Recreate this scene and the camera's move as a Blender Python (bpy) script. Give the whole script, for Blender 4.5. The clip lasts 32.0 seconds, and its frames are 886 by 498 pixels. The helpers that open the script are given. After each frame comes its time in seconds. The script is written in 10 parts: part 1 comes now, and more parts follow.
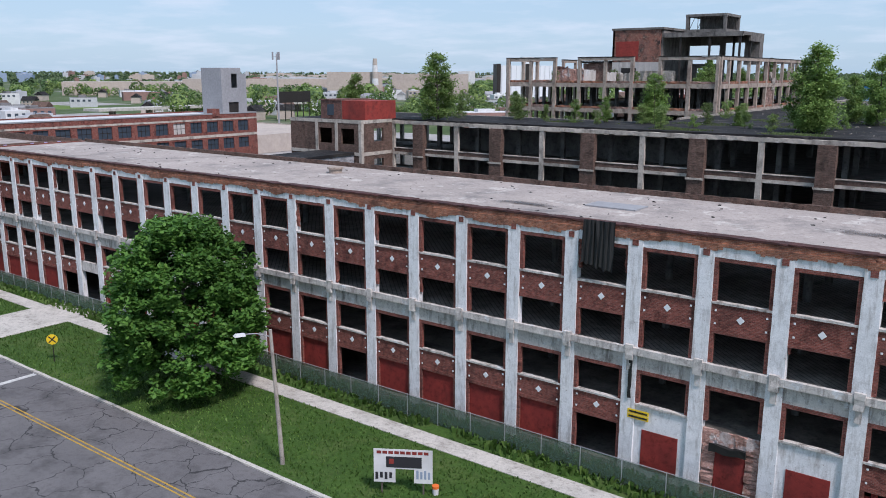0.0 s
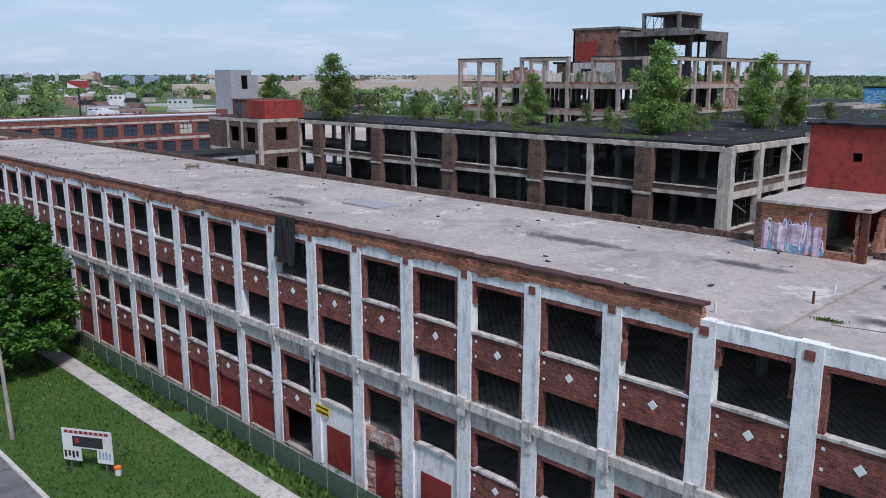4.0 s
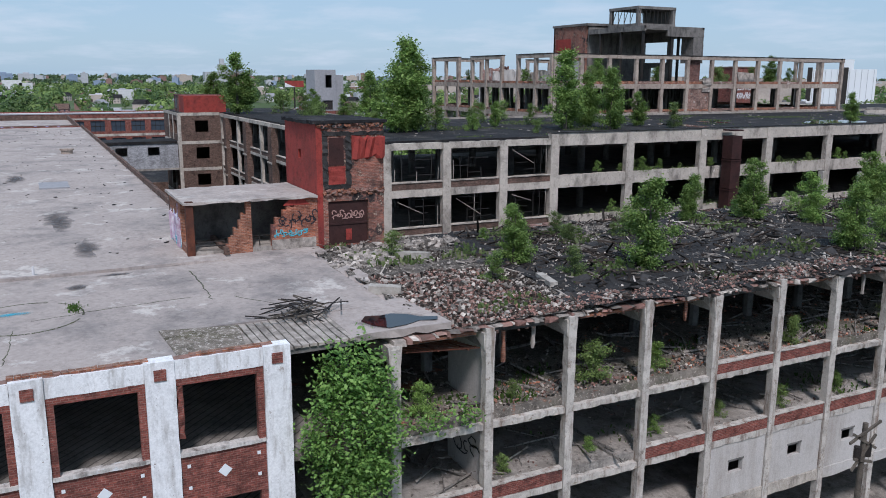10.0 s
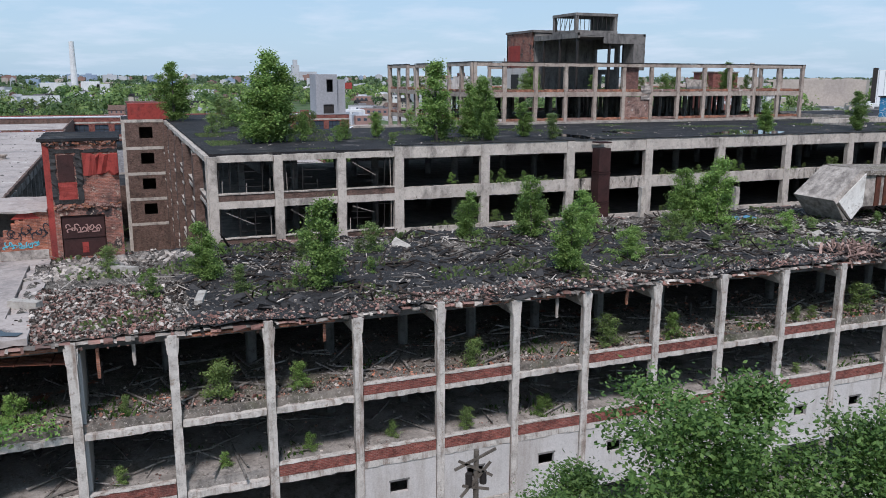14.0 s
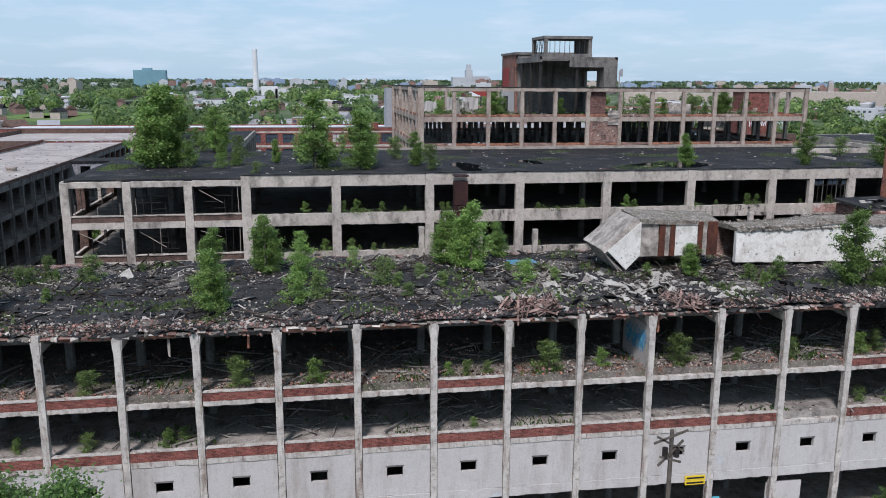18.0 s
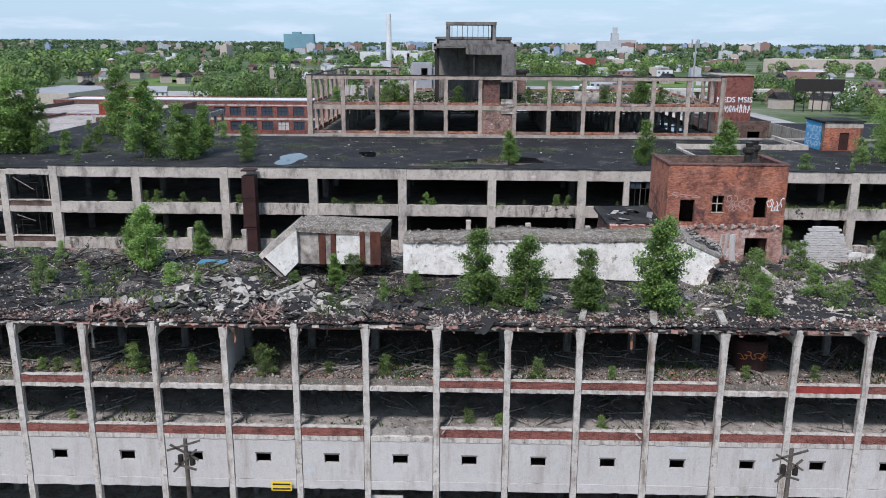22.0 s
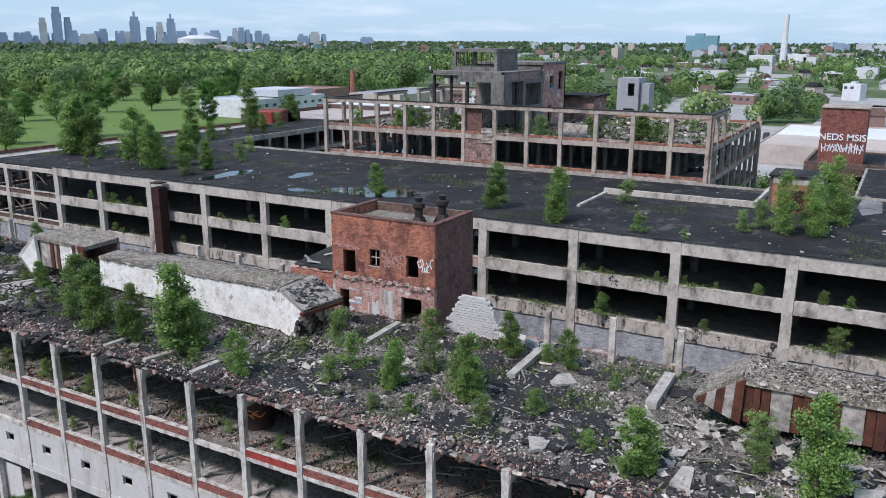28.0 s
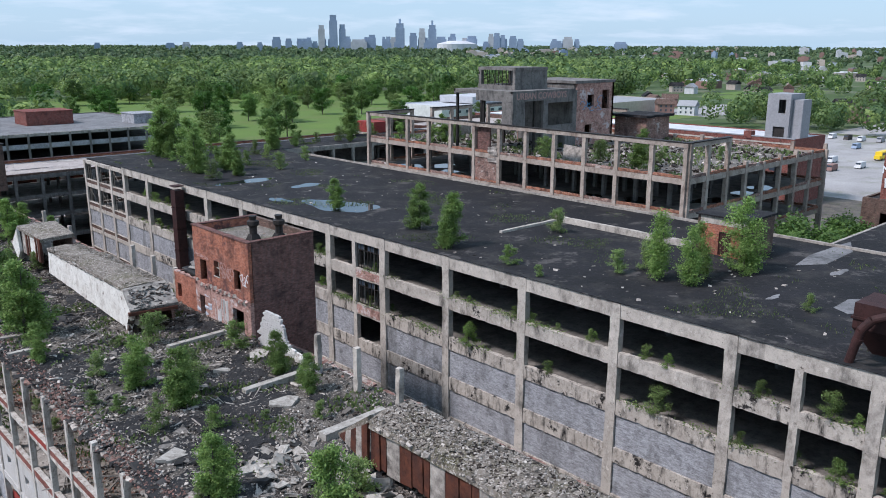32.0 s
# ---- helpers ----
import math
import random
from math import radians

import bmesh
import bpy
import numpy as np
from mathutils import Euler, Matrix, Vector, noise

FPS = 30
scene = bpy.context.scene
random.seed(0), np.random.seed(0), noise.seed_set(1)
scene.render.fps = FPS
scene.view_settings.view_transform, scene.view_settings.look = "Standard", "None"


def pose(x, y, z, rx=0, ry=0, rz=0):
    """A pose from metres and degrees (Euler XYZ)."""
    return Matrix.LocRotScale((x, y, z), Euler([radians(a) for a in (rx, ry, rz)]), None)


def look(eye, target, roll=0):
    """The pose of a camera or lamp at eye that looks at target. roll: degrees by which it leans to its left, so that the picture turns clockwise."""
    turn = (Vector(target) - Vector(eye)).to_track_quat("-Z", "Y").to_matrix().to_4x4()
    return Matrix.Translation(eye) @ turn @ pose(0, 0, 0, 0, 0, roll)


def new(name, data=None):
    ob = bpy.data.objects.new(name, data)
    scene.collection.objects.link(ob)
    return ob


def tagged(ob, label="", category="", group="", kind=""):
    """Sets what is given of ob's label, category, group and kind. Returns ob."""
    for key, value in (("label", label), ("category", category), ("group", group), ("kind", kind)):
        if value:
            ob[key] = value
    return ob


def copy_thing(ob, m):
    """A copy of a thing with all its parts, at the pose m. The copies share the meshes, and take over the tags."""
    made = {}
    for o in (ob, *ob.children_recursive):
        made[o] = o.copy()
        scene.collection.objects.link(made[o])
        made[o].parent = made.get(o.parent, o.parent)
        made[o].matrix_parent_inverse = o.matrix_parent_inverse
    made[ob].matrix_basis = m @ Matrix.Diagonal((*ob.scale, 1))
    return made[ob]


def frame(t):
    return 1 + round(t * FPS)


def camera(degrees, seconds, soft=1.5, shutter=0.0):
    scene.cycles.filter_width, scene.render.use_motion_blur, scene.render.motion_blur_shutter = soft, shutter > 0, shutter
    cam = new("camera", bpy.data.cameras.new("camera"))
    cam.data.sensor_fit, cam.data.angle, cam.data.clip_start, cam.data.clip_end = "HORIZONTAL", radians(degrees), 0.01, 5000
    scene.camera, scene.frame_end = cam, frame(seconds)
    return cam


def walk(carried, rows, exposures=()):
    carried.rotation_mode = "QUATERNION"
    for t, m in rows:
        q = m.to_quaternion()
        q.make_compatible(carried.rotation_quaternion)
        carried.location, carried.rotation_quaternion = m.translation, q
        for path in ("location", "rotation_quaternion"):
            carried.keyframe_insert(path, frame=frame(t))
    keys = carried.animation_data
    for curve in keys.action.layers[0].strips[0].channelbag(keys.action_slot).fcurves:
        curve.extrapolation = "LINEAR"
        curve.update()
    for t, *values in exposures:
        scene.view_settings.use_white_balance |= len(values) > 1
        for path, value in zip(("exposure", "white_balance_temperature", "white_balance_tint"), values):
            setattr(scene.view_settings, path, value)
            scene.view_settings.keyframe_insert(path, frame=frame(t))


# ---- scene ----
cam = camera(57.2, 32.0, 0.95)
METRES, EYE, TILT, LEAN, TURN = 260.0, 26.6, 0.0, 0.0, 37.1
ROWS = [
    (0.0, 0.0, 0.0, 0.0, 0.03, -12.2, -0.13),
    (0.5, 0.0145, 0.0004, -0.0002, 0.95, -12.21, -0.11),
    (1.0, 0.0295, 0.001, -0.0002, 2.07, -12.21, -0.11),
    (1.5, 0.0448, 0.0019, -0.0003, 3.11, -12.18, -0.09),
    (2.0, 0.059, 0.0025, -0.0003, 4.0, -12.15, -0.08),
    (2.5, 0.0715, 0.0028, -0.0006, 4.89, -12.1, -0.04),
    (3.0, 0.0835, 0.0031, -0.0006, 5.89, -12.08, -0.03),
    (3.5, 0.0957, 0.0036, -0.0008, 6.87, -12.05, -0.04),
    (5.5, 0.1508, 0.0103, -0.0019, 12.3, -12.0, -0.03),
    (6.0, 0.167, 0.0137, -0.0019, 13.96, -12.03, 0.03),
    (6.5, 0.1834, 0.0173, -0.0019, 15.52, -11.99, -0.04),
    (7.0, 0.2002, 0.0215, -0.0019, 17.07, -11.99, -0.05),
    (7.5, 0.217, 0.0265, -0.0022, 18.6, -11.97, -0.08),
    (8.0, 0.2335, 0.0313, -0.0022, 20.14, -12.0, -0.17),
    (8.5, 0.2496, 0.037, -0.0024, 21.65, -11.98, -0.24),
    (9.0, 0.265, 0.043, -0.0025, 23.14, -11.97, -0.3),
    (9.5, 0.2794, 0.0488, -0.0025, 24.6, -11.95, -0.33),
    (10.0, 0.2927, 0.0545, -0.0026, 26.07, -11.93, -0.27),
    (10.5, 0.3044, 0.06, -0.0025, 27.49, -11.91, -0.28),
    (11.0, 0.3144, 0.0647, -0.0021, 28.71, -11.91, -0.24),
    (11.5, 0.3228, 0.0687, -0.0017, 29.02, -11.89, -0.21),
    (12.0, 0.3303, 0.0725, -0.0012, 29.3, -11.89, -0.23),
    (12.5, 0.3378, 0.0764, -0.0006, 29.8, -11.9, -0.24),
    (13.0, 0.3457, 0.0808, 0.0002, 30.3, -11.9, -0.25),
    (13.5, 0.3547, 0.0859, 0.001, 30.82, -11.93, -0.15),
    (14.0, 0.3642, 0.0913, 0.0021, 31.28, -11.95, -0.17),
    (14.5, 0.3748, 0.0976, 0.0034, 31.69, -11.98, -0.18),
    (15.0, 0.386, 0.1043, 0.0051, 31.69, -11.96, -0.19),
    (15.5, 0.3979, 0.1114, 0.0067, 32.46, -11.93, -0.17),
    (17.5, 0.4499, 0.1494, 0.0121, 41.5, -11.78, -0.29),
    (18.0, 0.4631, 0.1611, 0.0135, 43.74, -11.74, -0.28),
    (18.5, 0.4759, 0.1733, 0.0147, 45.78, -12.29, -0.31),
    (19.0, 0.4884, 0.186, 0.0159, 47.35, -13.98, -0.31),
    (19.5, 0.5005, 0.1991, 0.0172, 48.47, -14.2, -0.32),
    (20.0, 0.5123, 0.2122, 0.0193, 49.53, -14.26, -0.32),
    (20.5, 0.524, 0.2252, 0.0212, 50.42, -14.27, -0.34),
    (21.0, 0.5353, 0.2385, 0.0233, 51.37, -14.29, -0.33),
    (21.5, 0.5465, 0.2517, 0.0253, 52.68, -14.28, -0.3),
    (22.0, 0.5571, 0.2651, 0.0273, 54.24, -14.3, -0.32),
    (22.5, 0.567, 0.2788, 0.0291, 56.29, -14.28, -0.37),
    (23.0, 0.5764, 0.2932, 0.0307, 59.46, -14.28, -0.38),
    (23.5, 0.5853, 0.3086, 0.0319, 62.33, -14.31, -0.37),
    (24.0, 0.5941, 0.3246, 0.0331, 63.78, -14.3, -0.33),
    (24.5, 0.6024, 0.3412, 0.0343, 66.05, -14.27, -0.29),
    (25.0, 0.6101, 0.3585, 0.0354, 68.38, -14.25, -0.26),
    (25.5, 0.6173, 0.3764, 0.0365, 70.5, -14.23, -0.25),
    (27.5, 0.6397, 0.4522, 0.0415, 80.03, -14.38, -0.14),
    (28.0, 0.6431, 0.4715, 0.0423, 82.46, -14.37, -0.14),
    (28.5, 0.6458, 0.4908, 0.0432, 84.87, -14.36, -0.16),
    (29.0, 0.6476, 0.51, 0.044, 87.29, -14.35, -0.16),
    (29.5, 0.6487, 0.5285, 0.045, 89.67, -14.33, -0.14),
    (30.0, 0.6489, 0.5454, 0.046, 92.06, -14.3, -0.12),
    (30.5, 0.6483, 0.5601, 0.047, 94.37, -14.24, -0.13),
    (31.0, 0.6473, 0.574, 0.0479, 96.68, -14.16, -0.12),
    (31.5, 0.6459, 0.5874, 0.0489, 98.49, -14.12, -0.12),
    (32.0, 0.6442, 0.6009, 0.0499, 100.17, -14.1, -0.11),
]
walk(cam, [(t, pose(0, 0, EYE, TILT, LEAN, TURN) @ pose(METRES * x, METRES * y, METRES * z, 90 + pitch, roll, yaw)) for t, x, y, z, yaw, pitch, roll in ROWS],
     exposures=[(t, e, k, 21.5 if t < 8 else 18.5) for t, e, k in ((0, 0.05, 6300), (3.5, -0.06, 6200), (5.5, -0.26, 6080), (7, -0.42, 6080), (9, -0.30, 6130), (12, 0.0, 6200), (17.5, 0.0, 6250), (20, 0.14, 6250), (23, 0.15, 6200), (32, 0.18, 6150))])

# ---- light: thin bright cloud, sun high in the east-south-east ----
SUN_EL, SUN_AZ = 52.0, 112.0      # azimuth clockwise from +y
world = bpy.data.worlds.new("sky")
scene.world = world
world.use_nodes = True
wn, wl = world.node_tree.nodes, world.node_tree.links
wn.clear()


def wnode(kind, **kw):
    n = wn.new(kind)
    for k, v in kw.items():
        if k == "sky_type":
            n.sky_type = v
    return n


sky = wnode("ShaderNodeTexSky", sky_type="NISHITA")
sky.sun_disc = False
sky.sun_elevation, sky.sun_rotation = radians(SUN_EL), radians(SUN_AZ)
sky.air_density, sky.dust_density, sky.ozone_density = 1.0, 0.8, 1.5
tc = wnode("ShaderNodeTexCoord")
sep = wnode("ShaderNodeSeparateXYZ")
wl.new(tc.outputs["Generated"], sep.inputs[0])
# cloud plane: direction divided by its height above the horizon
hgt = wnode("ShaderNodeMath")
hgt.operation = "MAXIMUM"
wl.new(sep.outputs[2], hgt.inputs[0])
hgt.inputs[1].default_value = 0.0
add = wnode("ShaderNodeMath")
add.operation = "ADD"
wl.new(hgt.outputs[0], add.inputs[0])
add.inputs[1].default_value = 0.13
div = wnode("ShaderNodeVectorMath")
div.operation = "DIVIDE"
comb = wnode("ShaderNodeCombineXYZ")
for i in range(3):
    wl.new(add.outputs[0], comb.inputs[i])
wl.new(tc.outputs["Generated"], div.inputs[0])
wl.new(comb.outputs[0], div.inputs[1])
cl = wnode("ShaderNodeTexNoise")
cl.inputs["Scale"].default_value, cl.inputs["Detail"].default_value, cl.inputs["Roughness"].default_value = 1.7, 8.0, 0.58
wl.new(div.outputs[0], cl.inputs["Vector"])
ramp = wnode("ShaderNodeValToRGB")
ramp.color_ramp.elements[0].position, ramp.color_ramp.elements[1].position = 0.47, 0.74
wl.new(cl.outputs["Fac"], ramp.inputs[0])
fade = wnode("ShaderNodeMath")
fade.operation = "MULTIPLY"
wl.new(ramp.outputs[0], fade.inputs[0])
fade.inputs[1].default_value = 0.55
mixc = wnode("ShaderNodeMix")
mixc.data_type = "RGBA"
wl.new(fade.outputs[0], mixc.inputs["Factor"])
tint = wnode("ShaderNodeMix")
tint.data_type = "RGBA"
tint.inputs["Factor"].default_value = 0.75
wl.new(sky.outputs[0], tint.inputs["A"])
tint.inputs["B"].default_value = (3.75, 5.72, 7.1, 1)
wl.new(tint.outputs["Result"], mixc.inputs["A"])
mixc.inputs["B"].default_value = (6.35, 7.25, 8.0, 1)
bg = wnode("ShaderNodeBackground")
bg.inputs["Strength"].default_value = 0.115
wl.new(mixc.outputs["Result"], bg.inputs[0])
outw = wnode("ShaderNodeOutputWorld")
wl.new(bg.outputs[0], outw.inputs[0])
sun = bpy.data.lights.new("sun", "SUN")
sun.energy, sun.angle, sun.color = 3.4, radians(9), (1.0, 0.97, 0.92)
a, e = radians(SUN_AZ), radians(SUN_EL)
sun_ob = new("sun", sun)
sun_ob.matrix_world = look((80 * math.sin(a), 80 * math.cos(a), 90), (80 * math.sin(a) - math.sin(a) * math.cos(e), 80 * math.cos(a) - math.cos(a) * math.cos(e), 90 - math.sin(e)))

# ---- materials ----
def mat(name, c1, c2, scale=0.6, rough=0.9, stain=None, stain_amt=0.0, stain_scale=0.35, streak=0.0, grain=12.0, bump=0.25, metal=0.0, brick=None, speck=None, island=0.0, patch=None, planks=None, crack=None, mottle=0.55, brick_mix=0.7):
    """A weathered surface in world coordinates: two tones at a large and a small scale, stains or streaks that run down, fine relief."""
    m = bpy.data.materials.new(name)
    m.use_nodes = True
    N, L = m.node_tree.nodes, m.node_tree.links
    b = N["Principled BSDF"]
    geo = N.new("ShaderNodeNewGeometry")

    def noisy(sc, vec, detail=5.0, ro=0.6):
        n = N.new("ShaderNodeTexNoise")
        n.inputs["Scale"].default_value, n.inputs["Detail"].default_value, n.inputs["Roughness"].default_value = sc, detail, ro
        L.new(vec, n.inputs["Vector"])
        return n.outputs["Fac"]

    def ramped(fac, lo, hi):
        r = N.new("ShaderNodeMapRange")
        r.inputs[1].default_value, r.inputs[2].default_value = lo, hi
        L.new(fac, r.inputs[0])
        return r.outputs[0]

    def mixed(fac, a_, b_, mode="MIX"):
        x = N.new("ShaderNodeMix")
        x.data_type, x.blend_type = "RGBA", mode
        if isinstance(fac, float):
            x.inputs["Factor"].default_value = fac
        else:
            L.new(fac, x.inputs["Factor"])
        for k, v in (("A", a_), ("B", b_)):
            if isinstance(v, tuple):
                x.inputs[k].default_value = (*v, 1)
            else:
                L.new(v, x.inputs[k])
        return x.outputs["Result"]

    pos = geo.outputs["Position"]
    col = mixed(ramped(noisy(scale, pos), 0.3, 0.7), c1, c2)
    height = noisy(grain, pos, 4.0, 0.65)
    if brick:
        bc1, bc2, mort = brick
        sx = N.new("ShaderNodeSeparateXYZ")
        L.new(pos, sx.inputs[0])
        ad = N.new("ShaderNodeMath")
        L.new(sx.outputs[0], ad.inputs[0])
        L.new(sx.outputs[1], ad.inputs[1])
        cb = N.new("ShaderNodeCombineXYZ")
        L.new(ad.outputs[0], cb.inputs[0])
        L.new(sx.outputs[2], cb.inputs[1])
        bt = N.new("ShaderNodeTexBrick")
        bt.inputs["Scale"].default_value = 1.0
        bt.inputs["Brick Width"].default_value, bt.inputs["Row Height"].default_value, bt.inputs["Mortar Size"].default_value = 0.24, 0.085, 0.011
        bt.inputs["Color1"].default_value, bt.inputs["Color2"].default_value, bt.inputs["Mortar"].default_value = (*bc1, 1), (*bc2, 1), (*mort, 1)
        L.new(cb.outputs[0], bt.inputs["Vector"])
        col = mixed(brick_mix, col, bt.outputs["Color"])
        col = mixed(ramped(noisy(0.9, pos, 6.0, 0.7), 0.52, 0.70), col, mixed(0.75, col, tuple(0.28 * q for q in bc2)))
        rowy = N.new("ShaderNodeMapping")
        rowy.inputs["Scale"].default_value = (1.5, 1.5, 6.5)
        L.new(pos, rowy.inputs["Vector"])
        col = mixed(0.75, col, mixed(ramped(noisy(1.6, rowy.outputs[0], 5.0, 0.8), 0.36, 0.62), (0.38, 0.34, 0.33), (1.35, 1.3, 1.28)), "MULTIPLY")
    if planks:
        wv = N.new("ShaderNodeTexWave")
        wv.wave_type, wv.bands_direction = "BANDS", planks
        wv.inputs["Scale"].default_value, wv.inputs["Distortion"].default_value = 1.25, 0.8
        L.new(pos, wv.inputs["Vector"])
        col = mixed(ramped(wv.outputs["Fac"], 0.02, 0.16), mixed(0.4, (0.02, 0.02, 0.02), col), col)
    if patch:
        pc, lo, psc = patch
        col = mixed(ramped(noisy(psc, pos, 6.0, 0.7), lo, lo + 0.05), col, pc)
    if crack:
        vo = N.new("ShaderNodeTexVoronoi")
        vo.feature = "DISTANCE_TO_EDGE"
        vo.inputs["Scale"].default_value = crack[0]
        wob = N.new("ShaderNodeTexNoise")
        wob.inputs["Scale"].default_value, wob.inputs["Detail"].default_value = 0.8, 4.0
        L.new(pos, wob.inputs["Vector"])
        va = N.new("ShaderNodeVectorMath")
        va.operation = "MULTIPLY_ADD"
        L.new(wob.outputs["Color"], va.inputs[0])
        va.inputs[1].default_value = (1.6, 1.6, 0)
        L.new(pos, va.inputs[2])
        L.new(va.outputs[0], vo.inputs["Vector"])
        col = mixed(ramped(vo.outputs["Distance"], crack[1], crack[1] * 2.2), crack[2], col)
    if stain:
        v = pos
        if streak:
            mp = N.new("ShaderNodeMapping")
            mp.inputs["Scale"].default_value = (1.0, 1.0, 1.0 / streak)
            L.new(pos, mp.inputs["Vector"])
            v = mp.outputs[0]
        f = ramped(noisy(stain_scale, v, 6.0, 0.7), 0.5, 0.68)
        mu = N.new("ShaderNodeMath")
        mu.operation = "MULTIPLY"
        L.new(f, mu.inputs[0])
        mu.inputs[1].default_value = stain_amt
        col = mixed(mu.outputs[0], col, stain)
    if speck:
        sc_, lo, hue = speck
        col = mixed(ramped(noisy(sc_, pos, 3.0, 0.8), lo, lo + 0.06), col, hue)
    # grime in blotches of a hand's to an arm's length, then fine grain in the tone
    if mottle:
        gr = ramped(noisy(2.3, pos, 10.0, 0.8), 0.36, 0.50)
        col = mixed(mottle, col, mixed(gr, (0.26, 0.235, 0.215), (1.14, 1.13, 1.12)), "MULTIPLY")
    g = ramped(height, 0.2, 0.8)
    col = mixed(0.36, col, mixed(g, (0.3, 0.3, 0.3), (1.25, 1.24, 1.23)), "MULTIPLY")
    if island:
        iv = N.new("ShaderNodeHueSaturation")
        L.new(col, iv.inputs["Color"])
        r = N.new("ShaderNodeMapRange")
        r.inputs[3].default_value, r.inputs[4].default_value = 1 - island, 1 + island
        L.new(geo.outputs["Random Per Island"], r.inputs[0])
        L.new(r.outputs[0], iv.inputs["Value"])
        col = iv.outputs[0]
    L.new(col, b.inputs["Base Color"])
    b.inputs["Roughness"].default_value, b.inputs["Metallic"].default_value = rough, metal
    b.inputs["Specular IOR Level"].default_value = 0.25
    if bump:
        bp = N.new("ShaderNodeBump")
        bp.inputs["Strength"].default_value, bp.inputs["Distance"].default_value = bump, 0.05
        L.new(height, bp.inputs["Height"])
        L.new(bp.outputs[0], b.inputs["Normal"])
    return m


def leaf_mat(name, c1, c2, c3, patchy=0.0):
    m = bpy.data.materials.new(name)
    m.use_nodes = True
    N, L = m.node_tree.nodes, m.node_tree.links
    b = N["Principled BSDF"]
    geo, info = N.new("ShaderNodeNewGeometry"), N.new("ShaderNodeObjectInfo")
    r = N.new("ShaderNodeValToRGB")
    r.color_ramp.elements[0].color, r.color_ramp.elements[1].color = (*c1, 1), (*c3, 1)
    el = r.color_ramp.elements.new(0.5)
    el.color = (*c2, 1)
    L.new(geo.outputs["Random Per Island"], r.inputs[0])
    hs = N.new("ShaderNodeHueSaturation")
    mr = N.new("ShaderNodeMapRange")
    mr.inputs[3].default_value, mr.inputs[4].default_value = 0.8, 1.25
    L.new(info.outputs["Random"], mr.inputs[0])
    big_ = N.new("ShaderNodeTexNoise")
    big_.inputs["Scale"].default_value, big_.inputs["Detail"].default_value = 0.045, 3.0
    L.new(geo.outputs["Position"], big_.inputs["Vector"])
    mg = N.new("ShaderNodeMapRange")
    mg.inputs[1].default_value, mg.inputs[2].default_value, mg.inputs[3].default_value, mg.inputs[4].default_value = 0.3, 0.7, 0.62, 1.4
    L.new(big_.outputs["Fac"], mg.inputs[0])
    mu = N.new("ShaderNodeMath")
    mu.operation = "MULTIPLY"
    L.new(mg.outputs[0], mu.inputs[0])
    L.new(mr.outputs[0], mu.inputs[1])
    L.new(mu.outputs[0], hs.inputs["Value"])
    tint_ = N.new("ShaderNodeMix")
    tint_.data_type, tint_.blend_type = "RGBA", "MULTIPLY"
    tint_.inputs["Factor"].default_value = patchy
    sp = N.new("ShaderNodeTexVoronoi")
    sp.inputs["Scale"].default_value = 0.085
    L.new(geo.outputs["Position"], sp.inputs["Vector"])
    tr_ = N.new("ShaderNodeValToRGB")
    tr_.color_ramp.elements[0].color, tr_.color_ramp.elements[1].color = (0.50, 0.62, 0.58, 1), (1.5, 1.4, 1.05, 1)
    sr_ = N.new("ShaderNodeSeparateColor")
    L.new(sp.outputs["Color"], sr_.inputs[0])
    L.new(sr_.outputs[0], tr_.inputs[0])
    L.new(r.outputs[0], tint_.inputs["A"])
    L.new(tr_.outputs[0], tint_.inputs["B"])
    L.new(tint_.outputs["Result"], hs.inputs["Color"])
    L.new(hs.outputs[0], b.inputs["Base Color"])
    b.inputs["Roughness"].default_value = 0.6
    b.inputs["Specular IOR Level"].default_value = 0.3
    tr = N.new("ShaderNodeBsdfTranslucent")
    L.new(hs.outputs[0], tr.inputs[0])
    mx = N.new("ShaderNodeMixShader")
    mx.inputs[0].default_value = 0.35
    L.new(b.outputs[0], mx.inputs[1])
    L.new(tr.outputs[0], mx.inputs[2])
    L.new(mx.outputs[0], N["Material Output"].inputs[0])
    return m


def plain(name, c, rough=0.5, metal=0.0):
    m = bpy.data.materials.new(name)
    m.use_nodes = True
    b = m.node_tree.nodes["Principled BSDF"]
    b.inputs["Base Color"].default_value = (*c, 1)
    b.inputs["Roughness"].default_value, b.inputs["Metallic"].default_value = rough, metal
    return m


CONC = mat("weathered_concrete", (0.42, 0.38, 0.335), (0.29, 0.26, 0.235), 0.5, 0.92, (0.06, 0.055, 0.05), 0.75, 0.55, 3.0)
CONC_C = mat("buff_concrete", (0.56, 0.505, 0.445), (0.41, 0.365, 0.32), 0.5, 0.92, (0.04, 0.036, 0.034), 0.7, 0.6, 2.0, speck=(3.2, 0.66, (0.12, 0.10, 0.09)), patch=((0.62, 0.57, 0.51), 0.60, 1.3), mottle=0.4)
COL_B = mat("pale_column", (0.58, 0.545, 0.50), (0.42, 0.385, 0.35), 0.9, 0.9, (0.17, 0.11, 0.08), 0.95, 1.8, 7.0, patch=((0.30, 0.25, 0.21), 0.60, 2.6))
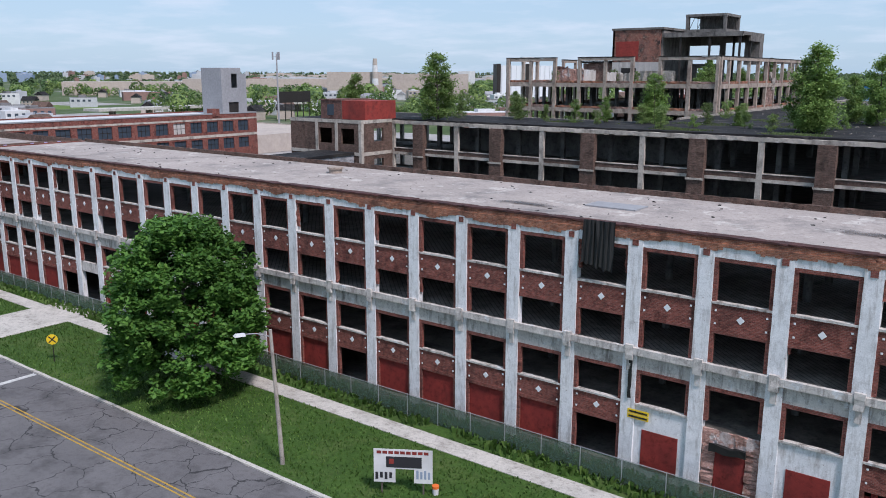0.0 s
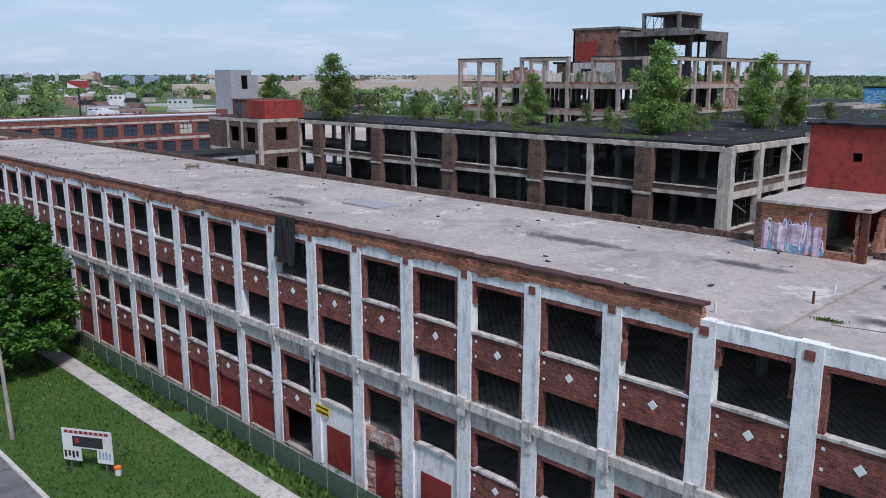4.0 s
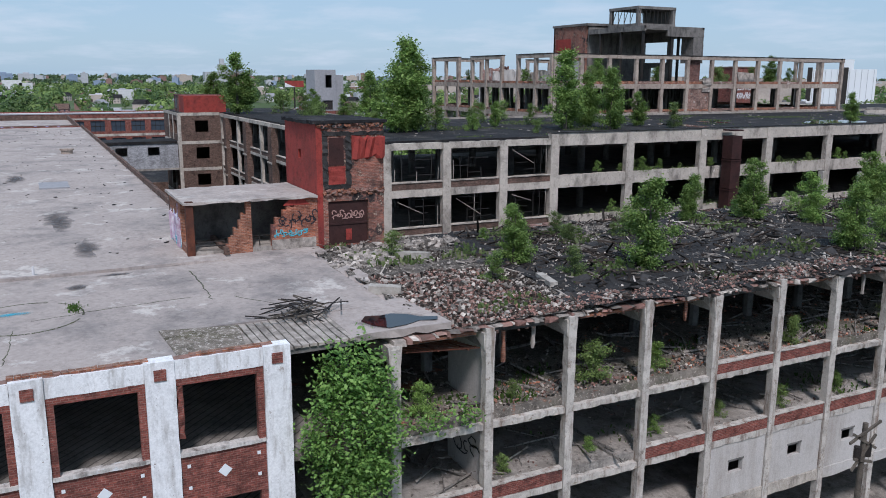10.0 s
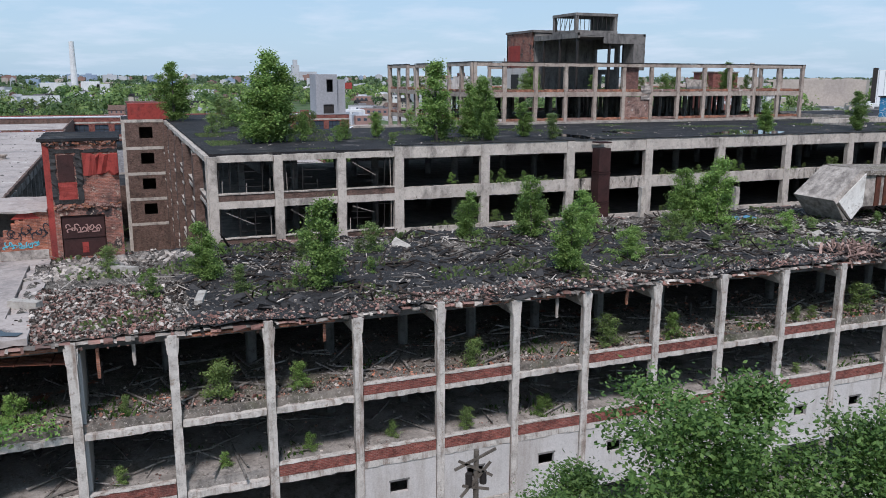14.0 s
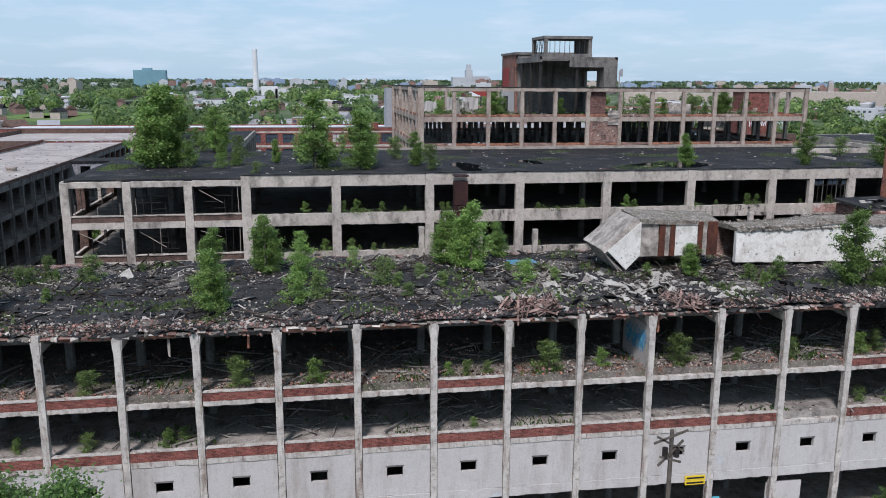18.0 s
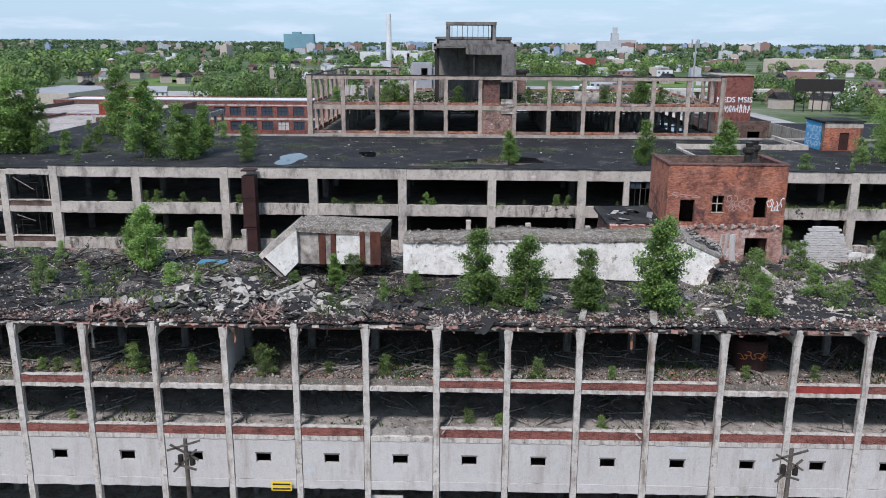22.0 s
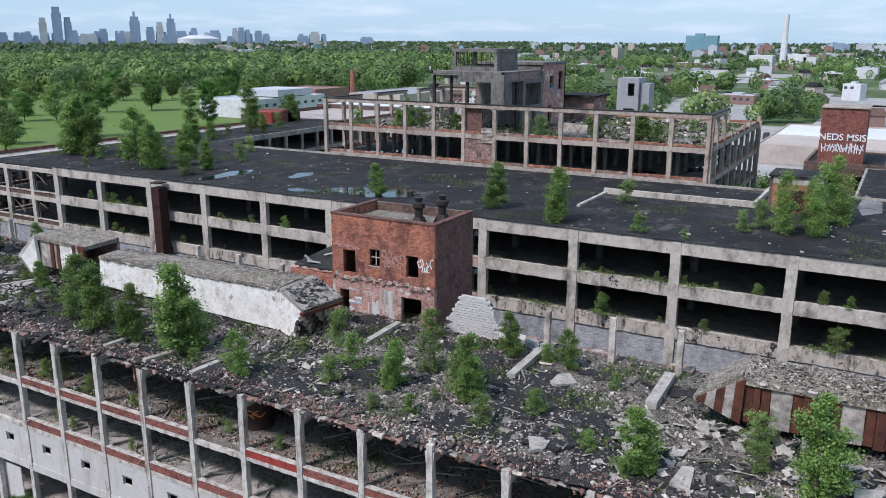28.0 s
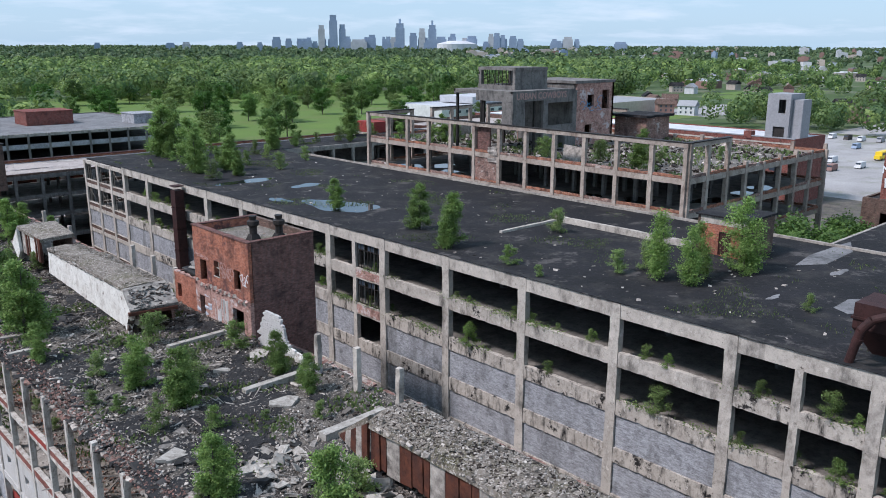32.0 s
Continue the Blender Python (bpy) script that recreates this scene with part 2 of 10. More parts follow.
SILL_M = mat("mould_streaked_concrete", (0.54, 0.485, 0.425), (0.39, 0.345, 0.30), 0.5, 0.92, (0.016, 0.0145, 0.014), 1.0, 1.5, 3.5, patch=((0.03, 0.027, 0.026), 0.565, 0.7), speck=(2.4, 0.62, (0.62, 0.58, 0.54)), mottle=0.5)
CONC_D = mat("brownish_concrete", (0.47, 0.40, 0.34), (0.31, 0.25, 0.215), 0.5, 0.92, (0.10, 0.05, 0.03), 0.6, 0.5, 3.0)
# Concrete at about half tone: interior dimness put into the base colour.
CONC_IN = mat("dimmed_inner_concrete", (0.20, 0.19, 0.18), (0.12, 0.115, 0.11), 0.5, 0.95, (0.04, 0.04, 0.04), 0.6, 0.5)
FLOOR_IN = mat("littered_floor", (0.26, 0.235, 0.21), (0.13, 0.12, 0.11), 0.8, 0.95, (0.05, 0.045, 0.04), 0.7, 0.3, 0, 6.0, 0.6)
FLOOR_B = mat("rubble_strewn_floor", (0.25, 0.22, 0.19), (0.10, 0.09, 0.08), 1.3, 0.97, (0.06, 0.075, 0.03), 0.7, 0.35, 0, 9.0, 1.0, patch=((0.30, 0.135, 0.09), 0.60, 0.55), speck=(6.0, 0.57, (0.40, 0.36, 0.32)), mottle=0.7)
DUSTY = mat("dusty_plank_floor", (0.40, 0.37, 0.34), (0.22, 0.20, 0.18), 0.9, 0.96, (0.07, 0.065, 0.06), 0.8, 0.5, 0, 7.0, 0.8, speck=(5.0, 0.62, (0.46, 0.42, 0.38)), mottle=0.6)
SLAB = mat("pale_fallen_slab", (0.44, 0.41, 0.37), (0.29, 0.265, 0.235), 1.4, 0.93, (0.12, 0.095, 0.08), 0.7, 1.2, island=0.35)
PLANK_IN = mat("plank_floor", (0.36, 0.33, 0.30), (0.19, 0.175, 0.16), 0.7, 0.95, (0.05, 0.05, 0.05), 0.6, 0.3, 0, 6.0, 0.4, planks="DIAGONAL")
WHITE = mat("peeling_white_paint", (0.85, 0.855, 0.87), (0.74, 0.745, 0.76), 0.8, 0.75, (0.30, 0.27, 0.25), 0.62, 2.4, 6.0, patch=((0.42, 0.38, 0.36), 0.645, 3.0), speck=(5.0, 0.66, (0.25, 0.2, 0.18)), mottle=0.22)
BELT = mat("stained_belt", (0.64, 0.61, 0.58), (0.48, 0.445, 0.42), 0.6, 0.85, (0.12, 0.10, 0.09), 0.9, 1.6, 7.0, patch=((0.62, 0.63, 0.64), 0.58, 0.9))
BRICK_R = mat("dark_red_brick", (0.27, 0.082, 0.062), (0.19, 0.058, 0.046), 0.8, 0.85, (0.05, 0.03, 0.028), 0.5, 0.5, 2.0, brick=((0.30, 0.092, 0.07), (0.15, 0.046, 0.04), (0.27, 0.18, 0.155)))
BRICK_O = mat("orange_brick", (0.42, 0.15, 0.07), (0.17, 0.065, 0.048), 0.35, 0.9, (0.06, 0.04, 0.035), 0.5, 0.45, 1.5, brick=((0.47, 0.20, 0.115), (0.24, 0.095, 0.065), (0.38, 0.31, 0.26)), brick_mix=0.6, speck=(2.0, 0.66, (0.10, 0.04, 0.03)))
BRICK_B = mat("brown_brick", (0.19, 0.12, 0.095), (0.13, 0.085, 0.07), 0.5, 0.9, (0.045, 0.035, 0.03), 0.6, 0.5, 2.0, brick=((0.17, 0.10, 0.08), (0.105, 0.07, 0.058), (0.17, 0.14, 0.12)))
BRICK_W = mat("scarred_brick", (0.40, 0.30, 0.26), (0.22, 0.10, 0.08), 0.45, 0.92, (0.05, 0.04, 0.04), 0.8, 0.45, 1.2, brick=((0.36, 0.20, 0.16), (0.17, 0.085, 0.07), (0.36, 0.32, 0.28)), patch=((0.50, 0.44, 0.40), 0.60, 0.7))
RED = mat("red_paint", (0.29, 0.042, 0.034), (0.21, 0.032, 0.028), 0.9, 0.7, (0.07, 0.02, 0.018), 0.5, 0.6, 2.0, grain=20, bump=0.1)
RED_L = mat("bright_red_paint", (0.34, 0.052, 0.042), (0.235, 0.042, 0.034), 0.6, 0.75, (0.09, 0.03, 0.03), 0.5, 0.6, 1.5, patch=((0.2, 0.12, 0.1), 0.66, 1.2))
COPING = mat("brown_flashing", (0.105, 0.040, 0.035), (0.062, 0.030, 0.028), 1.5, 0.7, (0.02, 0.02, 0.02), 0.5, 0.8)
ROOF = mat("pale_roof", (0.44, 0.383, 0.352), (0.34, 0.297, 0.276), 0.14, 0.9, (0.16, 0.15, 0.15), 0.7, 0.22, 0, 4.0, 0.25, patch=((0.53, 0.485, 0.45), 0.57, 0.4), speck=(1.3, 0.70, (0.15, 0.14, 0.14)), mottle=0.3)
TAR = mat("black_tar_roof", (0.021, 0.020, 0.023), (0.011, 0.011, 0.012), 0.2, 0.9, (0.06, 0.056, 0.05), 0.7, 0.35, 0, 3.0, 0.8, speck=(2.6, 0.63, (0.085, 0.078, 0.074)), patch=((0.075, 0.068, 0.066), 0.58, 0.3))
RUBBLE = mat("rubble_ground", (0.16, 0.14, 0.12), (0.035, 0.032, 0.03), 0.8, 0.97, (0.016, 0.0155, 0.016), 1.0, 0.22, 0, 4.0, 1.0, speck=(7.5, 0.56, (0.36, 0.32, 0.28)), patch=((0.085, 0.09, 0.045), 0.62, 0.25))
CHUNK = mat("broken_concrete", (0.46, 0.41, 0.365), (0.17, 0.15, 0.135), 1.6, 0.95, (0.06, 0.05, 0.045), 0.6, 0.9, island=0.75, mottle=0.5)
CHUNK_R = mat("broken_brick", (0.29, 0.15, 0.125), (0.19, 0.135, 0.115), 2.0, 0.95, island=0.45)
TORN = mat("torn_tar_membrane", (0.016, 0.0155, 0.017), (0.035, 0.033, 0.033), 0.7, 0.8, (0.012, 0.012, 0.012), 0.6, 0.5, 0, 5.0, 1.0, speck=(8.0, 0.62, (0.22, 0.18, 0.15)), mottle=0.3)
CHUNK_O = mat("orange_brick_litter", (0.42, 0.16, 0.09), (0.30, 0.19, 0.15), 0.8, 0.95, island=0.5)
CHUNK_D = mat("dark_litter", (0.06, 0.045, 0.036), (0.018, 0.016, 0.015), 1.2, 0.95, island=0.6)
CHUNK_K = mat("torn_tar_sheet", (0.028, 0.027, 0.028), (0.05, 0.047, 0.046), 1.0, 0.85, island=0.4)
WALLW = mat("whitewashed_block", (0.54, 0.515, 0.495), (0.49, 0.465, 0.445), 0.25, 0.85, (0.27, 0.22, 0.18), 0.45, 0.8, 6.0, bump=0.15, patch=((0.52, 0.54, 0.56), 0.62, 0.2), mottle=0.14)
WHITEB = mat("chalky_white_wall", (0.80, 0.78, 0.735), (0.66, 0.63, 0.585), 0.8, 0.85, (0.36, 0.30, 0.25), 0.65, 1.0, 1.3, patch=((0.27, 0.23, 0.20), 0.605, 1.9), speck=(3.4, 0.64, (0.16, 0.13, 0.11)), mottle=0.28)
GREYB = mat("grey_painted_block", (0.42, 0.44, 0.47), (0.33, 0.345, 0.37), 0.4, 0.85, (0.11, 0.11, 0.11), 0.7, 0.35, 4.0, brick=((0.45, 0.47, 0.50), (0.37, 0.39, 0.42), (0.30, 0.31, 0.33)), brick_mix=0.5, mottle=0.3)
MOULD = mat("mouldy_concrete", (0.40, 0.37, 0.335), (0.20, 0.185, 0.17), 0.9, 0.93, (0.014, 0.013, 0.013), 0.95, 0.8, 2.2, patch=((0.03, 0.028, 0.027), 0.57, 1.1), speck=(3.0, 0.6, (0.52, 0.50, 0.47)), mottle=0.6)
MOSS = mat("mossy_gravel_roof", (0.27, 0.235, 0.20), (0.10, 0.085, 0.07), 1.6, 0.97, (0.09, 0.085, 0.035), 0.6, 0.4, 0, 9.0, 1.0, speck=(6.0, 0.55, (0.44, 0.40, 0.36)), mottle=0.75)
RUST = mat("rusty_sheet", (0.16, 0.055, 0.032), (0.075, 0.034, 0.027), 1.2, 0.8, (0.03, 0.02, 0.02), 0.6, 0.8, 3.0, metal=0.2)
RUSTY = mat("pinkish_rusted_sheet", (0.33, 0.22, 0.185), (0.17, 0.11, 0.095), 1.5, 0.85, island=0.5, mottle=0.3)
STEEL = mat("dark_steel", (0.035, 0.033, 0.033), (0.06, 0.05, 0.045), 1.5, 0.6, metal=0.5)
DARKRED = mat("dark_red_pillar", (0.055, 0.022, 0.020), (0.035, 0.017, 0.016), 1.0, 0.7)
ASPHALT = mat("cracked_asphalt", (0.165, 0.158, 0.163), (0.13, 0.125, 0.13), 0.25, 0.9, (0.03, 0.03, 0.03), 0.5, 0.3, 0, 20.0, 0.2, crack=(0.26, 0.005, (0.05, 0.05, 0.053)), mottle=0.25)
WALKWAY = mat("pavement_concrete", (0.56, 0.53, 0.49), (0.45, 0.43, 0.40), 0.4, 0.9, (0.18, 0.16, 0.14), 0.5, 0.5)
GRASS = mat("grass_ground", (0.052, 0.108, 0.019), (0.027, 0.066, 0.011), 0.5, 0.95, (0.11, 0.15, 0.045), 0.7, 0.25, 0, 3.5, 1.0, speck=(5.0, 0.6, (0.095, 0.17, 0.035)))
LAND = mat("far_land", (0.055, 0.095, 0.03), (0.08, 0.115, 0.042), 0.01, 0.95, (0.30, 0.27, 0.23), 0.6, 0.012, 0, 0.5, 0.1, mottle=0.0)
DIRT = mat("alley_dirt", (0.16, 0.14, 0.12), (0.08, 0.075, 0.07), 0.4, 0.95, (0.05, 0.07, 0.02), 0.6, 0.3, 0, 6.0, 0.5)
TILE_W = plain("white_tile", (0.72, 0.74, 0.76), 0.5)
YELLOW = plain("yellow_sign", (0.75, 0.52, 0.02), 0.5)
LINE_Y = mat("worn_yellow_line", (0.55, 0.33, 0.03), (0.35, 0.24, 0.06), 1.0, 0.8)
LINE_W = mat("worn_white_line", (0.6, 0.6, 0.58), (0.4, 0.4, 0.4), 1.0, 0.8)
BLACK = plain("black_paint", (0.012, 0.012, 0.012), 0.6)
DARK = plain("shadowed_interior", (0.02, 0.02, 0.02), 0.95)
WATER = plain("still_water", (0.01, 0.012, 0.015), 0.03)
LEAF_A = leaf_mat("poplar_leaf", (0.09, 0.165, 0.04), (0.155, 0.25, 0.062), (0.24, 0.345, 0.10))
LEAF_B = leaf_mat("maple_leaf", (0.035, 0.10, 0.018), (0.062, 0.15, 0.026), (0.10, 0.21, 0.038))
LEAF_C = leaf_mat("dusty_leaf", (0.095, 0.155, 0.045), (0.15, 0.22, 0.068), (0.225, 0.295, 0.10))
LEAF_W = leaf_mat("wood_leaf", (0.092, 0.15, 0.064), (0.13, 0.195, 0.076), (0.18, 0.25, 0.098), 1.0)
LEAF_D = leaf_mat("street_leaf", (0.06, 0.125, 0.03), (0.10, 0.185, 0.045), (0.16, 0.26, 0.07))
# Paler, bluer green than the nearer woods: distance haze in the leaf colour.
LEAF_F = leaf_mat("hazy_far_leaf", (0.10, 0.16, 0.09), (0.125, 0.185, 0.10), (0.15, 0.215, 0.115), 0.8)
BARK = mat("bark", (0.14, 0.12, 0.10), (0.08, 0.07, 0.06), 2.0, 0.95)
MESHY = plain("green_screen_mesh", (0.07, 0.12, 0.085), 0.9)
MESHY.node_tree.nodes["Principled BSDF"].inputs["Alpha"].default_value = 0.6
TAN = mat("tan_wall", (0.52, 0.44, 0.38), (0.44, 0.38, 0.34), 0.02, 0.9, (0.3, 0.26, 0.24), 0.4, 0.03, grain=0.5, bump=0.0, mottle=0.0)
# Pale wall greyed and blued, so its colour carries distance haze.
FARW = mat("hazy_pale_wall", (0.52, 0.53, 0.55), (0.42, 0.43, 0.46), 0.03, 0.85, (0.3, 0.3, 0.3), 0.4, 0.05, grain=0.5, bump=0.0, mottle=0.0)
ROOF_G = mat("grey_old_roof", (0.24, 0.235, 0.24), (0.15, 0.15, 0.155), 0.2, 0.9, (0.06, 0.06, 0.06), 0.8, 0.3, grain=4.0)
CONC_K = mat("sooty_concrete", (0.24, 0.225, 0.21), (0.13, 0.12, 0.115), 0.5, 0.92, (0.04, 0.04, 0.04), 0.8, 1.0, 5.0)
BRICK_M = mat("burnt_orange_brick", (0.52, 0.17, 0.085), (0.20, 0.08, 0.062), 0.30, 0.9, (0.07, 0.035, 0.03), 0.8, 0.6, 1.3, brick=((0.53, 0.185, 0.10), (0.23, 0.085, 0.065), (0.38, 0.30, 0.26)), brick_mix=0.5, patch=((0.13, 0.06, 0.055), 0.56, 0.35))
BRICK_A = mat("bright_orange_brick", (0.52, 0.20, 0.125), (0.36, 0.13, 0.085), 0.5, 0.9, (0.16, 0.07, 0.05), 0.5, 0.7, 1.5, brick=((0.55, 0.22, 0.14), (0.36, 0.13, 0.09), (0.46, 0.33, 0.27)), brick_mix=0.55, mottle=0.3)
BRICK_N = mat("dark_purple_brick", (0.19, 0.095, 0.08), (0.11, 0.06, 0.055), 0.5, 0.9, (0.05, 0.035, 0.035), 0.6, 0.8, 1.5, brick=((0.24, 0.11, 0.09), (0.12, 0.06, 0.055), (0.24, 0.19, 0.17)), brick_mix=0.6)
BRICK_X = mat("scorched_red_brick", (0.36, 0.12, 0.08), (0.19, 0.12, 0.10), 0.7, 0.92, (0.05, 0.04, 0.04), 0.8, 0.6, 1.2, brick=((0.38, 0.13, 0.085), (0.17, 0.085, 0.07), (0.34, 0.29, 0.26)), brick_mix=0.55, patch=((0.045, 0.036, 0.036), 0.54, 0.55), speck=(2.2, 0.60, (0.40, 0.30, 0.24)))
BRICK_P = mat("pink_plastered_brick", (0.56, 0.36, 0.31), (0.42, 0.22, 0.18), 0.5, 0.92, (0.16, 0.08, 0.06), 0.7, 0.9, 1.5, brick=((0.52, 0.30, 0.25), (0.33, 0.16, 0.13), (0.46, 0.40, 0.36)), brick_mix=0.5, patch=((0.58, 0.50, 0.48), 0.56, 0.6))
PALE = mat("pale_wall", (0.70, 0.70, 0.70), (0.58, 0.58, 0.6), 0.03, 0.85, (0.35, 0.34, 0.34), 0.4, 0.05, grain=0.5, bump=0.0, mottle=0.0)
# Light blue-grey chosen to put the skyline's haze into the base colour.
SLATE = mat("hazy_slate", (0.30, 0.37, 0.48), (0.22, 0.285, 0.39), 0.02, 0.6, grain=0.3, bump=0.0, island=0.35, mottle=0.0)
# Brick red with less saturation, haze of the distance mixed into it.
BRICK_F = mat("haze_dulled_brick", (0.30, 0.185, 0.16), (0.25, 0.155, 0.135), 0.05, 0.9, grain=0.5, bump=0.0, mottle=0.0)
TOWERG = mat("grey_metal_cladding", (0.34, 0.34, 0.355), (0.29, 0.29, 0.305), 0.2, 0.7, grain=2.0, bump=0.05, mottle=0.0)
LAWN = mat("park_lawn", (0.13, 0.20, 0.045), (0.095, 0.16, 0.035), 0.03, 0.95, (0.20, 0.20, 0.09), 0.5, 0.03, 0, 2.0, 0.3, mottle=0.0)
LOT = mat("pale_asphalt_lot", (0.42, 0.40, 0.39), (0.29, 0.275, 0.27), 0.06, 0.9, (0.16, 0.17, 0.11), 0.8, 0.05, grain=2.0, bump=0.05, mottle=0.0)
TEAL = mat("teal_glass", (0.20, 0.36, 0.42), (0.15, 0.28, 0.34), 0.02, 0.5, grain=0.3, bump=0.0, mottle=0.0)
GRAF_B = plain("blue_spray_paint", (0.05, 0.30, 0.55), 0.7)
GRAF_V = plain("navy_spray_paint", (0.05, 0.08, 0.30), 0.7)
WALLB = mat("pale_blue_wall_paint", (0.50, 0.56, 0.66), (0.60, 0.61, 0.64), 0.9, 0.85, (0.34, 0.26, 0.24), 0.7, 1.6, 2.0, mottle=0.3)
GRAF_W = plain("white_spray_paint", (0.72, 0.74, 0.76), 0.7)
GRAF_K = plain("black_spray_paint", (0.02, 0.02, 0.025), 0.7)
GRAF_C = plain("cyan_spray_paint", (0.08, 0.42, 0.52), 0.7)
GRAF_P = plain("violet_spray_paint", (0.38, 0.36, 0.60), 0.7)
MURAL = mat("faded_violet_mural", (0.50, 0.44, 0.58), (0.42, 0.24, 0.30), 1.8, 0.8, (0.70, 0.70, 0.74), 0.8, 1.6)
GRAF_O = plain("orange_spray_paint", (0.52, 0.17, 0.04), 0.7)
GRAF_F = plain("faded_rust_paint", (0.42, 0.25, 0.22), 0.8)
GRAF_R = plain("rust_spray_paint", (0.40, 0.13, 0.08), 0.7)
TARP = plain("blue_tarp", (0.06, 0.20, 0.30), 0.6)
GLASS = plain("dusty_pane", (0.035, 0.05, 0.07), 0.45)
ORANGE = plain("orange_plastic", (0.75, 0.16, 0.03), 0.5)


def soft_stain(name, c):
    """A stain that fades towards its rim in an uneven way."""
    m = bpy.data.materials.new(name)
    m.use_nodes = True
    N, L = m.node_tree.nodes, m.node_tree.links
    b = N["Principled BSDF"]
    b.inputs["Base Color"].default_value, b.inputs["Roughness"].default_value = (*c, 1), 0.9
    tc_ = N.new("ShaderNodeTexCoord")
    sub_ = N.new("ShaderNodeVectorMath")
    sub_.operation = "SUBTRACT"
    L.new(tc_.outputs["Generated"], sub_.inputs[0])
    sub_.inputs[1].default_value = (0.5, 0.5, 0.5)
    flat_ = N.new("ShaderNodeVectorMath")
    flat_.operation = "MULTIPLY"
    L.new(sub_.outputs[0], flat_.inputs[0])
    flat_.inputs[1].default_value = (1, 1, 0)
    ln = N.new("ShaderNodeVectorMath")
    ln.operation = "LENGTH"
    L.new(flat_.outputs[0], ln.inputs[0])
    geo_ = N.new("ShaderNodeNewGeometry")
    nz = N.new("ShaderNodeTexNoise")
    nz.inputs["Scale"].default_value, nz.inputs["Detail"].default_value = 1.1, 6.0
    L.new(geo_.outputs["Position"], nz.inputs["Vector"])
    ma = N.new("ShaderNodeMath")
    ma.operation = "MULTIPLY_ADD"
    L.new(nz.outputs["Fac"], ma.inputs[0])
    ma.inputs[1].default_value = -0.5
    L.new(ln.outputs["Value"], ma.inputs[2])
    mr = N.new("ShaderNodeMapRange")
    mr.inputs[1].default_value, mr.inputs[2].default_value, mr.inputs[3].default_value, mr.inputs[4].default_value = 0.08, -0.2, 0.0, 0.6
    L.new(ma.outputs[0], mr.inputs[0])
    L.new(mr.outputs[0], b.inputs["Alpha"])
    return m


STAIN = soft_stain("dark_roof_stain", (0.11, 0.10, 0.10))
SPRAY = soft_stain("faded_cyan_spray", (0.06, 0.40, 0.52))
BLADE = leaf_mat("grass_blade", (0.038, 0.088, 0.015), (0.062, 0.125, 0.023), (0.11, 0.175, 0.044))
WEED = leaf_mat("dry_weed", (0.065, 0.105, 0.032), (0.10, 0.145, 0.048), (0.17, 0.19, 0.085))

# ---- building blocks ----
RNG = np.random.default_rng(7)


